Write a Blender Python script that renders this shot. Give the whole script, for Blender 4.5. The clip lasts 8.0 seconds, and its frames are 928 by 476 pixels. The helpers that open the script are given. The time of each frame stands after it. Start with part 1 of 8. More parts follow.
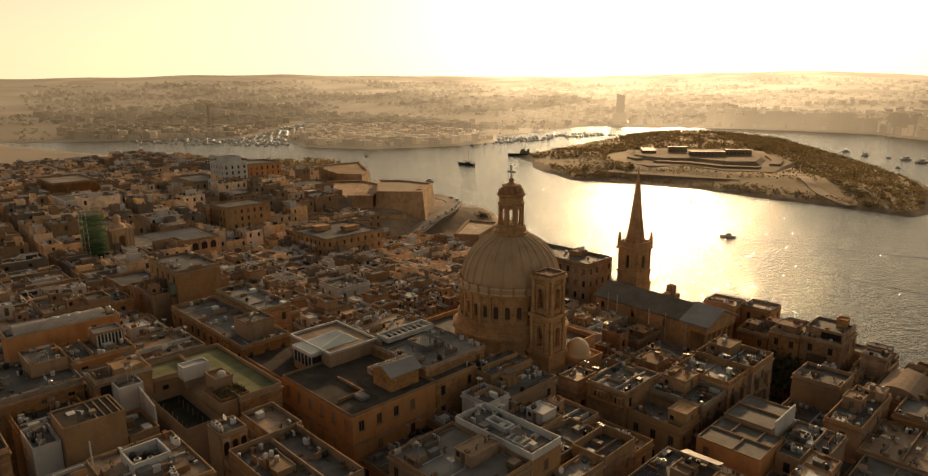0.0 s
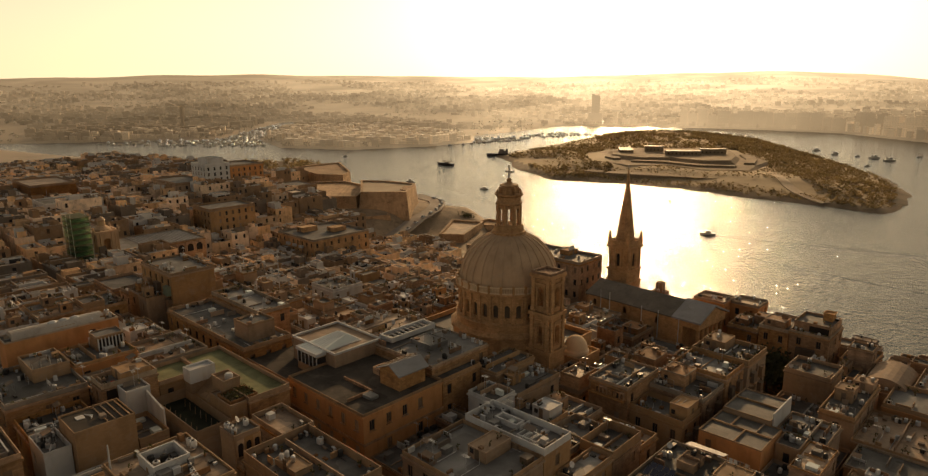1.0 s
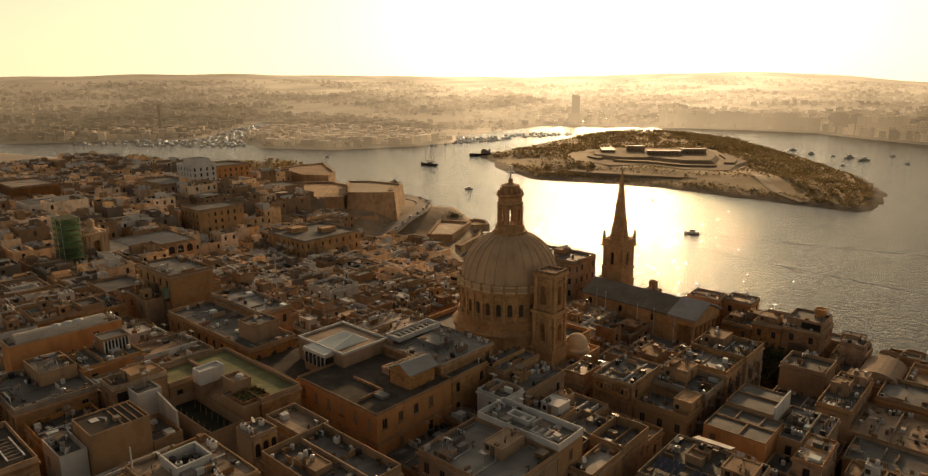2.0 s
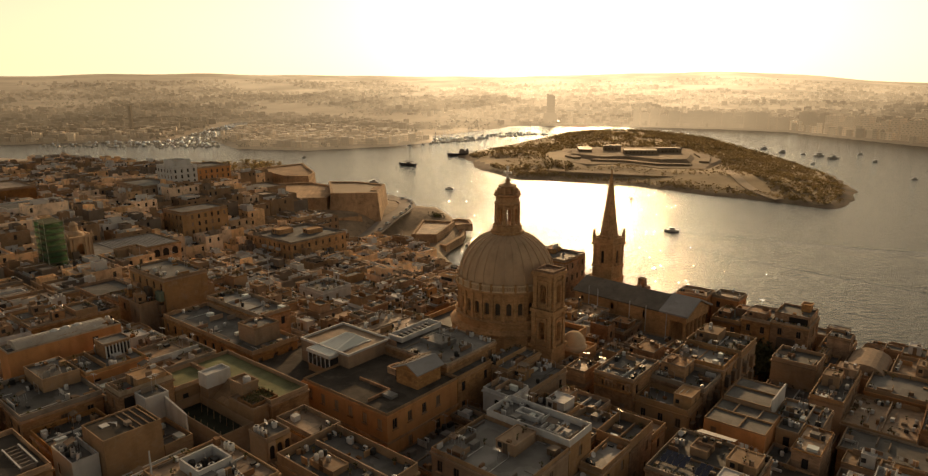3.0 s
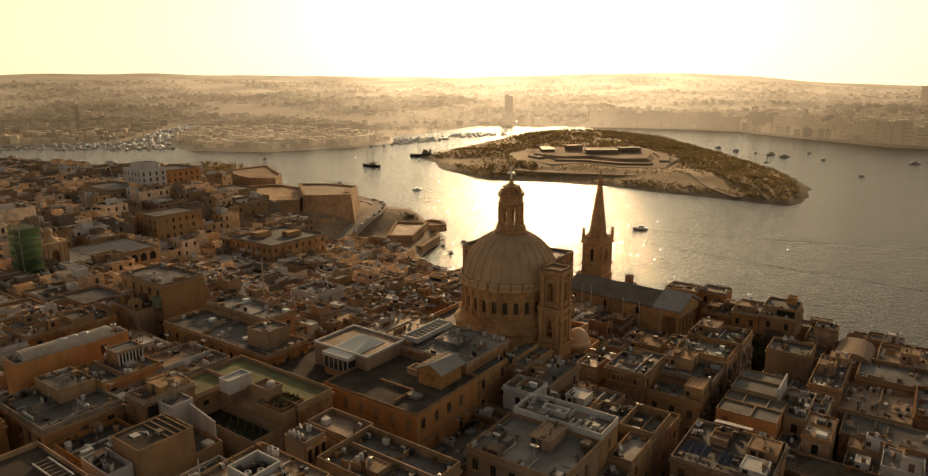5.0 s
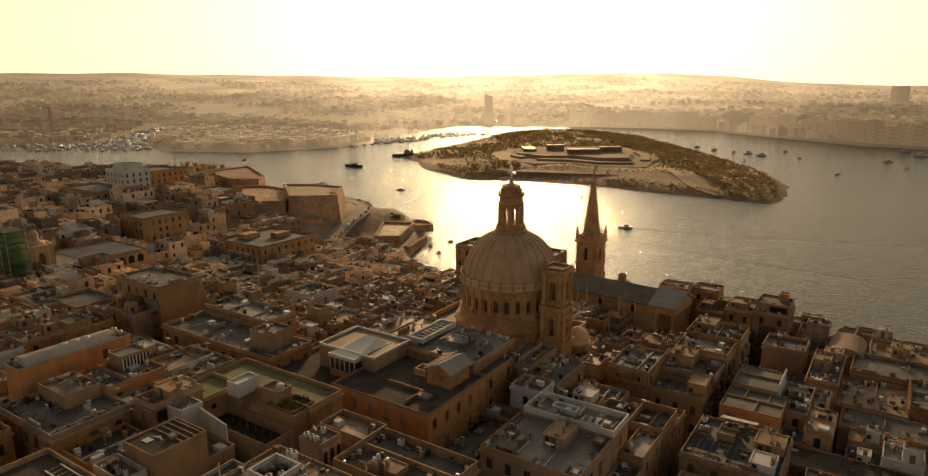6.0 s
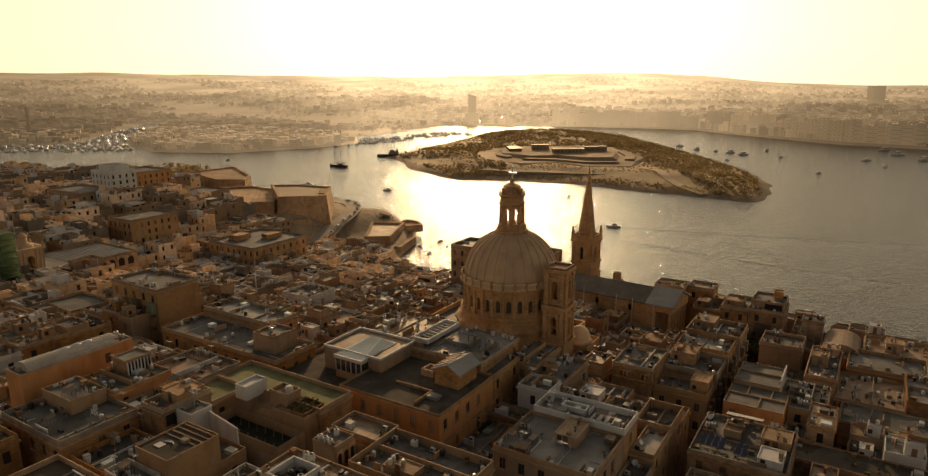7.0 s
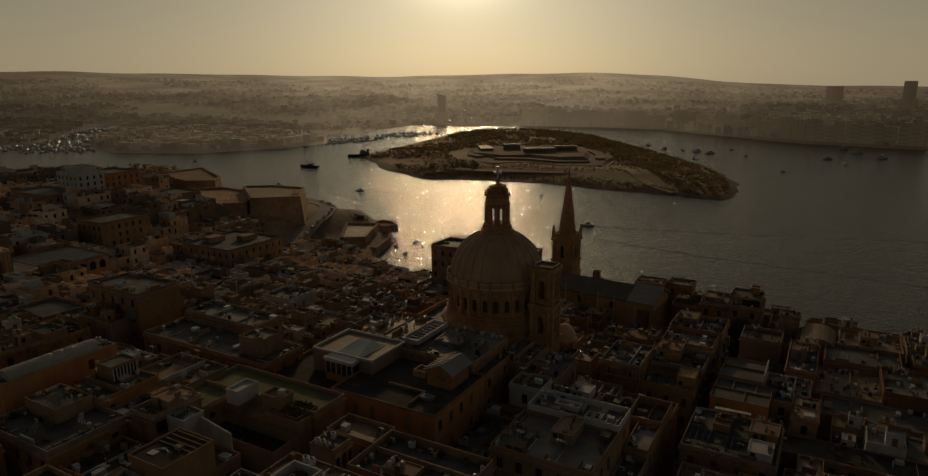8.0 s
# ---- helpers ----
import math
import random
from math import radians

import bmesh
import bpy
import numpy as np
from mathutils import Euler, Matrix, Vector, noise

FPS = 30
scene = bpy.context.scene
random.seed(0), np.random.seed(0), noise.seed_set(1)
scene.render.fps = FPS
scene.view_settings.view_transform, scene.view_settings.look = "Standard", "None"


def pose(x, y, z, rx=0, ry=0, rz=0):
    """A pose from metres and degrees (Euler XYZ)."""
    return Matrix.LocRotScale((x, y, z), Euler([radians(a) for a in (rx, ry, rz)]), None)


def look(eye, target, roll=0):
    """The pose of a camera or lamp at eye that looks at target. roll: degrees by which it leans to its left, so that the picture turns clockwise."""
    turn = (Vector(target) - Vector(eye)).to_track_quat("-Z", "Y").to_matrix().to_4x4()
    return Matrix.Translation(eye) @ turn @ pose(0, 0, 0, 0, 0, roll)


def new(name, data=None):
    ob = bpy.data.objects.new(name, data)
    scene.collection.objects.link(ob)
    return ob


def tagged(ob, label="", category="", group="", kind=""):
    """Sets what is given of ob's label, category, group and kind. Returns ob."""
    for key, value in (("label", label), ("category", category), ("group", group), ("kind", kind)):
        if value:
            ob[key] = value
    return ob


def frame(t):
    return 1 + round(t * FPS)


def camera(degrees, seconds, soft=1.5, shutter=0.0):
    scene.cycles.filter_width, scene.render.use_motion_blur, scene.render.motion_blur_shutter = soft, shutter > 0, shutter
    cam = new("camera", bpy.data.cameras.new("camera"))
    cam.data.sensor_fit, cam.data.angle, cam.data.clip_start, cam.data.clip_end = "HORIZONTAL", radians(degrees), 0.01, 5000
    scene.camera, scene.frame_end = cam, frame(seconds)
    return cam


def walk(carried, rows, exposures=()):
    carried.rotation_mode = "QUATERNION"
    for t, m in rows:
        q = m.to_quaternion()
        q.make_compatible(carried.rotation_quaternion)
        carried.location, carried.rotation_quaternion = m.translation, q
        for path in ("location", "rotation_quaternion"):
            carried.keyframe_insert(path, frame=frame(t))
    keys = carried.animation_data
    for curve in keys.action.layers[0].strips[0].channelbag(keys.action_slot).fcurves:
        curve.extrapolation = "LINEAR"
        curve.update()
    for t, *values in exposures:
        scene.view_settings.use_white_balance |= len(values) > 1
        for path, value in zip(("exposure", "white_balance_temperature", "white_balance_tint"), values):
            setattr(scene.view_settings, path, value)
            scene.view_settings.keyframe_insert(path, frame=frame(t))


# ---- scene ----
cam = camera(69.8, 8.0, soft=1.3)
EV = 0.35
PATH = [
    (0, (19.941, -159.126, 98.583), (19.56, -157.215, 98.131), -0.4),
    (0.5, (17.22, -160.35, 98.695), (16.874, -158.433, 98.243), -0.4),
    (1, (14.569, -161.493, 98.857), (14.261, -159.57, 98.405), -0.4),
    (1.5, (11.899, -162.615, 99.017), (11.62, -160.686, 98.565), -0.3),
    (3, (3.481, -165.55, 99.649), (3.311, -163.61, 99.195), -0.3),
    (3.5, (0.423, -166.319, 99.769), (0.289, -164.375, 99.317), -0.2),
    (4, (-2.771, -166.884, 99.866), (-2.873, -164.938, 99.413), -0.2),
    (4.5, (-5.922, -167.252, 99.934), (-5.994, -165.305, 99.481), -0.2),
    (6, (-14.612, -167.765, 100.12), (-14.583, -165.818, 99.666), -0.2),
    (6.5, (-17.148, -167.795, 100.186), (-17.101, -165.848, 99.732), -0.1),
    (7, (-19.446, -167.705, 100.256), (-19.364, -165.759, 99.801), -0.2),
    (7.5, (-21.665, -167.558, 100.319), (-21.533, -165.615, 99.863), -0.2),
    (8, (-23.764, -167.409, 100.358), (-23.589, -165.47, 99.902), -0.1),
]
walk(cam, [(t, look(eye, target, roll)) for t, eye, target, roll in PATH],
     [(0, EV, 6500, 10), (7.43, EV, 6500, 10), (7.6, EV - 0.5, 6400, 9), (7.8, EV - 1.4, 6100, 8), (7.9, EV - 1.85, 5950, 7), (8, EV - 2.3, 5800, 6)])

# ---- light: low evening sun beyond the harbour, thick warm haze near the horizon ----
SUN_AZ, SUN_EL = radians(5.0), radians(13.5)
SKY_AIR, SKY_HAZE, SKY_HALO, SKY_GLARE, SKY_FALL, SKY_BACK = 0.022, 1.3, 0.75, 14.0, 2.25, 0.315
to_sun = Vector((math.sin(SUN_AZ) * math.cos(SUN_EL), math.cos(SUN_AZ) * math.cos(SUN_EL), math.sin(SUN_EL)))


def evening_sky():
    world = bpy.data.worlds.new("evening_sky")
    scene.world = world
    world.use_nodes = True
    n, l = world.node_tree.nodes, world.node_tree.links
    sky = n.new("ShaderNodeTexSky")
    sky.sky_type, sky.sun_disc = "NISHITA", False
    sky.sun_elevation, sky.sun_rotation = SUN_EL, SUN_AZ
    sky.air_density, sky.dust_density, sky.ozone_density, sky.altitude = 1.0, 2.0, 1.0, 50
    coord = n.new("ShaderNodeTexCoord")
    norm = n.new("ShaderNodeVectorMath")
    norm.operation = "NORMALIZE"
    l.new(coord.outputs["Generated"], norm.inputs[0])
    dot = n.new("ShaderNodeVectorMath")
    dot.operation, dot.inputs[1].default_value = "DOT_PRODUCT", to_sun
    l.new(norm.outputs[0], dot.inputs[0])
    sep = n.new("ShaderNodeSeparateXYZ")
    l.new(norm.outputs[0], sep.inputs[0])

    def calc(op, a, c):
        x = n.new("ShaderNodeMath")
        x.operation = op
        for k, v in enumerate((a, c)):
            if isinstance(v, (int, float)):
                x.inputs[k].default_value = v
            else:
                l.new(v, x.inputs[k])
        return x.outputs[0]

    up = calc("MAXIMUM", sep.outputs["Z"], 0.0)
    near_sun = calc("MULTIPLY", calc("ADD", dot.outputs["Value"], 1.0), 0.5)
    # haze that thins out with height and brightens towards the sun
    low = calc("POWER", 2.718, calc("MULTIPLY", up, -SKY_FALL))
    wide = calc("ADD", calc("MULTIPLY", calc("POWER", near_sun, 3.2), 1.0 - SKY_BACK), SKY_BACK)
    haze = calc("MULTIPLY", calc("MULTIPLY", low, wide), SKY_HAZE)
    # wide halo and the tight glare round the veiled sun
    halo = calc("ADD", calc("MULTIPLY", calc("POWER", near_sun, 60.0), SKY_HALO), calc("MULTIPLY", calc("POWER", near_sun, 700.0), SKY_GLARE))
    tint = n.new("ShaderNodeVectorMath")
    tint.operation, tint.inputs[0].default_value = "SCALE", (1.0, 0.765, 0.45)
    l.new(haze, tint.inputs["Scale"])
    glow = n.new("ShaderNodeVectorMath")
    glow.operation, glow.inputs[0].default_value = "SCALE", (1.0, 0.85, 0.56)
    l.new(halo, glow.inputs["Scale"])
    blue = n.new("ShaderNodeVectorMath")
    blue.operation, blue.inputs["Scale"].default_value = "SCALE", SKY_AIR
    l.new(sky.outputs[0], blue.inputs[0])
    s1, s2 = n.new("ShaderNodeVectorMath"), n.new("ShaderNodeVectorMath")
    l.new(tint.outputs[0], s1.inputs[0]), l.new(glow.outputs[0], s1.inputs[1])
    l.new(s1.outputs[0], s2.inputs[0]), l.new(blue.outputs[0], s2.inputs[1])
    l.new(s2.outputs[0], n["Background"].inputs["Color"])
    n["Background"].inputs["Strength"].default_value = 1.0


evening_sky()
sun_data = bpy.data.lights.new("sun", "SUN")
sun_data.energy, sun_data.angle, sun_data.color = 2.4, radians(1.0), (1.0, 0.60, 0.27)
sun = new("sun", sun_data)
sun.matrix_basis = look(to_sun * 300, (0, 0, 0))

# ---- materials ----
def material(name, colour, rough=0.85, vary=0.25, scale=0.6, fine=6.0, bump=0.3, metal=0.0, tint=0.0, dirt=None, spec=0.3, streak=0.0, islands=False, panels=0.0, thin=0.0, course=0.0, sheen=0.0):
    """A worn surface: two sizes of mottling, an even tint per object, stains and fine relief."""
    m = bpy.data.materials.new(name)
    m.use_nodes = True
    n, l = m.node_tree.nodes, m.node_tree.links
    b = n["Principled BSDF"]
    b.inputs["Roughness"].default_value, b.inputs["Metallic"].default_value = rough, metal
    b.inputs["Specular IOR Level"].default_value = spec
    # grazing sheen that lifts backlit scrub where haze would
    if sheen:
        b.inputs["Sheen Weight"].default_value, b.inputs["Sheen Roughness"].default_value = sheen, 0.45
        b.inputs["Sheen Tint"].default_value = (1.0, 0.86, 0.66, 1)
    geo = n.new("ShaderNodeNewGeometry")
    def noise_at(s, detail, rough_n=0.6):
        x = n.new("ShaderNodeTexNoise")
        x.inputs["Scale"].default_value, x.inputs["Detail"].default_value, x.inputs["Roughness"].default_value = s, detail, rough_n
        l.new(geo.outputs["Position"], x.inputs["Vector"])
        return x
    big, small = noise_at(scale * 0.25, 4), noise_at(fine * 0.35, 5, 0.7)
    def mix(kind, fac, a, c):
        x = n.new("ShaderNodeMix")
        x.data_type, x.blend_type = "RGBA", kind
        if isinstance(fac, float):
            x.inputs["Factor"].default_value = fac
        else:
            l.new(fac, x.inputs["Factor"])
        for value, socket in ((a, x.inputs["A"]), (c, x.inputs["B"])):
            if isinstance(value, tuple):
                socket.default_value = (*value, 1)
            else:
                l.new(value, socket)
        return x.outputs["Result"]
    def ramp(source, lo, hi, c0=0.0, c1=1.0):
        x = n.new("ShaderNodeMapRange")
        x.inputs["From Min"].default_value, x.inputs["From Max"].default_value = lo, hi
        x.inputs["To Min"].default_value, x.inputs["To Max"].default_value = c0, c1
        l.new(source, x.inputs["Value"])
        return x.outputs["Result"]
    dark = tuple(c * (1 - 1.6 * vary) for c in colour)
    light = tuple(min(1, c * (1 + vary)) for c in colour)
    col = mix("MIX", ramp(big.outputs["Fac"], 0.35, 0.65), dark, light)
    col = mix("MIX", ramp(small.outputs["Fac"], 0.3, 0.7, 0.0, 0.5), col, colour)
    if dirt:
        patch = noise_at(scale * 0.9, 6, 0.75)
        col = mix("MIX", ramp(patch.outputs["Fac"], 0.52, 0.68, 0.0, 0.75), col, dirt)
    if course:
        # courses of squared blocks, each of its own shade
        turn = n.new("ShaderNodeMapping")
        turn.inputs["Rotation"].default_value = (0, 0, radians(34.4))
        l.new(geo.outputs["Position"], turn.inputs["Vector"])
        xyz = n.new("ShaderNodeSeparateXYZ")
        l.new(turn.outputs["Vector"], xyz.inputs[0])
        along = n.new("ShaderNodeMath")
        l.new(xyz.outputs["X"], along.inputs[0])
        l.new(xyz.outputs["Y"], along.inputs[1])
        flat = n.new("ShaderNodeCombineXYZ")
        l.new(along.outputs[0], flat.inputs["X"])
        l.new(xyz.outputs["Z"], flat.inputs["Y"])
        br = n.new("ShaderNodeTexBrick")
        br.inputs["Scale"].default_value = 1.0
        br.inputs["Brick Width"].default_value, br.inputs["Row Height"].default_value, br.inputs["Mortar Size"].default_value = 0.75, 0.32, 0.012
        br.inputs["Color1"].default_value, br.inputs["Color2"].default_value, br.inputs["Mortar"].default_value = (1, 1, 1, 1), (0.45, 0.42, 0.40, 1), (0.35, 0.32, 0.3, 1)
        l.new(flat.outputs[0], br.inputs["Vector"])
        col = mix("MULTIPLY", course, col, br.outputs["Color"])
    if panels:
        # laid sheets and repairs of uneven shade
        vo = n.new("ShaderNodeTexVoronoi")
        vo.distance, vo.inputs["Scale"].default_value = "CHEBYCHEV", panels
        turn = n.new("ShaderNodeMapping")
        turn.inputs["Rotation"].default_value = (0, 0, radians(34.4))
        l.new(geo.outputs["Position"], turn.inputs["Vector"])
        l.new(turn.outputs["Vector"], vo.inputs["Vector"])
        one = n.new("ShaderNodeSeparateColor")
        l.new(vo.outputs["Color"], one.inputs[0])
        col = mix("MULTIPLY", ramp(one.outputs[0], 0.2, 1.0, 0.0, 0.85), col, (0.55, 0.53, 0.51))
    if streak:
        st = n.new("ShaderNodeMapping")
        st.inputs["Scale"].default_value = (0.55, 0.55, 0.16)
        l.new(geo.outputs["Position"], st.inputs["Vector"])
        x = n.new("ShaderNodeTexNoise")
        x.inputs["Scale"].default_value, x.inputs["Detail"].default_value = 1.0, 8
        l.new(st.outputs["Vector"], x.inputs["Vector"])
        col = mix("MULTIPLY", ramp(x.outputs["Fac"], 0.5, 0.72, 0.0, streak), col, (0.45, 0.40, 0.36))
    if tint:
        info = geo if islands else n.new("ShaderNodeObjectInfo")
        chance = info.outputs["Random Per Island" if islands else "Random"]
        hsv = n.new("ShaderNodeHueSaturation")
        l.new(ramp(chance, 0, 1, 1 - tint, 1 + tint), hsv.inputs["Value"])
        wob = n.new("ShaderNodeMath")
        wob.operation, wob.inputs[1].default_value = "MULTIPLY", 7.31
        l.new(chance, wob.inputs[0])
        fr = n.new("ShaderNodeMath")
        fr.operation = "FRACT"
        l.new(wob.outputs[0], fr.inputs[0])
        l.new(ramp(fr.outputs[0], 0, 1, 0.75, 1.15), hsv.inputs["Saturation"])
        l.new(col, hsv.inputs["Color"])
        col = hsv.outputs["Color"]
    l.new(col, b.inputs["Base Color"])
    if bump:
        bp = n.new("ShaderNodeBump")
        bp.inputs["Strength"].default_value, bp.inputs["Distance"].default_value = bump, 0.05
        l.new(small.outputs["Fac"], bp.inputs["Height"])
        l.new(bp.outputs["Normal"], b.inputs["Normal"])
    if thin:
        # leaves let part of the light through
        tr, mx = n.new("ShaderNodeBsdfTranslucent"), n.new("ShaderNodeMixShader")
        l.new(col, tr.inputs["Color"])
        mx.inputs[0].default_value = thin
        l.new(b.outputs[0], mx.inputs[1])
        l.new(tr.outputs[0], mx.inputs[2])
        l.new(mx.outputs[0], n["Material Output"].inputs["Surface"])
    return m


M_STONE = material("honey_limestone", (0.40, 0.235, 0.115), 0.9, 0.22, 0.6, 5, 0.4, tint=0.22, dirt=(0.20, 0.13, 0.08), streak=0.45, course=0.55)
# light bounced onto palace and barrel-house walls is put into this orange
M_ORANGE = material("orange_bounce_lit_plaster", (0.47, 0.235, 0.095), 0.88, 0.14, 0.5, 4, 0.2, dirt=(0.36, 0.19, 0.09), streak=0.4)
M_STONE_OLD = material("weathered_limestone", (0.28, 0.15, 0.07), 0.92, 0.25, 0.5, 5, 0.5, tint=0.15, dirt=(0.13, 0.09, 0.06), streak=0.5, course=0.6)
M_PLASTER = material("pale_plaster", (0.33, 0.215, 0.12), 0.85, 0.15, 0.5, 4, 0.2, tint=0.2, dirt=(0.33, 0.25, 0.18), streak=0.4, course=0.18)
M_CEMENT = material("grey_cement_render", (0.21, 0.17, 0.135), 0.9, 0.2, 0.5, 4, 0.3, tint=0.2, dirt=(0.17, 0.14, 0.12), streak=0.4)
M_WHITE = material("white_paint", (0.50, 0.505, 0.505), 0.7, 0.08, 0.6, 4, 0.1, tint=0.08, dirt=(0.5, 0.46, 0.4), streak=0.4)
M_COPING = material("weathered_coping", (0.30, 0.24, 0.18), 0.9, 0.25, 0.6, 4, 0.3, tint=0.25, dirt=(0.14, 0.11, 0.08))
# old dark bitumen; on two corner houses it also paints in deep shade
M_ROOF_DARK = material("bitumen_and_shaded_roof", (0.085, 0.075, 0.064), 0.9, 0.3, 0.5, 4, 0.3, dirt=(0.13, 0.11, 0.09), panels=0.22, spec=0.12)
M_ROOF = material("roof_screed", (0.108, 0.106, 0.102), 0.72, 0.3, 0.7, 4, 0.3, tint=0.3, dirt=(0.07, 0.066, 0.06), panels=0.3)
M_ROOF_PALE = material("pale_roof_membrane", (0.20, 0.198, 0.193), 0.66, 0.25, 0.6, 4, 0.2, tint=0.25, dirt=(0.15, 0.14, 0.13), panels=0.25)
M_SHEET = material("grey_sheet_roofing", (0.27, 0.27, 0.275), 0.5, 0.15, 0.5, 3, 0.1, dirt=(0.2, 0.19, 0.18))
M_RIBBED = material("pale_ribbed_roofing", (0.42, 0.38, 0.33), 0.55, 0.15, 0.6, 4, 0.1, dirt=(0.28, 0.24, 0.2))
M_CHURCH_PANE = material("dusty_church_window", (0.09, 0.07, 0.05), 0.4, 0.3, 1.5, 6, 0.0, spec=0.4)
M_ROOF_TAN = material("sandy_roof_slabs", (0.30, 0.205, 0.125), 0.62, 0.3, 0.7, 4, 0.3, tint=0.25, dirt=(0.17, 0.12, 0.08), panels=0.3)
M_ROOF_GREEN = material("green_roof_turf", (0.155, 0.165, 0.08), 0.9, 0.3, 0.8, 8, 0.4, dirt=(0.20, 0.17, 0.09))
M_TOWN_WALL = material("old_town_walls", (0.72, 0.51, 0.32), 0.9, 0.2, 0.5, 4, 0.3, tint=0.35, dirt=(0.2, 0.14, 0.09), streak=0.45, islands=True)
M_TOWN_ROOF = material("old_town_roofs", (0.48, 0.37, 0.27), 0.5, 0.3, 0.6, 4, 0.3, tint=0.4, dirt=(0.15, 0.12, 0.10), islands=True)
M_GLASS = material("dark_window_glass", (0.03, 0.03, 0.035), 0.12, 0.2, 1, 4, 0.0, spec=0.6)
M_SHUTTER = material("painted_shutter_wood", (0.16, 0.11, 0.07), 0.6, 0.2, 1, 6, 0.1, tint=0.5)
M_PAINTED = material("faded_green_paint", (0.16, 0.20, 0.15), 0.6, 0.2, 1, 6, 0.1)
M_PALE_WOOD = material("pale_closed_shutters", (0.30, 0.22, 0.14), 0.7, 0.2, 1, 6, 0.1)
M_CHURCH = material("church_limestone", (0.50, 0.305, 0.15), 0.88, 0.2, 0.6, 5, 0.4, dirt=(0.24, 0.15, 0.08), streak=0.4, course=0.4)
M_DOME = material("weathered_dome_stone", (0.47, 0.335, 0.215), 0.8, 0.12, 0.5, 4, 0.25, dirt=(0.40, 0.30, 0.21), streak=0.3)
M_PALE_STONE = material("pale_balustrade_stone", (0.62, 0.48, 0.32), 0.85, 0.15, 0.6, 5, 0.2)
M_LEAD = material("grey_lead_roofing", (0.15, 0.135, 0.115), 0.7, 0.2, 0.8, 4, 0.15, dirt=(0.10, 0.09, 0.08), spec=0.2)
M_NET = material("dark_shade_net", (0.022, 0.026, 0.016), 0.95, 0.4, 1.2, 8, 0.5)
# near-black; besides dark panes it paints the shade of openings on closed sheets
M_DARK = material("dark_opening", (0.025, 0.02, 0.018), 0.9, 0.2, 1, 4, 0.0)
M_STEEL = material("galvanised_steel", (0.55, 0.55, 0.55), 0.35, 0.15, 2, 8, 0.05, metal=0.8)
M_BLACK = material("black_plastic", (0.03, 0.03, 0.03), 0.5, 0.2, 2, 8, 0.05)
M_GROUND = material("dusty_ground", (0.20, 0.15, 0.10), 0.95, 0.3, 0.06, 0.8, 0.3, dirt=(0.09, 0.08, 0.045))
M_LEAF = material("olive_foliage", (0.075, 0.075, 0.028), 0.8, 0.4, 1.5, 8, 0.2, tint=0.2, thin=0.3)
# raised tone and sheen stand in for haze over the scrub
M_BUSH = material("dry_bush_foliage", (0.20, 0.15, 0.07), 0.9, 0.25, 0.2, 1.5, 0.0, thin=0.6, sheen=1.0)
M_BARK = material("bark", (0.10, 0.07, 0.05), 0.9, 0.3, 3, 10, 0.4)
M_BASTION = material("bastion_masonry", (0.52, 0.35, 0.205), 0.93, 0.25, 0.15, 3, 0.5, dirt=(0.16, 0.11, 0.07), streak=0.5, course=0.5)
M_RED = material("red_cloth", (0.45, 0.05, 0.03), 0.8, 0.2, 2, 6, 0.1)
M_SCAFF = material("green_scaffold_net", (0.13, 0.28, 0.12), 0.8, 0.4, 1.6, 6, 0.2, thin=0.4)


def see_through(m, share):
    """An open weave that lets part of the view and the light pass."""
    n, l = m.node_tree.nodes, m.node_tree.links
    out = n["Material Output"].inputs["Surface"]
    clear, mx = n.new("ShaderNodeBsdfTransparent"), n.new("ShaderNodeMixShader")
    mx.inputs[0].default_value = share
    l.new(out.links[0].from_socket, mx.inputs[1])
    l.new(clear.outputs[0], mx.inputs[2])
    l.new(mx.outputs[0], out)


see_through(M_SCAFF, 0.72)
M_PANEL = material("solar_cell_glass", (0.015, 0.02, 0.05), 0.15, 0.2, 2, 8, 0.0, spec=0.6)
M_SKYLIGHT = material("frosted_skylight_glass", (0.62, 0.66, 0.62), 0.18, 0.08, 0.6, 3, 0.0, spec=0.6)


def water_material():
    m = bpy.data.materials.new("harbour_water")
    m.use_nodes = True
    n, l = m.node_tree.nodes, m.node_tree.links
    b = n["Principled BSDF"]
    b.inputs["Base Color"].default_value = (0.02, 0.025, 0.025, 1)
    b.inputs["Roughness"].default_value, b.inputs["IOR"].default_value = 0.11, 1.33
    geo = n.new("ShaderNodeNewGeometry")
    last = None
    for s, detail, strength, dist in ((0.03, 3, 0.12, 2.0), (0.12, 3, 0.5, 1.0), (0.36, 3, 0.85, 0.9), (0.75, 2, 0.8, 0.42), (1.4, 2, 1.0, 0.26)):
        x = n.new("ShaderNodeTexNoise")
        x.inputs["Scale"].default_value, x.inputs["Detail"].default_value = s, detail
        l.new(geo.outputs["Position"], x.inputs["Vector"])
        bp = n.new("ShaderNodeBump")
        bp.inputs["Strength"].default_value, bp.inputs["Distance"].default_value = strength, dist
        l.new(x.outputs["Fac"], bp.inputs["Height"])
        if last:
            l.new(last.outputs["Normal"], bp.inputs["Normal"])
        last = bp
    l.new(last.outputs["Normal"], b.inputs["Normal"])
    return m


M_WATER = water_material()


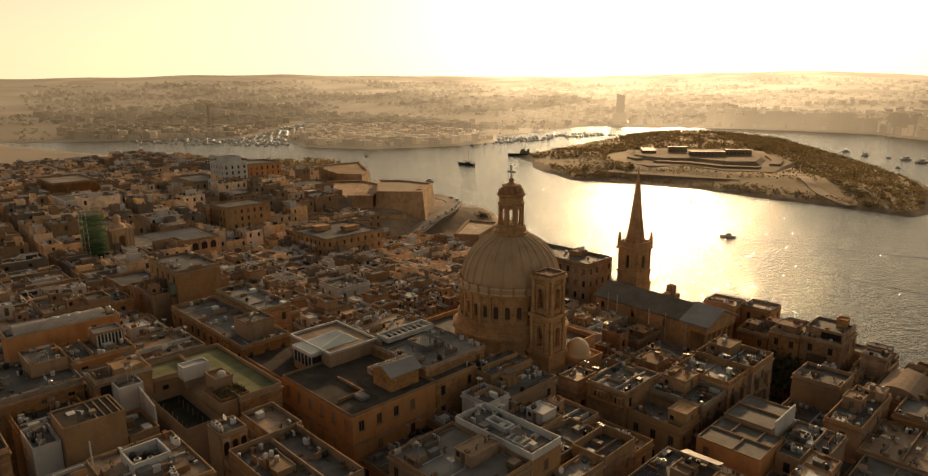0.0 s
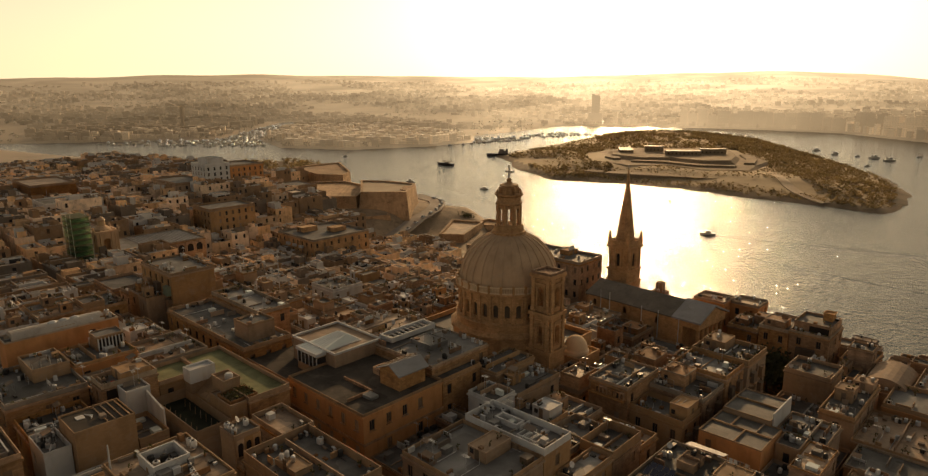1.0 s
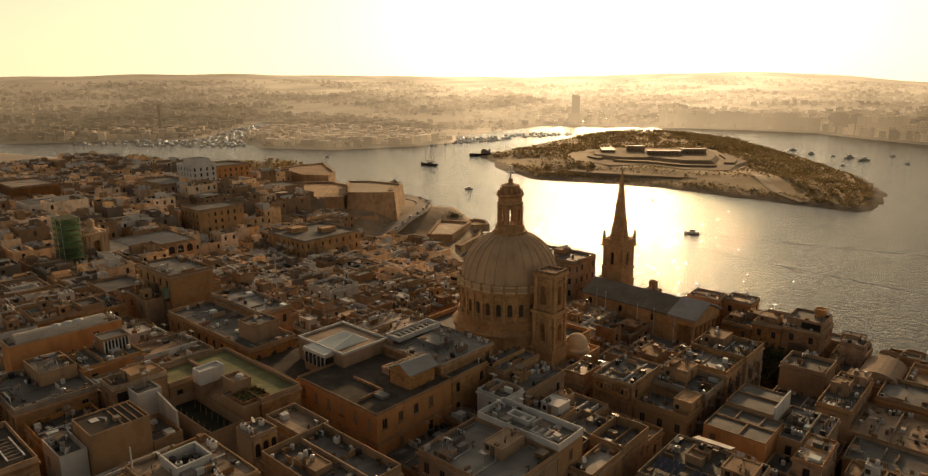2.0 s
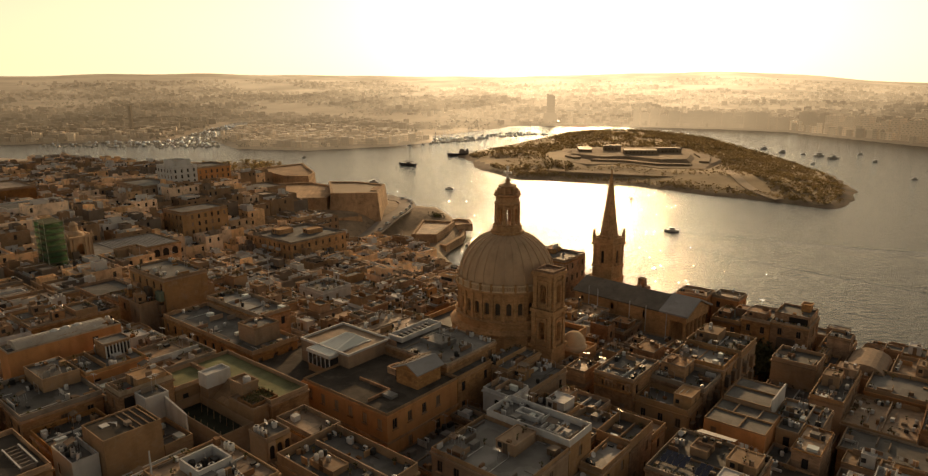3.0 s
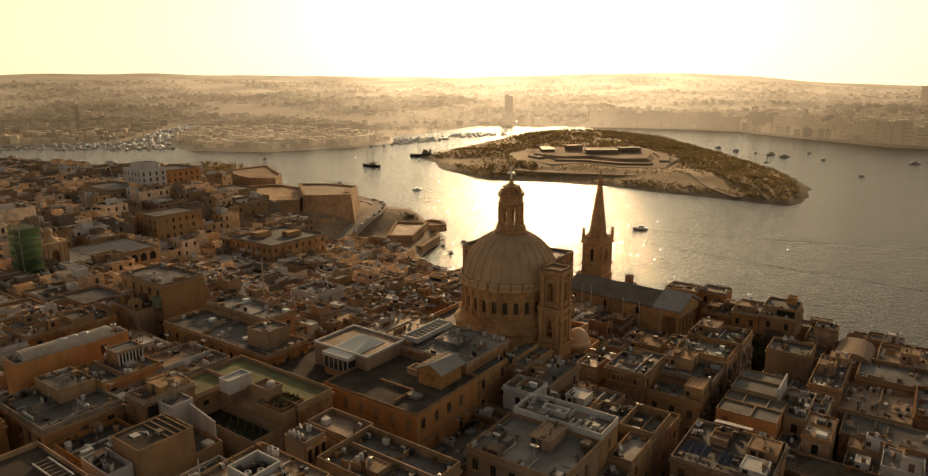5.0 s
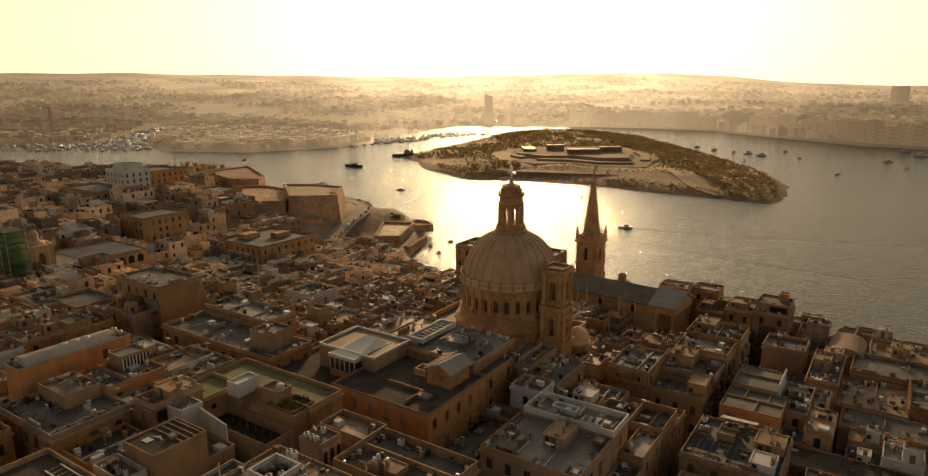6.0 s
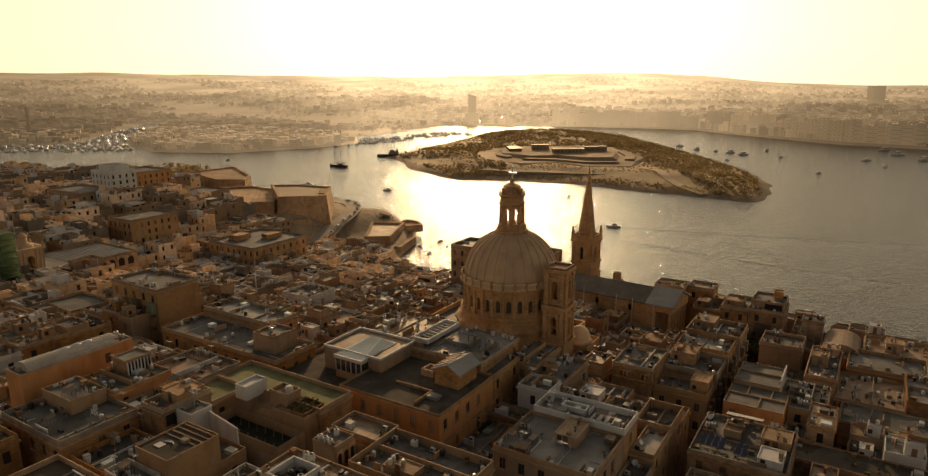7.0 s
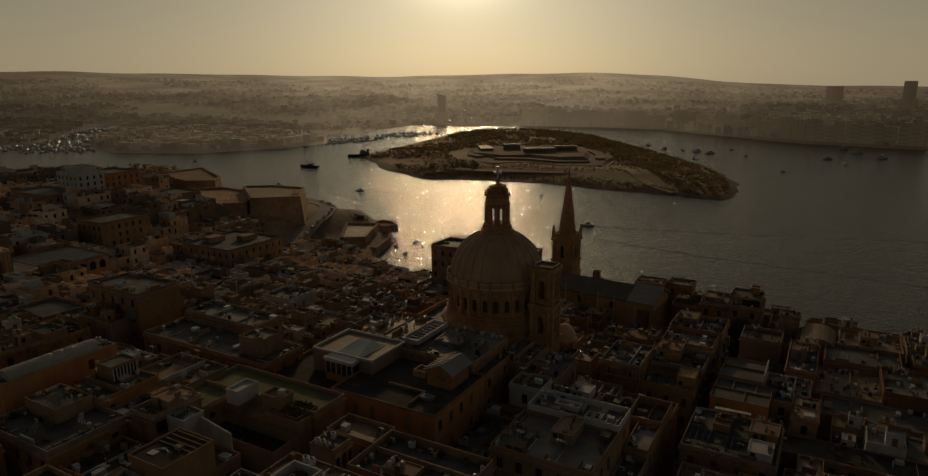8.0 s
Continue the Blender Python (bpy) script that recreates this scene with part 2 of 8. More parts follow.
def far_material(name, colour, windows=True):
    """Pale far-off walls with rows of dark windows too small to build."""
    m = material(name, colour, 0.6, 0.12, 0.05, 0.5, 0.0, spec=0.5)
    n, l = m.node_tree.nodes, m.node_tree.links
    b = n["Principled BSDF"]
    base = b.inputs["Base Color"].links[0].from_socket
    isl = n.new("ShaderNodeNewGeometry")
    hsv = n.new("ShaderNodeHueSaturation")
    r = n.new("ShaderNodeMapRange")
    r.inputs["To Min"].default_value, r.inputs["To Max"].default_value = 0.6, 1.2
    l.new(isl.outputs["Random Per Island"], r.inputs["Value"])
    l.new(r.outputs["Result"], hsv.inputs["Value"])
    l.new(base, hsv.inputs["Color"])
    out = hsv.outputs["Color"]
    if windows:
        sep = n.new("ShaderNodeSeparateXYZ")
        l.new(isl.outputs["Position"], sep.inputs[0])
        nor = n.new("ShaderNodeSeparateXYZ")
        l.new(isl.outputs["True Normal"], nor.inputs[0])
        def math_node(op, a, c=None):
            x = n.new("ShaderNodeMath")
            x.operation = op
            for k, v in enumerate((a, c)):
                if v is None:
                    continue
                if isinstance(v, (int, float)):
                    x.inputs[k].default_value = v
                else:
                    l.new(v, x.inputs[k])
            return x.outputs[0]
        along = math_node("ADD", sep.outputs["X"], math_node("MULTIPLY", sep.outputs["Y"], 0.83))
        rows = math_node("GREATER_THAN", math_node("FRACT", math_node("MULTIPLY", sep.outputs["Z"], 1 / 3.3)), 0.5)
        cols = math_node("GREATER_THAN", math_node("FRACT", math_node("MULTIPLY", along, 1 / 3.7)), 0.55)
        upright = math_node("LESS_THAN", math_node("ABSOLUTE", nor.outputs["Z"]), 0.3)
        fac = math_node("MULTIPLY", math_node("MULTIPLY", rows, cols), math_node("MULTIPLY", upright, 0.55))
        x = n.new("ShaderNodeMix")
        x.data_type = "RGBA"
        l.new(fac, x.inputs["Factor"])
        l.new(out, x.inputs["A"])
        x.inputs["B"].default_value = (0.14, 0.12, 0.10, 1)
        out = x.outputs["Result"]
    l.new(out, b.inputs["Base Color"])
    return m


M_FAR = far_material("pale_hazy_far_walls", (0.42, 0.33, 0.23))
M_FAR_BLOCK = far_material("pale_hazy_seafront_walls", (0.50, 0.40, 0.29))
M_FAR_DARK = far_material("grey_hazy_tower_walls", (0.30, 0.26, 0.22))
M_FAR_SCRUB = far_material("hazy_far_scrub", (0.10, 0.085, 0.045), False)


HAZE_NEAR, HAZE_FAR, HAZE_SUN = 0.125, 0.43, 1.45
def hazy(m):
    """Paints sunlit haze as emission on the backdrop of distance beyond the harbour, more so the farther it lies and
    the nearer to the sun.
    """
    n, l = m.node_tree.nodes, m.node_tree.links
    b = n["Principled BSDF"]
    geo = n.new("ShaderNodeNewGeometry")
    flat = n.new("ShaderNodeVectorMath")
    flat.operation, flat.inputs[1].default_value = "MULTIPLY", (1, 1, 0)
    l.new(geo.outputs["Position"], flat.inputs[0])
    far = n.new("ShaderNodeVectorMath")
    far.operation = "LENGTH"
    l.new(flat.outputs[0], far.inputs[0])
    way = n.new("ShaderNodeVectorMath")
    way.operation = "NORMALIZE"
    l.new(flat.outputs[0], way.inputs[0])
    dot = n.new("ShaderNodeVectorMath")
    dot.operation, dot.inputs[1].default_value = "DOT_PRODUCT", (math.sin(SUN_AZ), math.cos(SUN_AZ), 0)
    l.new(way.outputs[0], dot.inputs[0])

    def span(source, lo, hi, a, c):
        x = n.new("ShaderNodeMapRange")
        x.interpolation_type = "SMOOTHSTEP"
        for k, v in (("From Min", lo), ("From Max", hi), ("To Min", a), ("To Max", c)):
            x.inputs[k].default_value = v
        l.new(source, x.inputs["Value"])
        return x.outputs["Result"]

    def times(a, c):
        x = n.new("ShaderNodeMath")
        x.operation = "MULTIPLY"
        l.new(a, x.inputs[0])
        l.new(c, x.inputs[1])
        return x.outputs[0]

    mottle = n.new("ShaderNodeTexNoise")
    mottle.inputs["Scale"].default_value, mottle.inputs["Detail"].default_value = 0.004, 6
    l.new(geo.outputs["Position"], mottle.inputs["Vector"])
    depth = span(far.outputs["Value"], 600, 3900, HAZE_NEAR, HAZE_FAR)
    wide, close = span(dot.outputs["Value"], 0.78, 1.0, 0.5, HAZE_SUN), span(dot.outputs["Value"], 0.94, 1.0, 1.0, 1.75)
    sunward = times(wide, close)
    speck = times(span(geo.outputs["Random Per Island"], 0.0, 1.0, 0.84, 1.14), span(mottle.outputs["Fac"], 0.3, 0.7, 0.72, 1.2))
    # emission in place of light scattered by the air
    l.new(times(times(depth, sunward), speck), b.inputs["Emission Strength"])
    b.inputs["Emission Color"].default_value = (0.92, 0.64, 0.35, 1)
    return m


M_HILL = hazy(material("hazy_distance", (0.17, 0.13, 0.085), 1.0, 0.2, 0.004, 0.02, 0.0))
M_SCRUB = material("dry_scrub_soil", (0.20, 0.15, 0.085), 0.9, 0.25, 0.08, 0.8, 0.3, dirt=(0.13, 0.10, 0.05), spec=0.2, sheen=0.25)
M_ROCK = material("shore_rock", (0.30, 0.225, 0.15), 0.85, 0.3, 0.3, 2, 0.4, dirt=(0.12, 0.09, 0.06))
# mirror metal for the glint domes added in the marina
M_CHROME = material("mirror_glint_dome", (0.85, 0.85, 0.85), 0.3, 0.1, 2, 8, 0.0, metal=1.0)
M_TRACK = material("pale_dust_track", (0.37, 0.285, 0.19), 0.8, 0.15, 0.1, 1.0, 0.1)
M_HULL = material("boat_hull_paint", (0.58, 0.52, 0.44), 0.22, 0.15, 0.5, 4, 0.05, tint=0.2, spec=0.8)
M_HULL_DARK = material("dark_hull", (0.06, 0.05, 0.05), 0.5, 0.2, 0.5, 4, 0.05)
M_FAR_GROUND = material("pale_hazy_far_fields", (0.24, 0.18, 0.12), 0.75, 0.3, 0.012, 0.1, 0.0, dirt=(0.12, 0.10, 0.06), spec=0.3)
# far walls, scrub and fields glow with the same painted haze
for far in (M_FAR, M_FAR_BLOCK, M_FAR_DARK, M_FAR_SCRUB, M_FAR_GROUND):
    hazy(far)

# ---- building blocks ----
TH = radians(34.4)
GRID = Matrix.Rotation(-TH, 4, "Z")


def plan(x, y):
    """World x, y to the street grid's a, b."""
    return math.cos(TH) * x - math.sin(TH) * y, math.sin(TH) * x + math.cos(TH) * y


def on_grid(a, b, z=0.0, turn=0.0):
    return GRID @ pose(a, b, z, 0, 0, turn)


class Geo:
    """Collects vertices and faces of one part."""
    def __init__(self):
        self.v, self.f, self.mats, self.m, self.known = [], [], [], 0, {}

    def add(self, verts, faces):
        k = len(self.v)
        self.v += [tuple(p) for p in verts]
        self.f += [tuple(i + k for i in q) for q in faces]
        self.mats += [self.m] * len(faces)
        return self

    def weld(self, *quads):
        """Faces whose corners are shared with all others welded so far."""
        for q in quads:
            ids = []
            for p in q:
                key = (round(p[0], 3), round(p[1], 3), round(p[2], 3))
                if key not in self.known:
                    self.known[key] = len(self.v)
                    self.v.append(key)
                ids.append(self.known[key])
            self.f.append(tuple(ids))
            self.mats.append(self.m)
        return self

    def box(self, x0, x1, y0, y1, z0, z1, taper=0.0):
        t = taper
        return self.add([(x0, y0, z0), (x1, y0, z0), (x1, y1, z0), (x0, y1, z0),
                         (x0 + t, y0 + t, z1), (x1 - t, y0 + t, z1), (x1 - t, y1 - t, z1), (x0 + t, y1 - t, z1)],
                        [(3, 2, 1, 0), (4, 5, 6, 7), (0, 1, 5, 4), (1, 2, 6, 5), (2, 3, 7, 6), (3, 0, 4, 7)])

    def prism(self, poly, z0, z1, shrink=1.0, centre=(0, 0)):
        n = len(poly)
        cx, cy = centre
        low = [(x, y, z0) for x, y in poly]
        top = [(cx + (x - cx) * shrink, cy + (y - cy) * shrink, z1) for x, y in poly]
        return self.add(low + top, [tuple(range(n - 1, -1, -1)), tuple(range(n, 2 * n))] +
                        [(i, (i + 1) % n, n + (i + 1) % n, n + i) for i in range(n)])

    def lathe(self, profile, seg=32, cx=0.0, cy=0.0, sx=1.0, sy=1.0, turn=0.0):
        """profile: (radius, z) from the bottom up."""
        vs, fs = [], []
        for r, z in profile:
            for k in range(seg):
                t = 2 * math.pi * k / seg + turn
                vs.append((cx + r * sx * math.cos(t), cy + r * sy * math.sin(t), z))
        for j in range(len(profile) - 1):
            for k in range(seg):
                k2 = (k + 1) % seg
                fs.append((j * seg + k, j * seg + k2, (j + 1) * seg + k2, (j + 1) * seg + k))
        fs.append(tuple(range(seg - 1, -1, -1)))
        fs.append(tuple((len(profile) - 1) * seg + k for k in range(seg)))
        return self.add(vs, fs)

    def bar(self, p, q, r=0.05, seg=6):
        """A round bar from p to q."""
        p, q = Vector(p), Vector(q)
        d = (q - p).normalized()
        s = d.orthogonal().normalized()
        c = d.cross(s)
        ring = [s * math.cos(2 * math.pi * k / seg) * r + c * math.sin(2 * math.pi * k / seg) * r for k in range(seg)]
        return self.add([p + o for o in ring] + [q + o for o in ring],
                        [(k, (k + 1) % seg, seg + (k + 1) % seg, seg + k) for k in range(seg)] +
                        [tuple(range(seg - 1, -1, -1)), tuple(range(seg, 2 * seg))])

    def ring(self, x0, x1, y0, y1, z0, z1, w):
        """A low wall round a rectangle, one closed frame."""
        def loop(d, z):
            return [(x0 + d, y0 + d, z), (x1 - d, y0 + d, z), (x1 - d, y1 - d, z), (x0 + d, y1 - d, z)]
        n = [0, 1, 2, 3]
        vs = loop(0, z0) + loop(0, z1) + loop(w, z1) + loop(w, z0)
        return self.add(vs, [(4 * r + k, 4 * r + (k + 1) % 4, 4 * ((r + 1) % 4) + (k + 1) % 4, 4 * ((r + 1) % 4) + k) for r in range(4) for k in n])

    def arch_wall(self, x0, x1, z0, z1, y0, y1, xa, xb, spring, sill=None, seg=8):
        """A wall slab with one arched opening between xa and xb, from its foot or from sill up."""
        s = z0 if sill is None else sill
        r, c = (xb - xa) / 2, (xa + xb) / 2
        arc = [(c - r * math.cos(math.pi * k / seg), spring + r * math.sin(math.pi * k / seg)) for k in range(seg + 1)]
        outer = [(x0, s)] + [(x0 if k < seg / 2 else x1, z1) if k in (0, seg) else (x0 + (x1 - x0) * k / seg, z1) for k in range(seg + 1)] + [(x1, s)]
        inner = [(xa, s)] + arc + [(xb, s)]
        n = len(inner)
        vs = [(x, y, z) for y in (y0, y1) for ring in (inner, outer) for x, z in ring]
        f = []
        for k in range(n - 1):
            a, b, c2, d = k, k + 1, n + k + 1, n + k
            f += [(a, b, c2, d), (2 * n + b, 2 * n + a, 2 * n + d, 2 * n + c2), (b, a, 2 * n + a, 2 * n + b), (d, c2, 2 * n + c2, 2 * n + d)]
        f += [(0, n, 3 * n, 2 * n), (n - 1, 3 * n - 1, 4 * n - 1, 2 * n - 1)]
        self.add(vs, f)
        if s > z0:
            self.box(x0, x1, y0, y1, z0, s)
        return self

    def turned(self, other, m):
        """Adds another collection of faces, moved by m."""
        self.add([m @ Vector(p) for p in other.v], other.f)
        self.mats[-len(other.f):] = other.mats
        return self

    def mesh(self, name, mat, smooth=False):
        me = bpy.data.meshes.new(name)
        me.from_pydata(self.v, [], self.f)
        for x in mat if isinstance(mat, (list, tuple)) else [mat]:
            me.materials.append(x)
        if any(self.mats):
            me.polygons.foreach_set("material_index", self.mats)
        if smooth:
            me.polygons.foreach_set("use_smooth", [True] * len(me.polygons))
        me.update()
        return me


def thing(name, m, label, category, group="", kind=""):
    return tagged(place(new(name), m), label, category, group, kind)


def place(ob, m):
    ob.matrix_basis = m
    return ob


def part(name, geo, mat, parent, label="", smooth=False):
    ob = new(name, geo if isinstance(geo, bpy.types.Mesh) else geo.mesh(name, mat, smooth))
    ob.parent = parent
    return tagged(ob, label)


# ---- land, sea and distance ----
PENINSULA = [(420, 110), (250, 98), (62, 94), (-20, 100), (-110, 112), (-138, 138), (-154, 152), (-166, 178), (-180, 203), (-205, 226), (-220, 234), (-232, 226), (-246, 219), (-264, 222),
             (-300, 220), (-340, 228), (-430, 276), (-470, 302), (-540, 318), (-620, 290), (-700, 200), (-900, 150), (-1500, 0), (-1500, -900), (420, -900)]
PENINSULA = [(math.cos(TH) * a + math.sin(TH) * b, -math.sin(TH) * a + math.cos(TH) * b) for a, b in PENINSULA]
ISLAND = [(-90, 770), (-62, 690), (-41, 602), (-6, 540), (55, 520), (116, 491), (172, 443), (217, 408), (249, 377), (275, 400), (322, 500), (340, 590),
          (348, 751), (342, 902), (341, 1072), (280, 1186), (169, 1234), (94, 1200), (20, 1028), (-50, 860)]
MAINLAND = [(-900, 900), (-760, 960), (-640, 1010), (-700, 1300), (-760, 1560), (-690, 1560), (-640, 1300), (-560, 1010), (-446, 853), (-324, 829), (-210, 899), (-150, 980), (-170, 1120),
            (-78, 1285), (-2, 1448), (90, 1430), (240, 1400), (400, 1330), (527, 1238), (570, 1076), (632, 890), (760, 760), (900, 640), (9000, -300), (12000, 12000),
            (-12000, 12000), (-9000, 300), (-1500, 760)]
HEIGHTS = [(0, -63, 27), (56, 0, 18.5), (60, 66, 14), (120, 40, 16), (100, -60, 22), (-80, -60, 31), (-150, -50, 24), (-117, 22, 16), (-30, -5, 25), (-173, 76, 10), (-179, 15, 14),
           (-263, 46, 36), (-259, 14, 28), (-239, -26, 34), (0, -140, 32), (-100, -140, 36), (-20, 60, 18), (-240, 150, 22), (-400, 100, 30), (-300, -100, 38), (-185, 160, 4), (-130, 108, 5), (-160, 128, 4), (-108, 92, 7), (-480, 100, 14), (-480, 0, 18), (-600, 60, 9), (-560, 160, 9), (-640, -60, 14), (-720, 0, 8), (-400, 190, 14), (-420, 40, 24)]


def edge_distance(px, py, poly):
    """Distance to a polygon's edge, positive inside (arrays)."""
    best = np.full(px.shape, 1e9)
    inside = np.zeros(px.shape, bool)
    for (x0, y0), (x1, y1) in zip(poly, poly[1:] + poly[:1]):
        dx, dy = x1 - x0, y1 - y0
        t = np.clip(((px - x0) * dx + (py - y0) * dy) / (dx * dx + dy * dy), 0, 1)
        best = np.minimum(best, np.hypot(px - x0 - t * dx, py - y0 - t * dy))
        cross = (y0 > py) != (y1 > py)
        with np.errstate(divide="ignore", invalid="ignore"):
            inside ^= cross & (px < dx * (py - y0) / (dy if dy else 1e-9) + x0)
    return np.where(inside, best, -best)


def town_height(px, py):
    """Street level of the old town, blended between known heights."""
    a, b = math.cos(TH) * px - math.sin(TH) * py, math.sin(TH) * px + math.cos(TH) * py
    top, low = np.zeros(np.shape(px)), np.zeros(np.shape(px))
    for ha, hb, h in HEIGHTS:
        w = 1 / ((a - ha) ** 2 + (b - hb) ** 2 + 150) ** 1.5
        top, low = top + w * h, low + w
    return top / low


def wobble(px, py, s):
    return (np.sin(px / s + 1.3 * np.sin(py / s * 0.7)) + np.sin(py / s * 1.13 + 1.7 * np.sin(px / s * 0.53 + 2)) + np.sin((px + py) / s * 1.7)) / 3


def far_rise(px, py):
    """Height of the land across the harbour: low shore, then a slow rise to hills."""
    r = np.hypot(px, py + 100)
    az = np.degrees(np.arctan2(px, py + 100))
    ridge = 138 + 28 * np.exp(-((az + 27) / 13) ** 2) + 26 * np.exp(-((az - 15) / 8) ** 2) - 66 / (1 + np.exp(-(az - 25) / 2.5)) + 2 * np.sin(az * 0.9)
    t = np.clip((r - 1500) / 3200, 0, 1)
    roll = 16 * np.exp(-((r - 2100) / 320) ** 2) * (1 + np.sin(az * 0.22 + 1)) * 0.5
    # a nearer wooded ridge in front of the far hills
    near = 60 * np.exp(-((r - 2450) / 360) ** 2) * np.exp(-((az + 11) / 9.5) ** 4)
    return 4 + t ** 1.7 * (ridge - 4) + roll + near + 5 * wobble(px, py, 260) * np.clip((r - 1300) / 600, 0, 1)


def ground_height(px, py):
    px, py = np.asarray(px, float), np.asarray(py, float)
    z = np.full(px.shape, -4.0)
    d = edge_distance(px, py, PENINSULA) + 2.5 * wobble(px, py, 17)
    z = np.where(d > -4, np.clip(np.minimum(town_height(px, py), 1.2 + np.maximum(d, -3) * 0.8), -4, 80), z)
    d = edge_distance(px, py, ISLAND) + 5 * wobble(px, py, 19) + 2.5 * wobble(px, py, 6.3)
    z = np.where(d > -6, 1.2 * np.clip(d / 6, -3, 1) + np.clip(d - 6, 0, 70) * 0.11 + 2.0 * wobble(px, py, 60) * np.clip(d / 60, 0, 1), z)
    d = edge_distance(px, py, MAINLAND)
    z = np.where(d > -6, np.minimum(1.5 * np.clip(d / 4, -2, 1) + np.maximum(d, 0) * 0.06, far_rise(px, py) + 2), z)
    return z


def build_ground():
    radii = [0.0]
    while radii[-1] < 4900:
        radii.append(radii[-1] + max(5.0, radii[-1] * 0.016))
    angles = np.radians(np.concatenate([np.arange(-180, -50, 5), np.arange(-50, 55, 0.45), np.arange(55, 180, 5)]))
    rr, aa = np.meshgrid(radii, angles, indexing="ij")
    px, py = rr * np.sin(aa), -100 + rr * np.cos(aa)
    pz = ground_height(px, py)
    n, m = rr.shape
    verts = np.stack([px, py, pz], -1).reshape(-1, 3)
    i = np.arange(n * m).reshape(n, m)
    j = np.roll(i, -1, axis=1)
    faces = np.stack([i[:-1], i[1:], j[1:], j[:-1]], -1).reshape(-1, 4)
    me = bpy.data.meshes.new("ground")
    me.from_pydata(verts.tolist(), [], faces.tolist())
    me.polygons.foreach_set("use_smooth", [True] * len(me.polygons))
    me.materials.append(M_GROUND)
    centre = verts[faces].mean(1)
    far = np.hypot(centre[:, 0], centre[:, 1])
    scrub = (edge_distance(centre[:, 0], centre[:, 1], ISLAND) > 9) & (edge_distance(centre[:, 0], centre[:, 1], ISLAND) > 11 + 5 * wobble(centre[:, 0], centre[:, 1], 23))
    # hill and far-field faces carry the haze as emission
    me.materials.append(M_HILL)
    me.materials.append(M_SCRUB)
    me.materials.append(M_FAR_GROUND)
    me.materials.append(M_ROCK)
    ca, cb = plan(centre[:, 0], centre[:, 1])
    quay = (ca > -275) & (ca < -150) & (cb > 118)
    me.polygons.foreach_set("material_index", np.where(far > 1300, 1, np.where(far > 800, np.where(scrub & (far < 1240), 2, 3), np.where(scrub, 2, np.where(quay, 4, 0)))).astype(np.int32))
    me.update()
    tagged(new("ground", me), "dusty ground and streets rising to hazy hills", "ground", kind="structure")


build_ground()
sea = Geo().add([(-4900, -1500, 0), (4900, -1500, 0), (4900, 4900, 0), (-4900, 4900, 0)], [(0, 1, 2, 3)])
tagged(new("water", sea.mesh("water", M_WATER)), "rippled harbour water glittering in evening sun", "water", kind="structure")

# ---- houses ----
class HeightTable:
    """Street levels on a coarse grid of the old town, read quickly."""
    def __init__(self, a0=-760, a1=260, b0=-260, b1=320, step=4):
        self.a0, self.b0, self.step = a0, b0, step
        aa, bb = np.meshgrid(np.arange(a0, a1, step), np.arange(b0, b1, step), indexing="ij")
        self.z = ground_height(math.cos(TH) * aa + math.sin(TH) * bb, -math.sin(TH) * aa + math.cos(TH) * bb)

    def at(self, a, b):
        i, j = int(round((a - self.a0) / self.step)), int(round((b - self.b0) / self.step))
        return float(self.z[min(max(i, 0), self.z.shape[0] - 1), min(max(j, 0), self.z.shape[1] - 1)])


LEVELS = HeightTable()
rnd = random.Random(5)
W_W, W_H = 1.15, 2.0


def window_set(w, h):
    t = 0.09
    panes = [Geo().box(-w / 2, w / 2, 0.16, 0.22, 0, h).mesh("window", m) for m in (M_GLASS, M_SHUTTER)]
    f = Geo().ring(-w / 2, w / 2, 0, h, 0, 0.07, t)
    f.box(-t / 2, t / 2, t, h - t, 0, 0.07)
    f.v = [(x, 0.08 + z, y) for x, y, z in f.v]
    s = Geo().box(-w / 2 - 0.15, w / 2 + 0.15, -0.22, 0.1, -0.16, 0)
    return panes[0], panes[1], f.mesh("window_frame", M_SHUTTER), s.mesh("window_sill", M_STONE)


GLASS_PANE, SHUT_PANE, PANE_FRAME, SILL = window_set(W_W, W_H)
SMALL_PANE = Geo().box(-0.4, 0.4, -0.04, 0.03, 0, 0.9).mesh("window", M_GLASS)
DOOR = Geo().box(-0.45, 0.45, -0.05, 0.02, 0, 2.0).mesh("door", M_SHUTTER)


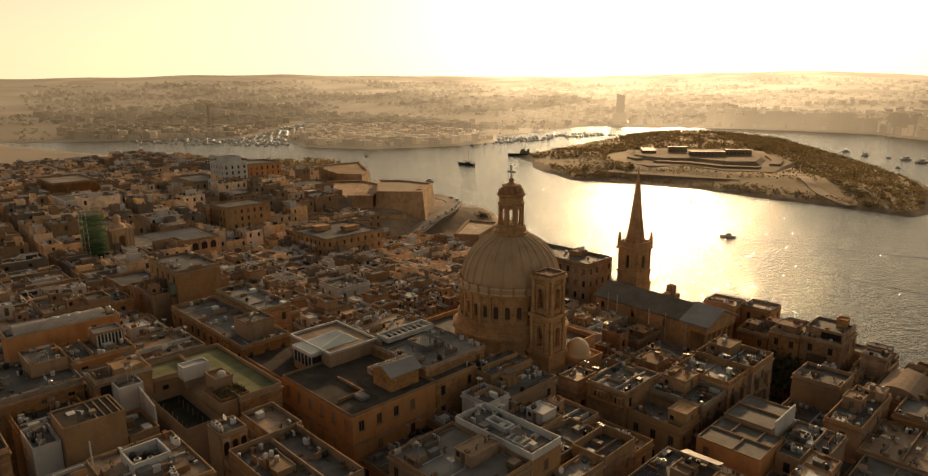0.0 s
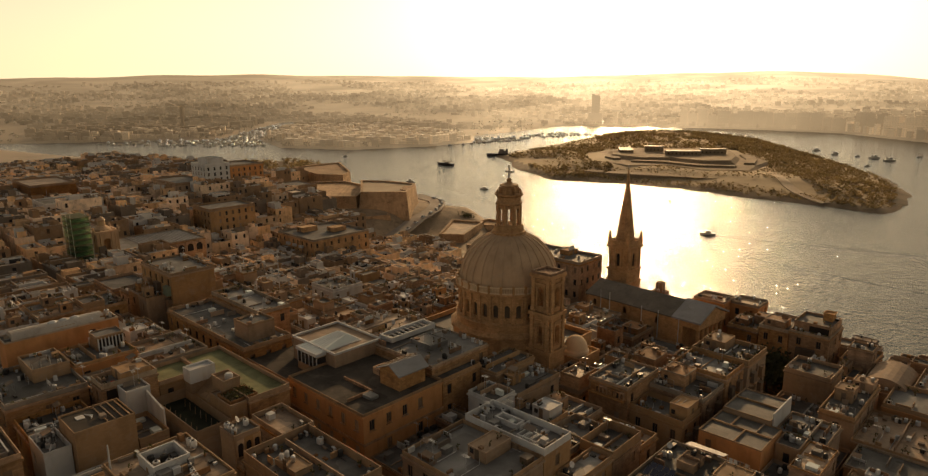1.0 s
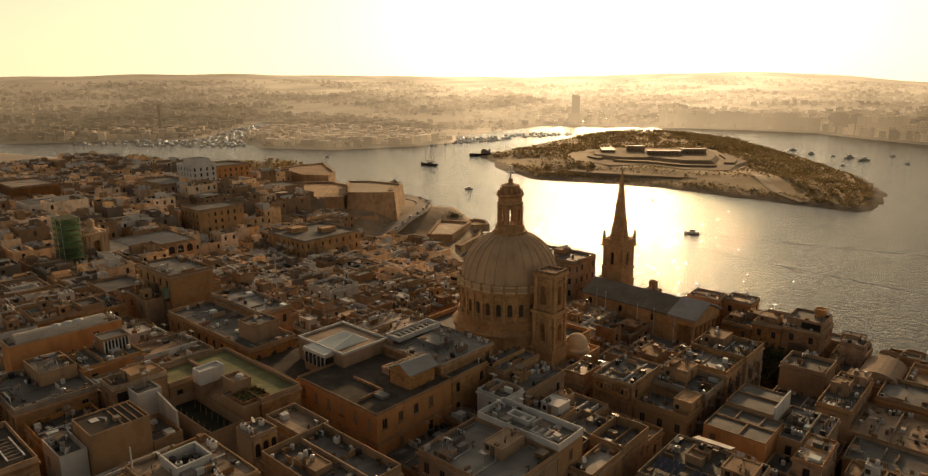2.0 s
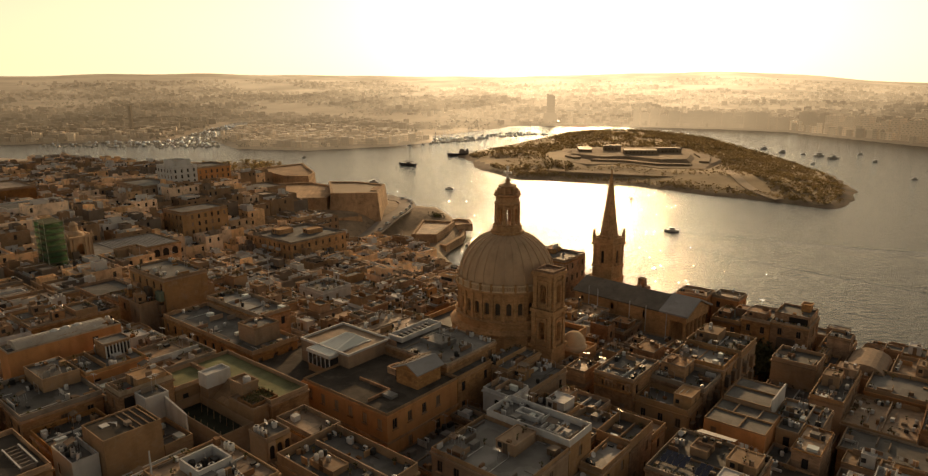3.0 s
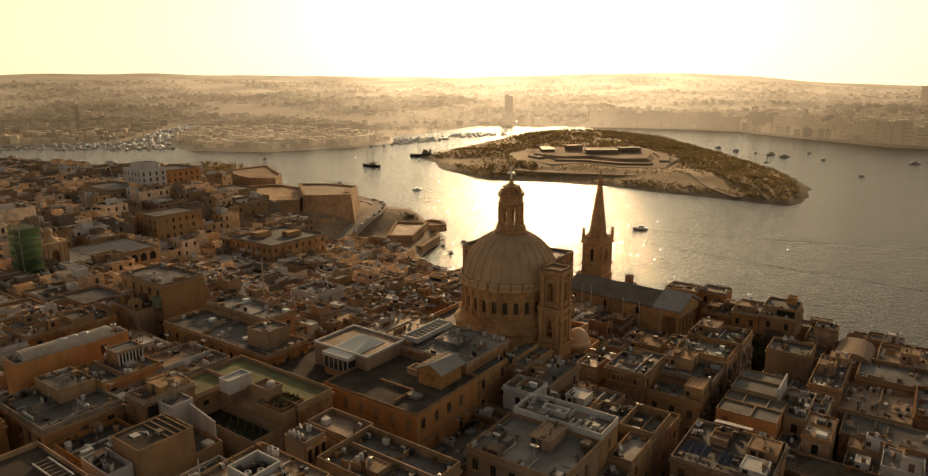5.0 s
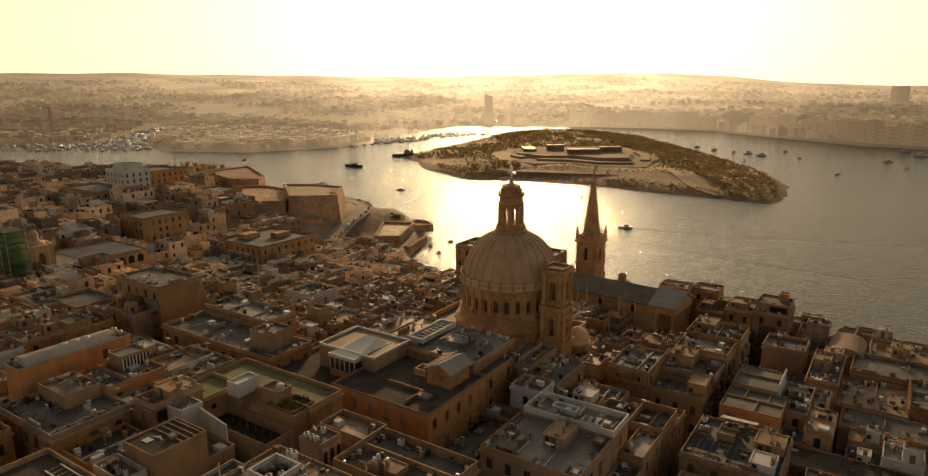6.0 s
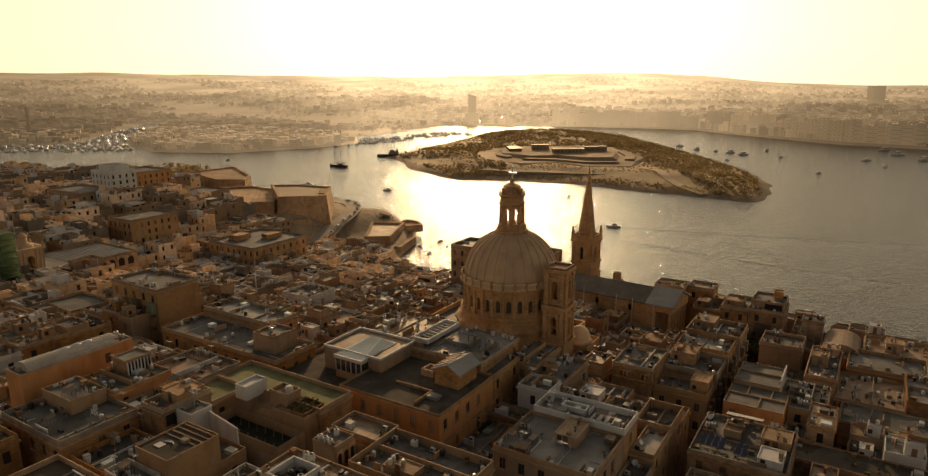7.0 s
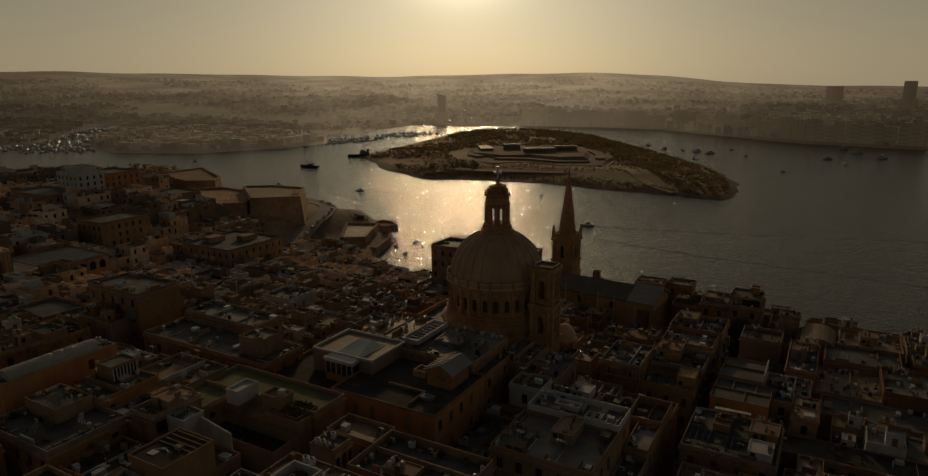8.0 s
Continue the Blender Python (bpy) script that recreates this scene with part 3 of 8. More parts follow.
def shell_face(g, put, length, z0, z1, storey, pitch, blank, depth=0.3, chance=rnd, most=9):
    """One outer wall with recessed window openings; put(x, y, z) turns wall coordinates (along, inwards, up) into the mesh's. Returns the openings."""
    n = max(1, int((length - 1.0) / pitch))
    slots = []
    zs = []
    z = z1 - 1.2 - W_H
    while z > z0 + 0.4 and blank < 1 and length > 2.6 and len(zs) < most:
        zs.append(z)
        z -= storey
    step = length / n
    xs = [0.0] + [v for k in range(n) for v in ((k + 0.5) * step - W_W / 2, (k + 0.5) * step + W_W / 2)] + [length]
    levels = sorted({z0, z1, *zs, *[z + W_H for z in zs]})
    if not zs:
        xs, levels = [0.0, length], [z0, z1]
    for i in range(len(xs) - 1):
        for j in range(len(levels) - 1):
            p, q, u, v = xs[i], xs[i + 1], levels[j], levels[j + 1]
            if i % 2 and u in zs and chance.random() >= blank:
                slots.append(((p + q) / 2, u))
                g.weld([put(p, 0, u), put(q, 0, u), put(q, depth, u), put(p, depth, u)], [put(p, 0, v), put(p, depth, v), put(q, depth, v), put(q, 0, v)],
                       [put(p, 0, u), put(p, depth, u), put(p, depth, v), put(p, 0, v)], [put(q, 0, u), put(q, 0, v), put(q, depth, v), put(q, depth, u)])
            else:
                g.weld([put(p, 0, u), put(q, 0, u), put(q, 0, v), put(p, 0, v)])
    return slots


def walls(g, x0, x1, y0, y1, z0, z1, storey, pitch, blank, blank_e, chance=rnd, most=9):
    """The four outer walls of a block; windows in the two street sides."""
    s = shell_face(g, lambda x, y, z: (x0 + x, y0 + y, z), x1 - x0, z0, z1, storey, pitch, blank, 0.3, chance, most)
    e = shell_face(g, lambda x, y, z: (x1 - y, y0 + x, z), y1 - y0, z0, z1, storey, pitch, blank_e, 0.3, chance, most)
    g.weld([(x1, y1, z0), (x0, y1, z0), (x0, y1, z1), (x1, y1, z1)], [(x0, y1, z0), (x0, y0, z0), (x0, y0, z1), (x0, y1, z1)])
    return s, e


def glaze(root, s, e, x0, x1, y0, detail):
    for slots, face in ((s, 0), (e, 1)):
        for c, z in slots:
            win = part("window", SHUT_PANE if rnd.random() < 0.35 else GLASS_PANE, None, root)
            WINDOWS.append((win, root, face))
            win.matrix_basis = pose(x0 + c, y0, z) if face == 0 else pose(x1, y0 + c, z, 0, 0, 90)
            if detail > 1:
                part("window_frame", PANE_FRAME, None, win)
                part("window_sill", SILL, None, win)


def block(root, name, x0, x1, y0, y1, z0, zr, wall, roof, storey=4.2, pitch=3.2, blank=0.25, blank_e=None, sink=0.9, detail=1, cornice=True, label="", most=9, rim=None):
    """One flat-roofed volume of a house: walls, parapet, cornice, roof deck, windows. Returns its wall part."""
    g = Geo()
    s, e = walls(g, x0, x1, y0, y1, z0, zr - sink, storey, pitch, blank, blank if blank_e is None else blank_e, rnd, most)
    w = part(name, g, wall, root, label)
    part("parapet", Geo().ring(x0 - 0.02, x1 + 0.02, y0 - 0.02, y1 + 0.02, zr - sink, zr, 0.16), rim or (wall if wall in (M_WHITE, M_PLASTER) else rnd.choice([M_PLASTER, M_PLASTER, wall, M_COPING])), root)
    if cornice:
        part("cornice", Geo().ring(x0 - 0.25, x1 + 0.25, y0 - 0.25, y1 + 0.25, zr - sink - 0.4, zr - sink - 0.05, 0.3), wall, root)
    part("roof", Geo().box(x0 + 0.2, x1 - 0.2, y0 + 0.2, y1 - 0.2, zr - sink - 0.35, zr - sink + 0.02), roof, root)
    if detail:
        glaze(root, s, e, x0, x1, y0, detail)
    return w


TAKEN = []
WINDOWS = []
UPPER = []      # the same for upper storeys and roof rooms
ROOFS = []      # roof decks for loose things: a0, a1, b0, b1, z


def roof_room(root, x0, x1, y0, y1, z, rh, mat, door=True, label=""):
    g = Geo()
    g.weld([(x0, y0, z), (x1, y0, z), (x1, y0, z + rh), (x0, y0, z + rh)], [(x1, y0, z), (x1, y1, z), (x1, y1, z + rh), (x1, y0, z + rh)],
           [(x1, y1, z), (x0, y1, z), (x0, y1, z + rh), (x1, y1, z + rh)], [(x0, y1, z), (x0, y0, z), (x0, y0, z + rh), (x0, y1, z + rh)],
           [(x0, y0, z + rh), (x1, y0, z + rh), (x1, y1, z + rh), (x0, y1, z + rh)])
    room = part("roof_room", g, mat, root, label)
    part("coping", Geo().ring(x0 - 0.06, x1 + 0.06, y0 - 0.06, y1 + 0.06, z + rh - 0.02, z + rh + 0.16, 0.18), M_COPING if mat in (M_STONE, M_STONE_OLD) else mat, room)
    if door:
        d = part("door", DOOR, None, room)
        south = rnd.random() < 0.6
        d.matrix_basis = pose((x0 + x1) / 2, y0, z) if south else pose(x1, (y0 + y1) / 2, z, 0, 0, 90)
        if rh > 1.7:
            w = part("window", SMALL_PANE, None, room)
            w.matrix_basis = pose(x0 + (x1 - x0) * 0.22, y0, z + 0.8) if not south or x1 - x0 > 3.6 else pose(x1, y0 + (y1 - y0) * 0.3, z + 0.8, 0, 0, 90)
    return room


def house(a0, a1, b0, b1, zr, wall=None, roof=None, label="", rooms=(), raised=None, z0=None, group="", take=True, **k):
    """A house on the grid with its parapet's top at zr. rooms: (a0, a1, b0, b1, height) on the roof; raised: an upper storey (a0, a1, b0, b1, top)."""
    wall, roof = wall or M_STONE, roof or M_ROOF
    if take:
        TAKEN.append((a0, a1, b0, b1))
    if z0 is None:
        z0 = min(LEVELS.at(p, q) for p in (a0, a1) for q in (b0, b1)) - 1.0
    root = thing("house", on_grid(a0, b0, z0), label or "flat-roofed limestone town house", "house", group)
    sink = k.get("sink", 0.9)
    block(root, "wall", 0, a1 - a0, 0, b1 - b0, 0, zr - z0, wall, roof, **k)
    deck = zr - z0 - sink + 0.02
    if raised:
        block(root, "upper_storey", raised[0] - a0, raised[1] - a0, raised[2] - b0, raised[3] - b0, deck, raised[4] - z0, raised[5] if len(raised) > 5 else wall, roof,
              storey=3.6, pitch=3.0, blank=0.4, sink=0.5, detail=k.get("detail", 1), cornice=False)
        UPPER.append((raised[0] + 0.4, raised[1] - 0.4, raised[2] + 0.4, raised[3] - 0.4, raised[4] - 0.48, [], root, z0))
    for r in rooms:
        UPPER.append((r[0] + 0.3, r[1] - 0.3, r[2] + 0.3, r[3] - 0.3, zr - sink + 0.02 + r[4], [], root, z0))
        roof_room(root, r[0] - a0, r[1] - a0, r[2] - b0, r[3] - b0, deck, r[4], r[5] if len(r) > 5 else wall)
    ROOFS.append((a0 + 0.6, a1 - 0.6, b0 + 0.6, b1 - 0.6, zr - sink + 0.02, [(*r[:4],) for r in rooms] + ([raised[:4]] if raised else []), root, z0))
    return root, z0


def wing(root, z0, a0, b0, name, geo, mat, label="", smooth=False):
    """A part given in town coordinates, put under a house that stands at a0, b0, z0."""
    ob = part(name, geo, mat, root, label, smooth)
    ob.matrix_basis = pose(-a0, -b0, -z0)
    return ob


FINE = dict(detail=2)

# the palace and its wings
pal, pz = house(-5, 18.4, -61.2, -42, 43.4, wall=M_ORANGE, roof=M_ROOF_DARK, label="long orange limestone palace with a dark flat roof", pitch=3.3, storey=4.9, blank=0.0, blank_e=0.55, sink=0.5, **FINE)
well = Geo().ring(5.5, 9, -48.5, -45.5, 42.9, 44.3, 0.3)
wing(pal, pz, -5, -61.2, "string_course", Geo().ring(-5.15, 18.55, -61.35, -41.85, 37.3, 37.75, 0.2), M_STONE)
wing(pal, pz, -5, -61.2, "light_well", well, M_STONE, "low walls round a light well")
# dark sheet at roof level, painting the shade of a deep well
wing(pal, pz, -5, -61.2, "light_well_floor", Geo().box(5.8, 8.7, -48.2, -45.8, 42.9, 42.98), M_DARK)
wing(pal, pz, -5, -61.2, "roof_hatch", Geo().box(12.2, 14.6, -56.4, -54.6, 42.9, 43.5), M_ROOF_PALE, "pale skylight hatch")
wing(pal, pz, -5, -61.2, "roof_kerb", Geo().box(3.5, 12, -54.2, -53.9, 42.9, 43.5).box(11.7, 12, -59.5, -54.2, 42.9, 43.5), M_STONE_OLD, "low kerb dividing the roof")
hut = Geo().weld([(10.0, -50.4, 42.9), (15.6, -50.4, 42.9), (15.6, -50.4, 46), (13.0, -50.4, 47.3), (10.0, -50.4, 46)], [(15.6, -50.4, 42.9), (15.6, -43.8, 42.9), (15.6, -43.8, 46), (15.6, -50.4, 46)],
                 [(15.6, -43.8, 42.9), (10.0, -43.8, 42.9), (10.0, -43.8, 46), (13.0, -43.8, 47.3), (15.6, -43.8, 46)], [(10.0, -43.8, 42.9), (10.0, -50.4, 42.9), (10.0, -50.4, 46), (10.0, -43.8, 46)])
wing(pal, pz, -5, -61.2, "attic_room", hut, M_STONE, "gabled attic room")
attic = Geo().add([(9.4, -50.9, 45.9), (13.2, -50.9, 47.5), (14.0, -43.4, 47.5), (9.4, -43.4, 45.9), (16.1, -50.9, 45.9), (16.3, -43.4, 45.9), (9.4, -50.9, 46.1), (13.2, -50.9, 47.75), (14.0, -43.4, 47.75), (9.4, -43.4, 46.1), (16.1, -50.9, 46.1), (16.3, -43.4, 46.1)],
                  [(0, 3, 2, 1), (1, 2, 5, 4), (6, 7, 8, 9), (7, 10, 11, 8), (0, 6, 9, 3), (4, 5, 11, 10), (0, 1, 7, 6), (1, 4, 10, 7), (2, 3, 9, 8), (5, 2, 8, 11)])
wing(pal, pz, -5, -61.2, "attic_roof", attic, M_SHEET, "grey sheet-covered pitched roof")
for k in range(5):
    wing(pal, pz, -5, -61.2, "roof_batten", Geo().add([(9.3, -50.2 + 1.5 * k, 46.15), (12.9, -50.2 + 1.5 * k, 47.7), (12.9, -49.5 + 1.5 * k, 47.7), (9.3, -49.5 + 1.5 * k, 46.15), (9.3, -50.2 + 1.5 * k, 46.3), (12.9, -50.2 + 1.5 * k, 47.85), (12.9, -49.5 + 1.5 * k, 47.85), (9.3, -49.5 + 1.5 * k, 46.3)],
         [(4, 5, 6, 7), (0, 1, 5, 4), (1, 2, 6, 5), (2, 3, 7, 6), (3, 0, 4, 7)]), M_ROOF_TAN)
for c in (11.4, 13.7):
    w = part("window", GLASS_PANE, None, pal)
    w.matrix_basis = pose(c + 3.8, -50.2 + 61.2 - 0.2, 43.4 - pz)
low, lz = house(-24.5, -5.2, -60, -40.3, 41.4, wall=M_ORANGE, roof=M_ROOF_DARK, label="lower palace wing with a cluttered roof terrace", pitch=3.4, storey=4.6, blank=0.05, sink=0.7, **FINE)
block(low, "skylight_storey", 7.2, 22.6, 7.8, 19.7, 41.4 - lz - 0.7, 45.9 - lz, M_PLASTER, M_ROOF_TAN, pitch=4, blank=0.6, sink=0.4, cornice=False)
wing(low, lz, -24.5, -60, "skylight_rim", Geo().ring(-17.4, -1.8, -52.3, -40.2, 45.6, 46.05, 0.35), M_WHITE, "thin white painted roof edge")
wing(low, lz, -24.5, -60, "skylight_frame", Geo().ring(-12.3, -4.9, -54.7, -43.0, 45.0, 45.7, 0.3), M_WHITE, "white painted skylight kerb")
wing(low, lz, -24.5, -60, "skylight_base", Geo().box(-12.1, -5.1, -54.5, -52.0, 40.8, 42.4).box(-12.1, -5.1, -54.3, -52.0, 44.7, 45.2), M_PLASTER)
wing(low, lz, -24.5, -60, "lantern_glazing", Geo().box(-12.0, -5.2, -54.4, -52.2, 42.4, 44.7), M_GLASS, "glazed front below the skylight")
for k in range(6):
    wing(low, lz, -24.5, -60, "mullion", Geo().box(-12.1 + 1.36 * k, -11.95 + 1.36 * k, -54.5, -54.35, 42.4, 44.7), M_WHITE)
sg = Geo().add([(-12.0, -54.4, 45.5), (-5.2, -54.4, 45.5), (-5.2, -43.3, 45.5), (-12.0, -43.3, 45.5), (-10.2, -45.4, 47.0), (-7.2, -45.2, 47.0)], [(0, 1, 5, 4), (1, 2, 5), (2, 3, 4, 5), (3, 0, 4)])
wing(low, lz, -24.5, -60, "skylight_glass", sg, M_SKYLIGHT, "hipped frosted glass skylight")
for k in range(1, 7):
    t = k / 7
    wing(low, lz, -24.5, -60, "glazing_bar", Geo().bar((-12.0 + 6.8 * t, -54.4, 45.53), (-10.2 + 3.0 * t, -45.4 + 0.2 * t, 47.03), 0.05, 4), M_WHITE)
house(-3.5, 15.5, -41.8, -25.5, 45.2, roof=M_ROOF_PALE, label="palace wing with a broad pale roof", blank=0.6, sink=0.4, rooms=[(3, 9, -36, -31, 0.9, M_ROOF_PALE)])
slat, sz = house(-14, -3.8, -39.8, -25, 46.0, wall=M_PLASTER, roof=M_ROOF_TAN, label="rear house with white-framed slatted roof light", blank=0.5, sink=0.4)
wing(slat, sz, -14, -39.8, "roof_light_frame", Geo().ring(-3.2, 0.9, -39.6, -26.8, 45.3, 46.4, 0.3), M_WHITE, "white painted roof-light frame")
# closed near-black sheet below the slats, in place of an unlit interior
wing(slat, sz, -14, -39.8, "roof_light_bed", Geo().box(-3.0, 0.7, -39.4, -27.0, 45.2, 45.35), M_DARK)
for k in range(9):
    wing(slat, sz, -14, -39.8, "slat", Geo().box(-2.92, 0.62, -38.6 + k * 1.4, -38.42 + k * 1.4, 45.8, 46.1), M_WHITE)
house(-24.3, -14.2, -40, -22, 42.5, label="tan palace rear wing", roof=M_ROOF_TAN, blank=0.5)
house(15.7, 18.4, -41.8, -31, 43.4, label="raised palace wing over the court", blank=0.3, sink=0.5)
house(15.7, 22.5, -30.8, -18.5, 42.2, wall=M_PLASTER, roof=M_ROOF, label="pale house beside the palace", sink=0.5)
house(22.7, 29.5, -32.6, -19, 40.6, wall=M_PLASTER, roof=M_ROOF_PALE, label="pale house with stepped roof terraces", blank=0.4, rooms=[(23, 25.4, -29, -26.5, 1.8)])
house(18.6, 29.3, -60, -44.2, 35.0, label="low dark-roofed shed in the palace court", blank=0.6, roof=M_ROOF, sink=0.3)
house(18.6, 28.5, -44, -39, 36.5, label="small court building with dark roof", blank=0.5, sink=0.3)
house(22.3, 29, -38.8, -32.8, 41.3, wall=M_WHITE, label="small whitewashed roof-top house", blank=0.3, sink=0.6, storey=3.2)
# the white-roofed apartment house
house(30, 47.5, -62.5, -48.5, 41.9, wall=M_PLASTER, roof=M_ROOF_PALE, label="pale apartment house with grey roof terraces", blank=0.15, sink=0.7, rooms=[(38, 41.8, -55.7, -49.6, 1.9, M_PLASTER)], **FINE)
wh2, wz2 = house(30.5, 47.5, -48.3, -41.0, 43.0, wall=M_PLASTER, rim=M_WHITE, roof=M_ROOF_PALE, label="white-walled raised roof terrace of the apartment house", blank=0.3, sink=1.3, cornice=False)
wing(wh2, wz2, 30.5, -48.3, "light_well", Geo().ring(34.4, 39.2, -45.0, -42.8, 41.7, 42.7, 0.3), M_WHITE, "white walls round a light well")
for k in range(3):
    wing(wh2, wz2, 30.5, -48.3, "skylight", Geo().ring(40.8 + k * 1.4, 42.0 + k * 1.4, -46.9, -44.3, 41.7, 42.5, 0.15), M_WHITE, "white kerb of a small skylight")
house(47.7, 51.8, -45, -34.8, 37.8, wall=M_PLASTER, roof=M_ROOF_PALE, label="narrow house with a bright terrace", blank=0.2, sink=0.8)
house(45.2, 51.8, -34.6, -25.2, 38.2, wall=M_STONE, label="house with a deep walled roof terrace", blank=0.2, sink=1.8)
house(47.7, 51.8, -62.5, -45.2, 36.0, label="narrow limestone street house", blank=0.1)
house(29.7, 38, -40.8, -28, 38.3, wall=M_PLASTER, label="small house with cluttered roof", rooms=[(33, 37, -32.5, -28.5, 2.2, M_WHITE)])
house(38.2, 45, -40.8, -26, 37.2, label="limestone house with grey terrace", roof=M_ROOF_PALE, sink=1.2)
house(29.7, 40, -27.8, -19, 36.3, label="low limestone house by the side street", rooms=[(31, 34, -25, -22, 2.4)])
house(40.2, 51.8, -25, -19, 35.2, label="long house with a reddish roof", roof=M_ROOF_TAN)
# green terrace, its court and neighbours
gr, gz = house(-25.5, 1.4, -73.0, -64.9, 45.2, roof=M_ROOF_GREEN, label="house with broad green turf roof terrace", blank=0.15, sink=0.8, pitch=3.6, **FINE)
gs, _ = house(-25.5, -17, -81, -73.2, 45.2, wall=M_PLASTER, roof=M_ROOF_GREEN, label="side wing of the green roof terrace", blank=0.7, sink=0.8)
cu, cuz = house(-16.8, 1.0, -82.6, -76.5, 42.4, label="walled sunken court roofed with dark shade netting", wall=M_PLASTER, roof=M_NET, blank=1, sink=1.9, cornice=False)
for k in range(7):
    wing(cu, cuz, -16.8, -82.6, "net_post", Geo().bar((-13.5 + 2.1 * k, -81.9, 40.4), (-13.4 + 2.1 * k, -81.7, 42.3), 0.05, 5), M_PLASTER)
    wing(cu, cuz, -16.8, -82.6, "net_post", Geo().bar((-13.0 + 2.1 * k, -78.4, 40.4), (-13.0 + 2.1 * k, -78.3, 42.0), 0.05, 5), M_PLASTER)
ct, ctz = house(-13.6, -7.0, -76.3, -73.2, 42.5, label="small house with a sloping tan lean-to roof", wall=M_PLASTER, roof=M_ROOF_TAN, blank=0.8, sink=0.3, cornice=False)
wing(ct, ctz, -13.6, -76.3, "lean_to_roof", Geo().add([(-13.5, -76.2, 42.6), (-7.1, -76.2, 42.6), (-7.1, -73.1, 45.0), (-13.5, -73.1, 45.0), (-13.5, -76.2, 42.3), (-7.1, -76.2, 42.3), (-7.1, -73.1, 42.3), (-13.5, -73.1, 42.3)],
                                               [(0, 1, 2, 3), (7, 6, 5, 4), (0, 4, 5, 1), (1, 5, 6, 2), (2, 6, 7, 3), (3, 7, 4, 0)]), M_ROOF_TAN, "sloping tan lean-to roof")
house(-16.8, -13.8, -76.3, -73.2, 43.4, wall=M_PLASTER, roof=M_ROOF, label="narrow walled passage beside the court", blank=1, sink=0.9, cornice=False)
wing(gr, gz, -25.5, -73.0, "stair_hut", Geo().box(-15.4, -12.5, -77.1, -72.2, 44.7, 47.0).ring(-15.4, -12.5, -77.1, -72.2, 47.0, 47.4, 0.22), M_WHITE, "white stair hut")
wing(gr, gz, -25.5, -73.0, "hut_base", Geo().box(-15.3, -12.6, -77.0, -72.3, 42.6, 44.7), M_PLASTER)
gt, gtz = house(-6.8, 0.9, -76.3, -73.2, 44.7, wall=M_PLASTER, roof=M_ROOF_TAN, label="pale house with planted roof bed", blank=0.9, sink=0.3, cornice=False)
wing(gt, gtz, -6.8, -76.3, "stair_tower", Geo().box(-9.4, -5.0, -74.4, -71.2, 42.0, 46.2).ring(-9.5, -4.9, -74.5, -71.1, 46.2, 46.8, 0.25), M_PLASTER, "cream stair tower with walled top")
wing(gt, gtz, -6.8, -76.3, "tower_tank", Geo().lathe([(0.7, 46.1), (0.75, 46.3), (0.75, 47.1), (0.5, 47.4)], 16, -6.4, -72.6), M_WHITE, "cream water tank")
wing(gt, gtz, -6.8, -76.3, "planting_bed", Geo().ring(-4.6, 0.1, -75.9, -70.6, 44.35, 45.0, 0.2), M_STONE_OLD, "low kerb of a planting bed")
bed = Geo()
bed_chance = random.Random(4)
for _ in range(420):
    c = Vector((bed_chance.uniform(-4.4, -0.1), bed_chance.uniform(-75.7, -70.8), 44.6 + bed_chance.random() ** 2 * 0.9))
    u = Vector((bed_chance.gauss(0, 1), bed_chance.gauss(0, 1), bed_chance.gauss(0, 0.6))).normalized() * bed_chance.uniform(0.12, 0.3)
    v = u.orthogonal().normalized() * 0.16
    bed.add([c - u, c + v, c + u, c - v], [(0, 1, 2, 3)])
wing(gt, gtz, -6.8, -76.3, "plant_bed", bed, M_LEAF, "dark leafy plants in the roof bed")
ar, az_ = house(8.5, 13.2, -82, -77.6, 46.0, wall=M_PLASTER, label="small white house with arched loggia", blank=1, sink=0.5, cornice=False)
for k in range(3):
    wing(ar, az_, 8.5, -82, "arch_opening", Geo().turned(Geo().arch_wall(0, 1.38, 0, 3.0, 0, 0.25, 0.22, 1.16, 1.9), pose(13.46, -81.9 + 1.42 * k, 42.2, 0, 0, 90)), M_PLASTER, "white arch surround")
    # thin dark slab on the wall paints the shade inside each arch
    wing(ar, az_, 8.5, -82, "arch_recess", Geo().box(13.205, 13.24, -81.7 + 1.42 * k, -80.7 + 1.42 * k, 42.2, 44.65), M_DARK)
house(5.8, 15.6, -75, -69.2, 44.4, label="brown roof terrace beside the street", roof=M_ROOF_TAN, blank=0.3)
house(13.8, 15.6, -82, -75.2, 42.0, label="narrow house with brown roof", roof=M_ROOF_TAN)
tr, tz = house(15.8, 34.5, -82, -70.4, 44.6, wall=M_PLASTER, label="long roof terrace behind a white wall", roof=M_ROOF, blank=0.2, sink=1.5, rooms=[(20.5, 26, -79.5, -76.5, 0.9, M_PLASTER)])
for k in range(2):
    wing(tr, tz, 15.8, -82, "banner", Geo().box(25 + 4.3 * k, 29 + 4.3 * k, -70.28, -70.24, 43.5, 44.5), M_RED, "red cloth banner on the parapet")
bb, bz = house(11.5, 26, -100, -88.5, 48.8, wall=M_PLASTER, roof=M_ROOF_TAN, label="tan-roofed house with a walled service box", blank=0.3, sink=0.4)
wing(bb, bz, 11.5, -100, "service_box", Geo().ring(14.6, 19.6, -96.5, -91.5, 48.4, 50.0, 0.25), M_WHITE, "white walled service box")
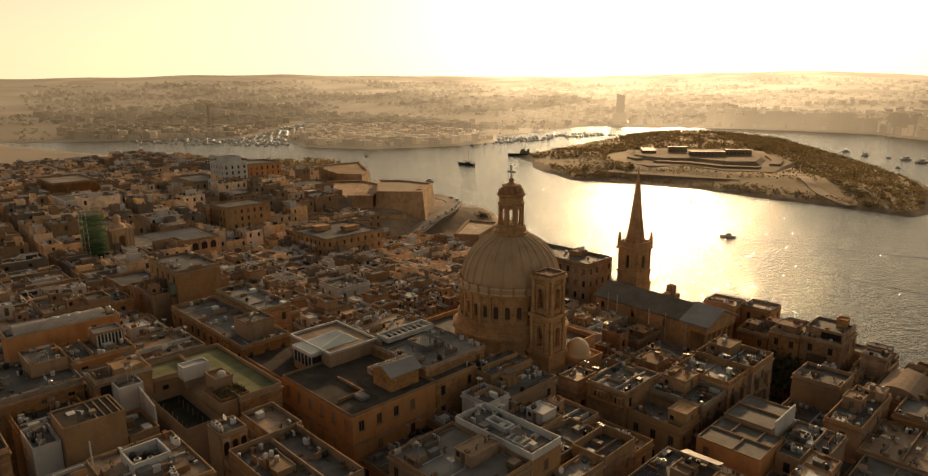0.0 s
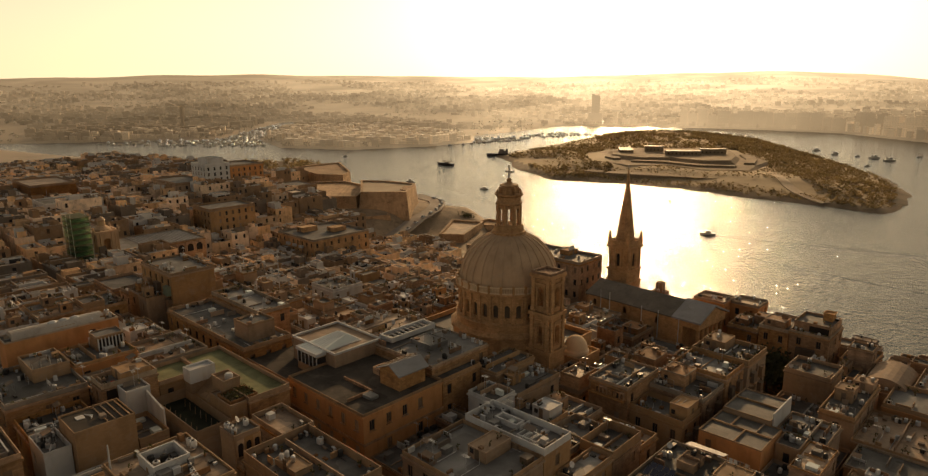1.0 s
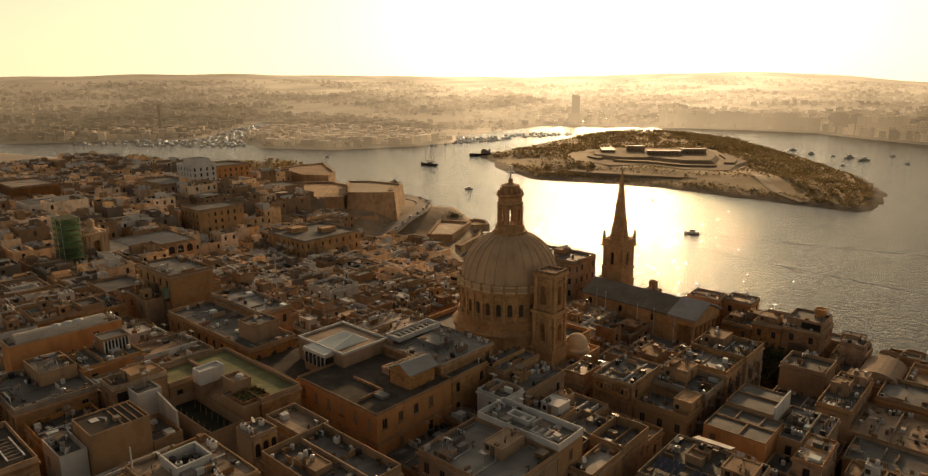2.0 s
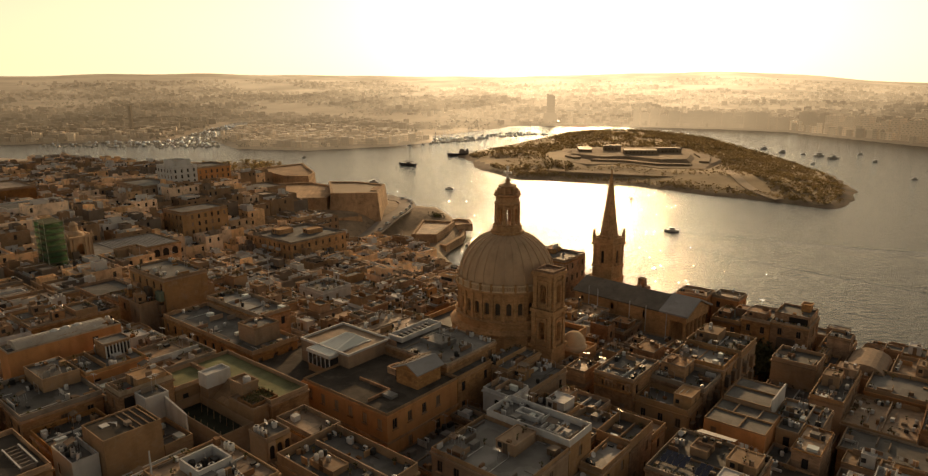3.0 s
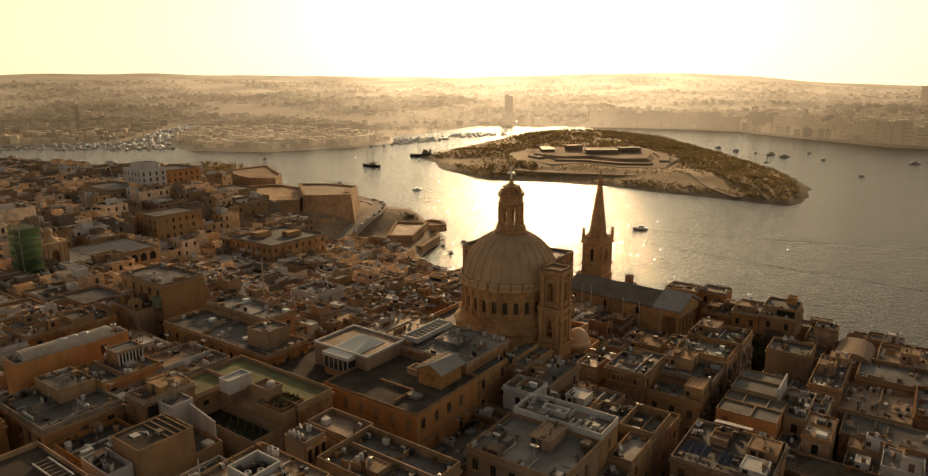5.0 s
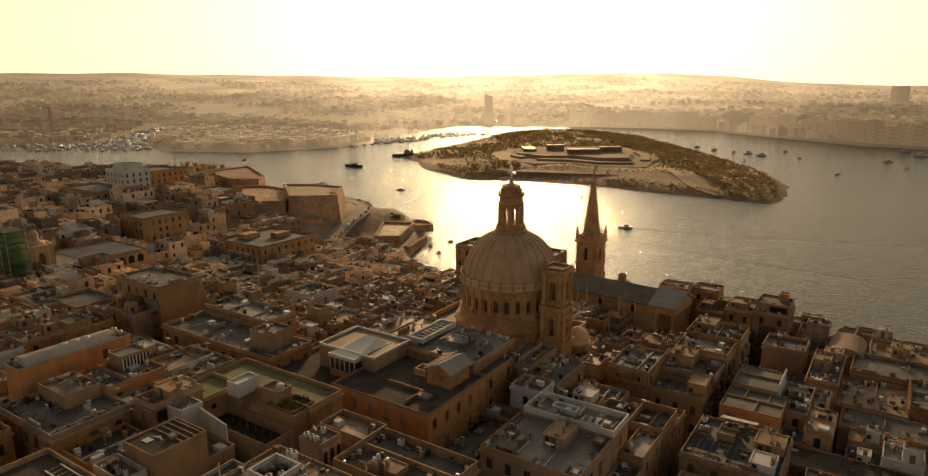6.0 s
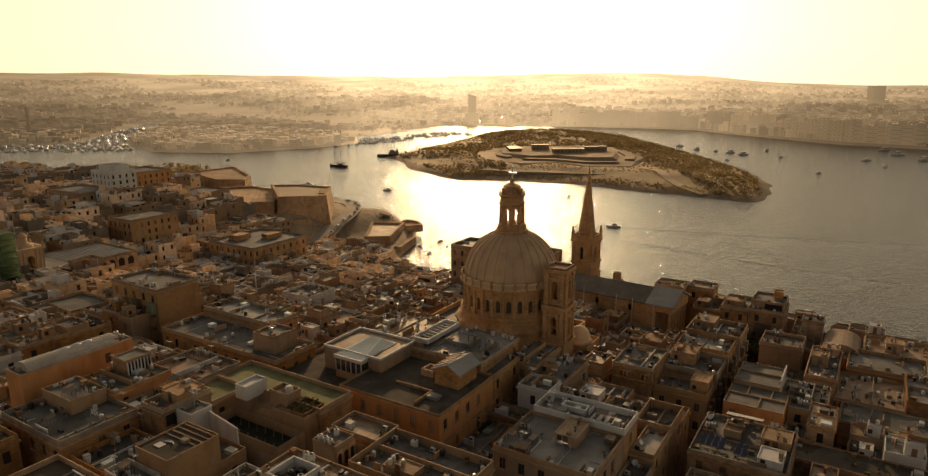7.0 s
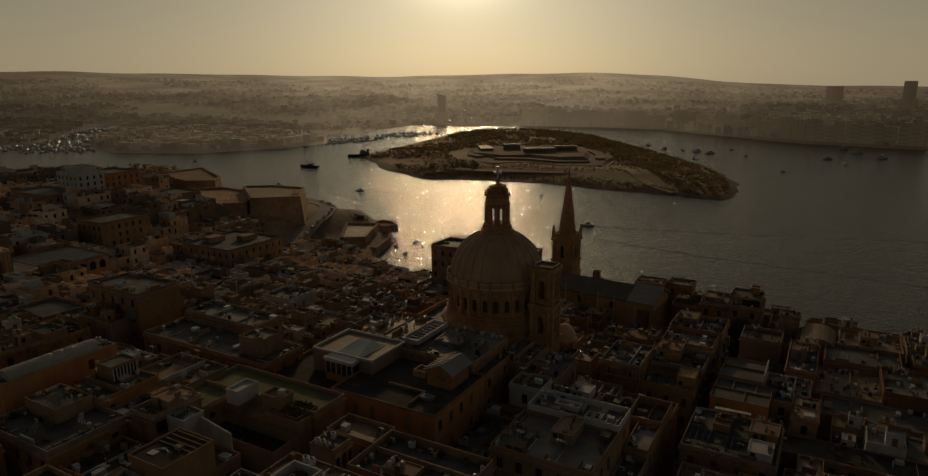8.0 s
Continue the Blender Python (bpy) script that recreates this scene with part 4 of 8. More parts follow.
PLAIN = house(-10.6, -2.8, -99.4, -90.5, 47.6, wall=M_PLASTER, roof=M_ROOF_DARK, label="plain plastered house with a dark roof", blank=0.95, sink=0.3, cornice=False)
for k in range(4):
    wing(*PLAIN, -10.6, -99.4, "roof_beam", Geo().box(-10.2, -3.1, -91.2 - 1.1 * k, -91.06 - 1.1 * k, 47.35, 47.55), M_PLASTER)
wing(*PLAIN, -10.6, -99.4, "storage_box", Geo().box(-6.2, -5.0, -94.9, -94.0, 47.3, 47.9), M_CEMENT)
for k in range(5):
    wing(*PLAIN, -10.6, -99.4, "loose_pipe", Geo().bar((-8.6 + 0.35 * k, -96.2 + 0.2 * k, 47.4), (-7.4 + 0.3 * k, -95.3 - 0.15 * k, 47.5), 0.06, 5), M_STEEL)
wing(*PLAIN, -10.6, -99.4, "loose_board", Geo().box(-8.8, -7.4, -97.6, -96.4, 47.3, 47.42), M_WHITE)
house(-12.3, -4.5, -103.4, -99.6, 45.2, wall=M_WHITE, roof=M_ROOF_PALE, label="white-walled little terrace with tanks", blank=0.6, sink=1.0, cornice=False)
house(-22, -12.5, -103.2, -93, 44.4, label="low house with bare grey roof", roof=M_ROOF, wall=M_STONE)
house(-12.3, -10.8, -99.4, -93, 44.8, label="narrow limestone house between walls", wall=M_STONE)
house(-41, -23, -104, -91.2, 46.8, label="brown street house with pale shuttered windows", roof=M_ROOF, blank=0.2, raised=(-40.8, -31.5, -97.6, -91.4, 48.5, M_PLASTER), **FINE)
vt, vz = house(-51, -45.6, -98.5, -77.5, 50.2, wall=M_ORANGE, label="tall house with bounce-lit orange walls and ribbed barrel roof", blank=0.9, sink=0.3, cornice=False)
vg = Geo().lathe([(2.3, 0), (2.3, 17)], 20)
vg.v = [(-48.3 + x, -97.0 + z, 50.1 + 0.55 * y) for x, y, z in vg.v]
wing(vt, vz, -51, -98.5, "barrel_roof", vg, M_RIBBED, "pale ribbed barrel vault")
for k in range(24):
    rb = Geo().lathe([(2.36, 0), (2.36, 0.22)], 20)
    rb.v = [(-48.3 + x, -96.9 + 0.7 * k + z, 50.1 + 0.56 * y) for x, y, z in rb.v]
    wing(vt, vz, -51, -98.5, "roof_rib", rb, M_RIBBED)
for k in range(3):
    bulge = Geo().lathe([(1.0 * math.cos(t), 0.55 * math.sin(t)) for t in np.linspace(0, 1.5, 6)], 12, -48.1, -89.3 + 2.1 * k, 0.75, 1.0)
    bulge.v = [(x, y, z + 51.2) for x, y, z in bulge.v]
    wing(vt, vz, -51, -98.5, "skylight_dome", bulge, M_WHITE, "white domed skylight", True)
sr, srz = house(-41, -30, -90.9, -79.8, 47.8, wall=M_ORANGE, label="house with columned sun room on its roof", sink=0.6, blank=0.4)
block(sr, "sun_room", 1.4, 5.6, 5.6, 10.8, 47.2 - srz, 50.3 - srz, M_STONE, M_ROOF_PALE, storey=4, pitch=1.3, blank=1, blank_e=1, sink=0.3, detail=1, cornice=False)
wing(sr, srz, -41, -90.9, "sun_room_glazing", Geo().box(-35.38, -35.3, -85.0, -80.3, 47.4, 49.6), M_GLASS)
for k in range(8):
    wing(sr, srz, -41, -90.9, "column", Geo().box(-35.36, -35.12, -85.1 + 0.66 * k, -84.9 + 0.66 * k, 47.3, 49.8), M_WHITE, "white column of the sun room")
house(-29.8, -22.5, -90.9, -79.8, 45.6, wall=M_STONE, label="lower limestone house beside the sun room", blank=0.3, rooms=[(-27, -23.2, -84.5, -80.4, 2.2)])
house(-40, -26, -79.6, -67.2, 45.6, wall=M_STONE, roof=M_ROOF_TAN, label="tan house on the main street", blank=0.3)
rc, rcz = house(-22.3, -16.7, -90.8, -81.3, 48.0, wall=M_STONE, label="house with white hipped roof hut", rooms=[(-21.6, -17.0, -87.4, -82.2, 1.7, M_PLASTER)], blank=0.3)
wt, wtz = house(-16.5, -12.5, -88.4, -84.3, 47.2, wall=M_WHITE, label="tall bare white house beside a sunken terrace", blank=1, sink=0.3, cornice=False)
wing(wt, wtz, -16.5, -88.4, "screen_wall", Geo().add([(-12.45, -85.2, 40), (-5.4, -85.2, 40), (-5.4, -84.9, 40), (-12.45, -84.9, 40), (-12.45, -85.2, 46.5), (-5.4, -85.2, 45.2), (-5.4, -84.9, 45.2), (-12.45, -84.9, 46.5)],
                                               [(4, 5, 6, 7), (0, 1, 5, 4), (1, 2, 6, 5), (2, 3, 7, 6), (3, 0, 4, 7)]), M_WHITE, "white screen wall stepping down")
house(-12.4, -3.2, -90.2, -85.4, 42.6, label="sunken terrace below a white wall", wall=M_STONE, roof=M_ROOF, blank=0.6, cornice=False)
# the dark roof colour here also carries the corner's deep shade
be, bez = house(-18.6, -3, -118, -106.4, 47.4, label="house with white roof beams and tanks", roof=M_ROOF_DARK, blank=0.2)
for k in range(7):
    wing(be, bez, -18.6, -118, "roof_beam", Geo().box(-12.5 + 1.2 * k, -12.3 + 1.2 * k, -109.6, -107.6, 46.5, 47.2), M_CEMENT)
for k in range(2):
    wing(be, bez, -18.6, -118, "beam_rail", Geo().box(-12.6, -4.9, -109.7 + 2.1 * k, -109.5 + 2.1 * k, 47.2, 47.35), M_WHITE)
# roof darkened in place of the deep shade lying here
house(-50, -30.5, -122, -106.4, 47.0, label="corner house with roof darkened for shade", roof=M_ROOF_DARK, wall=M_STONE, blank=0.3)
wing(rc, rcz, -22.3, -90.8, "red_cloth", Geo().box(-18.6, -16.9, -88.9, -88.1, 47.12, 47.4), M_RED, "red cloth on the roof")
wing(rc, rcz, -22.3, -90.8, "veranda_glass", Geo().box(-16.68, -16.64, -90.2, -88.5, 44.6, 46.6), M_DARK)
# main street, far side
house(-62, -23.5, -60.5, -48.8, 43.8, label="long street-front limestone house with grey terrace", blank=0.05, pitch=3.4, roof=M_ROOF, raised=(-34, -27.5, -57, -50.5, 47.0, M_PLASTER))
house(-62, -38, -48.6, -40, 45.5, label="house with pale arched roof", roof=M_ROOF_PALE)
tl, tlz = house(-90.5, -71, -55.2, -43, 50.0, wall=M_PLASTER, label="tall apartment block with enclosed timber balconies", blank=0.0, blank_e=1, storey=3.6, pitch=3.4, sink=0.6)
for k in range(3):
    for j in range(3):
        b = part("enclosed_balcony", Geo().box(3.5 + 6.4 * k, 6.0 + 6.4 * k, -1.1, 0.05, 50.0 - tlz - 6.3 - 3.6 * j, 50.0 - tlz - 3.7 - 3.6 * j), (M_PLASTER, M_SHUTTER, M_PAINTED)[(k + 2 * j) % 3], tl, "timber balcony box")
house(-68.8, -62.2, -56, -43, 41, label="narrow limestone house in a gap", blank=0.2)
house(-124, -108, -58, -46, 38.5, label="orange limestone house on the main street", blank=0.2)
house(-102, -90.2, -58, -46, 40.5, label="orange-walled street house with roof rooms", blank=0.2, rooms=[(-99, -94, -52, -48, 2.4)])
# south-east quarter
bl_, blz = house(33, 42, -13, 0, 39.0, label="limestone house with carved balcony arcade", blank=0.5, sink=0.6)
for k in range(8):
    part("baluster_arch", Geo().arch_wall(0, 0.95, 0, 1.6, -0.35, -0.02, 0.18, 0.77, 0.9), M_STONE, bl_).matrix_basis = pose(0.7 + 0.97 * k, 0, 36.2 - blz)
part("balcony_slab", Geo().box(0.4, 8.7, -0.9, 0.0, 35.8 - blz, 36.1 - blz), M_STONE, bl_)
house(33, 42, 0.2, 12, 36.5, label="limestone house with cluttered terrace", roof=M_ROOF_TAN, rooms=[(34, 39, 4, 10, 3.0)])
house(42.2, 53.5, -12, -4.2, 35.4, wall=M_PLASTER, roof=M_ROOF_PALE, label="house with long pale terrace", blank=0.3, sink=1.2, rooms=[(49.5, 53.2, -9.5, -4.6, 2.8, M_PLASTER)], **FINE)
house(42.2, 53.8, -4, 6, 37.2, label="row house with balconies and roof rooms", blank=0.1, rooms=[(42.6, 48, 0, 5.5, 2.6)], **FINE)
house(42.2, 54.2, 6.2, 15.8, 38.8, wall=M_STONE, label="row house with enclosed balconies", blank=0.1, roof=M_ROOF_PALE, **FINE)
house(42, 55, 16, 27, 39.3, wall=M_PLASTER, label="corner house with walled roof terrace", blank=0.1, sink=1.2, rooms=[(43, 48, 20, 26, 2.2)], **FINE)
qh, qz = house(57, 68.4, -12.6, -2.2, 35.5, wall=M_ORANGE, rim=M_PLASTER, roof=M_ROOF, label="limestone house with roof divided by low pale kerbs", blank=0.6, sink=0.25, cornice=False)
for p in ((57.2, 68.2, -7.2, -7.0), (63.4, 63.6, -12.4, -7.2), (60.6, 60.8, -7.0, -2.4), (65.2, 65.4, -7.0, -2.4)):
    wing(qh, qz, 57, -12.6, "roof_kerb", Geo().box(*p, 35.2, 35.6), M_PLASTER)
q2, q2z = house(57.2, 66.2, -2.0, 9.2, 36.2, wall=M_PLASTER, roof=M_ROOF, label="rear house with grey roof terraces and a white screen wall", blank=0.8, sink=0.3, cornice=False)
wing(q2, q2z, 57.2, -2.0, "white_wall", Geo().box(66.22, 66.5, -1.0, 8.8, 33.6, 37.4), M_WHITE, "white screen wall")
wing(q2, q2z, 57.2, -2.0, "roof_kerb", Geo().box(57.4, 66.0, 4.2, 4.4, 35.8, 36.3), M_PLASTER)
house(66.6, 75.6, -0.1, 9.6, 34.0, wall=M_PLASTER, roof=M_ROOF_PALE, label="low pale terraces round a light court", blank=0.6, sink=0.6, rooms=[(68, 71, 2, 4.6, 1.0, M_ROOF_PALE)])
house(68.6, 72.6, -5.8, -0.3, 34.4, wall=M_PLASTER, roof=M_ROOF, label="small link building over the court", blank=0.1, sink=0.3, cornice=False)
house(72.8, 77.6, -11.2, -0.3, 34.0, wall=M_STONE, roof=M_ROOF_TAN, label="narrow house with a plain tan roof", blank=0.5, sink=0.3)
ph, phz = house(55.8, 71.8, -37, -21, 36.4, label="house with solar panels and corrugated lean-to", blank=0.2, sink=0.7, rooms=[(60, 63, -28, -24, 1.4, M_PLASTER), (66.5, 71.4, -29, -24, 2.0, M_PLASTER), (67, 71, -36, -31.5, 1.8, M_WHITE)])
wing(ph, phz, 55.8, -37, "corrugated_sheet", Geo().add([(59.5, -24, 38.3), (66, -23.6, 38.3), (66, -21.4, 37.7), (59.5, -21.6, 37.7), (59.5, -24, 38.2), (66, -23.6, 38.2), (66, -21.4, 37.6), (59.5, -21.6, 37.6)],
                                                     [(0, 1, 2, 3), (7, 6, 5, 4), (0, 4, 5, 1), (1, 5, 6, 2), (2, 6, 7, 3), (3, 7, 4, 0)]), M_SHEET, "bright corrugated metal sheet")
house(69, 112, -21, -13.4, 31.4, label="long low house with dark roof", roof=M_ROOF_DARK, sink=0.3)
house(78, 112, 4, 14, 29.4, label="long grey-roofed building with roof vents", roof=M_ROOF, blank=0.1, sink=0.4)
house(57.5, 67.5, 33, 42.6, 33.2, wall=M_PLASTER, roof=M_ROOF, label="blank-walled limestone house behind the square", blank=0.9)
house(65.4, 70.8, 55.4, 60.6, 33.8, wall=M_STONE, label="small square roof tower near the sea wall", blank=0.7, sink=0.4)
house(57.5, 69.5, 11.4, 32.8, 27.2, label="low house behind a long wall", blank=0.6)
house(69.8, 76.4, 16, 36.5, 33.4, wall=M_PLASTER, roof=M_ROOF, label="house with stepped terraces", rooms=[(70.5, 74, 24, 28, 2.6, M_PLASTER), (72, 76, 32, 36, 2.0, M_PLASTER)], sink=0.8)
house(76.6, 90, 14.5, 31, 29.8, wall=M_PLASTER, roof=M_ROOF_TAN, label="broad sunlit tan terrace above the lane", blank=0.5, sink=0.5)
house(69.8, 76.4, 5.8, 15.8, 26.5, label="low plain building in a yard")
vh, vhz = house(71, 81, 42.5, 58, 30.0, wall=M_PLASTER, label="house with arched canopy roof", blank=0.5, sink=0.6)
vb = Geo().lathe([(4.6, 0), (4.6, 13)], 24)
vb.v = [(76 + x, 43.8 + z, 29.4 + 0.62 * y) for x, y, z in vb.v]
wing(vh, vhz, 71, 42.5, "barrel_roof", vb, M_PLASTER, "pale arched canopy", smooth=False)
house(78, 95, 32.6, 46, 31.2, wall=M_ORANGE, label="orange-walled house with terrace", roof=M_ROOF_PALE, blank=0.7)
house(81.2, 96, 46.2, 60, 31.0, wall=M_PLASTER, label="seafront house with long parapet", roof=M_ROOF_TAN, rooms=[(86, 90, 50, 55, 2.5)])
house(90.2, 103, 16, 32, 32.0, wall=M_STONE_OLD, label="plain block with dark walls", roof=M_ROOF_PALE, blank=0.8)
gb, gbz = house(50.5, 60.3, 58, 70.5, 33.8, label="seafront house with set-back top storey and corner turret", blank=0.1, sink=0.6, raised=(50.7, 59.9, 60.5, 70.3, 35.8), **FINE)
wing(gb, gbz, 50.5, 58, "terrace_glazing", Geo().box(54.6, 59.4, 60.36, 60.44, 33.4, 35.1), M_DARK, "dark glazed terrace opening")
wing(gb, gbz, 50.5, 58, "turret", Geo().box(56.2, 58.6, 66.5, 69.2, 35.2, 37.3).ring(56.0, 58.8, 66.3, 69.4, 37.3, 37.6, 0.3), M_STONE, "square roof turret")
wing(gb, gbz, 50.5, 58, "closed_gallery", Geo().box(52.6, 57.2, 57.0, 58.05, 26.4, 29.4).box(52.4, 57.4, 56.9, 58.05, 26.1, 26.4), M_SHUTTER, "timber gallery window")
house(42.6, 50.3, 57.8, 71, 33.4, label="seafront house with blocked attic and roof rooms", blank=0.15, rooms=[(43.2, 48.6, 60, 65, 1.9)], **FINE)
house(34.2, 42.4, 57.2, 70, 31.8, wall=M_STONE_OLD, label="seafront house behind the portico", blank=0.2, rooms=[(35, 38.5, 60, 64, 1.8), (39, 42, 64, 68, 2.4)], **FINE)
house(19.5, 29, 66.5, 74.5, 34.4, wall=M_ORANGE, roof=M_ROOF_TAN, label="reddish house with railed roof behind the nave", blank=0.4, sink=0.7)
house(29.2, 37.5, 71.2, 79, 33.9, wall=M_ORANGE, roof=M_ROOF_TAN, label="orange-walled house near the sea wall", blank=0.3, sink=0.8)
house(62.5, 70, 61, 73, 28.0, wall=M_PLASTER, label="low pale plastered house on the seafront", blank=0.2)
house(-56, -16.4, 57, 71, 40.4, label="tall limestone block behind the domed church", blank=0.05, rooms=[(-30, -26, 65, 70, 1.6)])
house(-8, 7.5, 33, 43.6, 32.0, roof=M_ROOF_TAN, label="reddish house in front of the spire church", blank=0.5, sink=0.5, rooms=[(-5, -1, 38, 42, 1.6)])
house(7.7, 18.5, 31, 43.2, 30.6, wall=M_STONE_OLD, roof=M_ROOF, label="dark stone house in front of the nave", blank=0.5, sink=0.7, rooms=[(13, 18, 35, 40, 1.8)])
house(18.7, 29, 33, 42, 28.0, wall=M_PLASTER, roof=M_ROOF, label="low plastered house beside the portico", blank=0.5, sink=0.6)
# left-hand quarter
house(-288, -270, 51, 66, 54.4, wall=M_WHITE, label="white modern apartment house with rows of windows", blank=0.0, blank_e=0.0, pitch=3.0, storey=3.2, raised=(-285, -273, 54, 64, 57.2))
house(-294, -262, 30, 49, 46.5, wall=M_PLASTER, label="cream terrace house below the white block", blank=0.2, blank_e=0.2, storey=3.6)
ob_, obz = house(-180, -150, 42, 74, 29.8, wall=M_CHURCH, label="large old apartment block with balconies", blank=0.0, storey=4.2, pitch=3.6, rooms=[(-176, -170, 50, 58, 2.2), (-165, -160, 60, 68, 2.0)])
for k in range(3):
    for j in range(3):
        part("balcony", Geo().box(8.2 + 5.4 * k, 10.8 + 5.4 * k, -1.0, 0.0, 29.8 - obz - 5.2 - 4.2 * j, 29.8 - obz - 4.9 - 4.2 * j).ring(8.2 + 5.4 * k, 10.8 + 5.4 * k, -1.0, 0.02, 29.8 - obz - 4.9 - 4.2 * j, 29.8 - obz - 4.0 - 4.2 * j, 0.08), M_WHITE, ob_, "pale railed balcony")
house(-284, -263, 84, 103, 35.6, wall=M_CHURCH, label="four-storey apartment row with tall windows", blank=0.0, blank_e=0.0, storey=3.8, pitch=3.2)
house(-284, -262, 103.2, 121, 36.6, wall=M_PLASTER, label="four-storey apartment row with balconies", blank=0.0, blank_e=0.0, storey=3.8, pitch=3.2)
house(-336, -302, 96, 112, 41, wall=M_CHURCH, label="tall orange apartment row on the slope", blank=0.0, storey=4, pitch=3.4)
house(-337, -302, -30, -8, 48, wall=M_STONE_OLD, label="large blank-walled old block above the roofs", blank=0.9, roof=M_ROOF_TAN)
house(-270, -245, -46, -12, 41.8, wall=M_STONE, label="broad apartment house with open terraces", blank=0.1, blank_e=0.0, storey=3.8, pitch=3.4, raised=(-268, -248, -38, -12.4, 45.6, M_WHITE))
house(-222, -204, 20, 44, 40.5, wall=M_PLASTER, label="cream apartment house on the slope", blank=0.1, blank_e=0.1, storey=3.6)
house(-300, -277, 70, 92, 51.5, wall=M_ORANGE, label="orange-walled apartment house with balconies", blank=0.9, blank_e=0.0, storey=3.4)
house(-82, -70, -4.5, 7.5, 34, wall=M_WHITE, label="low whitewashed house among brown roofs", blank=0.5)
hl, hlz = house(-198, -171.5, -35, 1.5, 35.0, wall=M_STONE, label="long orange arcaded hall with a striped pale roof", blank=1, blank_e=1, roof=M_ROOF_PALE, sink=0.5)
for k in range(9):
    wing(hl, hlz, -198, -35, "blind_arch", Geo().turned(Geo().arch_wall(0, 3.7, 0, 4.2, 0, 0.3, 0.5, 3.2, 1.9), pose(-171.2, -34.4 + 3.9 * k, 30.0, 0, 0, 90)), M_STONE)
    # dark slab paints the shade under each blind arch
    wing(hl, hlz, -198, -35, "arch_shade", Geo().box(-171.48, -171.44, -33.9 + 3.9 * k, -31.2 + 3.9 * k, 30.0, 33.2), M_DARK)
for k in range(16):
    wing(hl, hlz, -198, -35, "roof_batten", Geo().box(-196.5, -173, -22 + 1.4 * k, -21.5 + 1.4 * k, 34.4, 34.75), M_SHEET)
TAKEN += [(-26, 19, -13, 17.5), (-10, 36, 40, 76), (30, 49, 32, 58), (-17, 3, -85, -66)]


def free(a0, a1, b0, b1):
    return all(a1 < t[0] + 0.2 or a0 > t[1] - 0.2 or b1 < t[2] + 0.2 or b0 > t[3] - 0.2 for t in TAKEN)


def lots_of(a0, a1, b0, b1, r):
    """Splits a town block into lots that no named house covers."""
    todo, lots = [(a0, a1, b0, b1)], []
    while todo:
        q = todo.pop()
        w, d = q[1] - q[0], q[3] - q[2]
        if min(w, d) < 3.4:
            continue
        big = max(w, d) > (r.uniform(9, 16) if q[0] > -110 else r.uniform(12, 24))
        if not big and free(*q):
            lots.append(q)
        elif big or max(w, d) > 6:
            c = r.uniform(0.38, 0.62)
            if w > d:
                todo += [(q[0], q[0] + w * c - 0.02, q[2], q[3]), (q[0] + w * c + 0.02, q[1], q[2], q[3])]
            else:
                todo += [(q[0], q[1], q[2], q[2] + d * c - 0.02), (q[0], q[1], q[2] + d * c + 0.02, q[3])]
    return lots


def town_house(q, zr, r):
    """One ordinary old house with an upper storey, roof rooms and terraces."""
    w, d = q[1] - q[0], q[3] - q[2]
    wall = r.choice([M_STONE, M_STONE, M_STONE, M_STONE_OLD, M_PLASTER, M_PLASTER, M_CEMENT, M_WHITE])
    roof = r.choice([M_ROOF, M_ROOF, M_ROOF_PALE, M_ROOF_TAN])
    raised, rooms = None, []
    if w > 7 and d > 7 and r.random() < 0.6:
        c = r.uniform(0.4, 0.6)
        x0, y0 = (q[0] + 0.1, q[2] + d * c) if r.random() < 0.5 else (q[0] + w * c, q[2] + 0.1)
        raised = (x0, q[0] + w * c if x0 < q[0] + 1 else q[1] - 0.1, y0, q[3] - 0.1 if y0 > q[2] + 1 else q[2] + d * c, zr + r.uniform(1.6, 3.2), r.choice([wall, M_PLASTER]))
    elif min(w, d) > 5:
        rw, rd = r.uniform(2.2, w * 0.5), r.uniform(2.2, d * 0.5)
        x, y = r.uniform(q[0] + 0.4, q[1] - 0.4 - rw), r.uniform(q[2] + 0.4, q[3] - 0.4 - rd)
        rooms = [(x, x + rw, y, y + rd, r.uniform(2.0, 2.8), r.choice([wall, wall, M_PLASTER, M_WHITE]))]
    label = {M_WHITE: "whitewashed flat-roofed house", M_PLASTER: "pale plastered flat-roofed house", M_CEMENT: "grey rendered flat-roofed house"}.get(wall, "honey limestone flat-roofed house")
    house(*q, zr, wall=wall, roof=roof, rooms=rooms, raised=raised, blank=r.uniform(0.2, 0.6), sink=r.uniform(0.35, 0.85), cornice=r.random() < 0.55, detail=1, most=2,
          label=label + " in the crowded old quarter", group="old town houses", take=False)


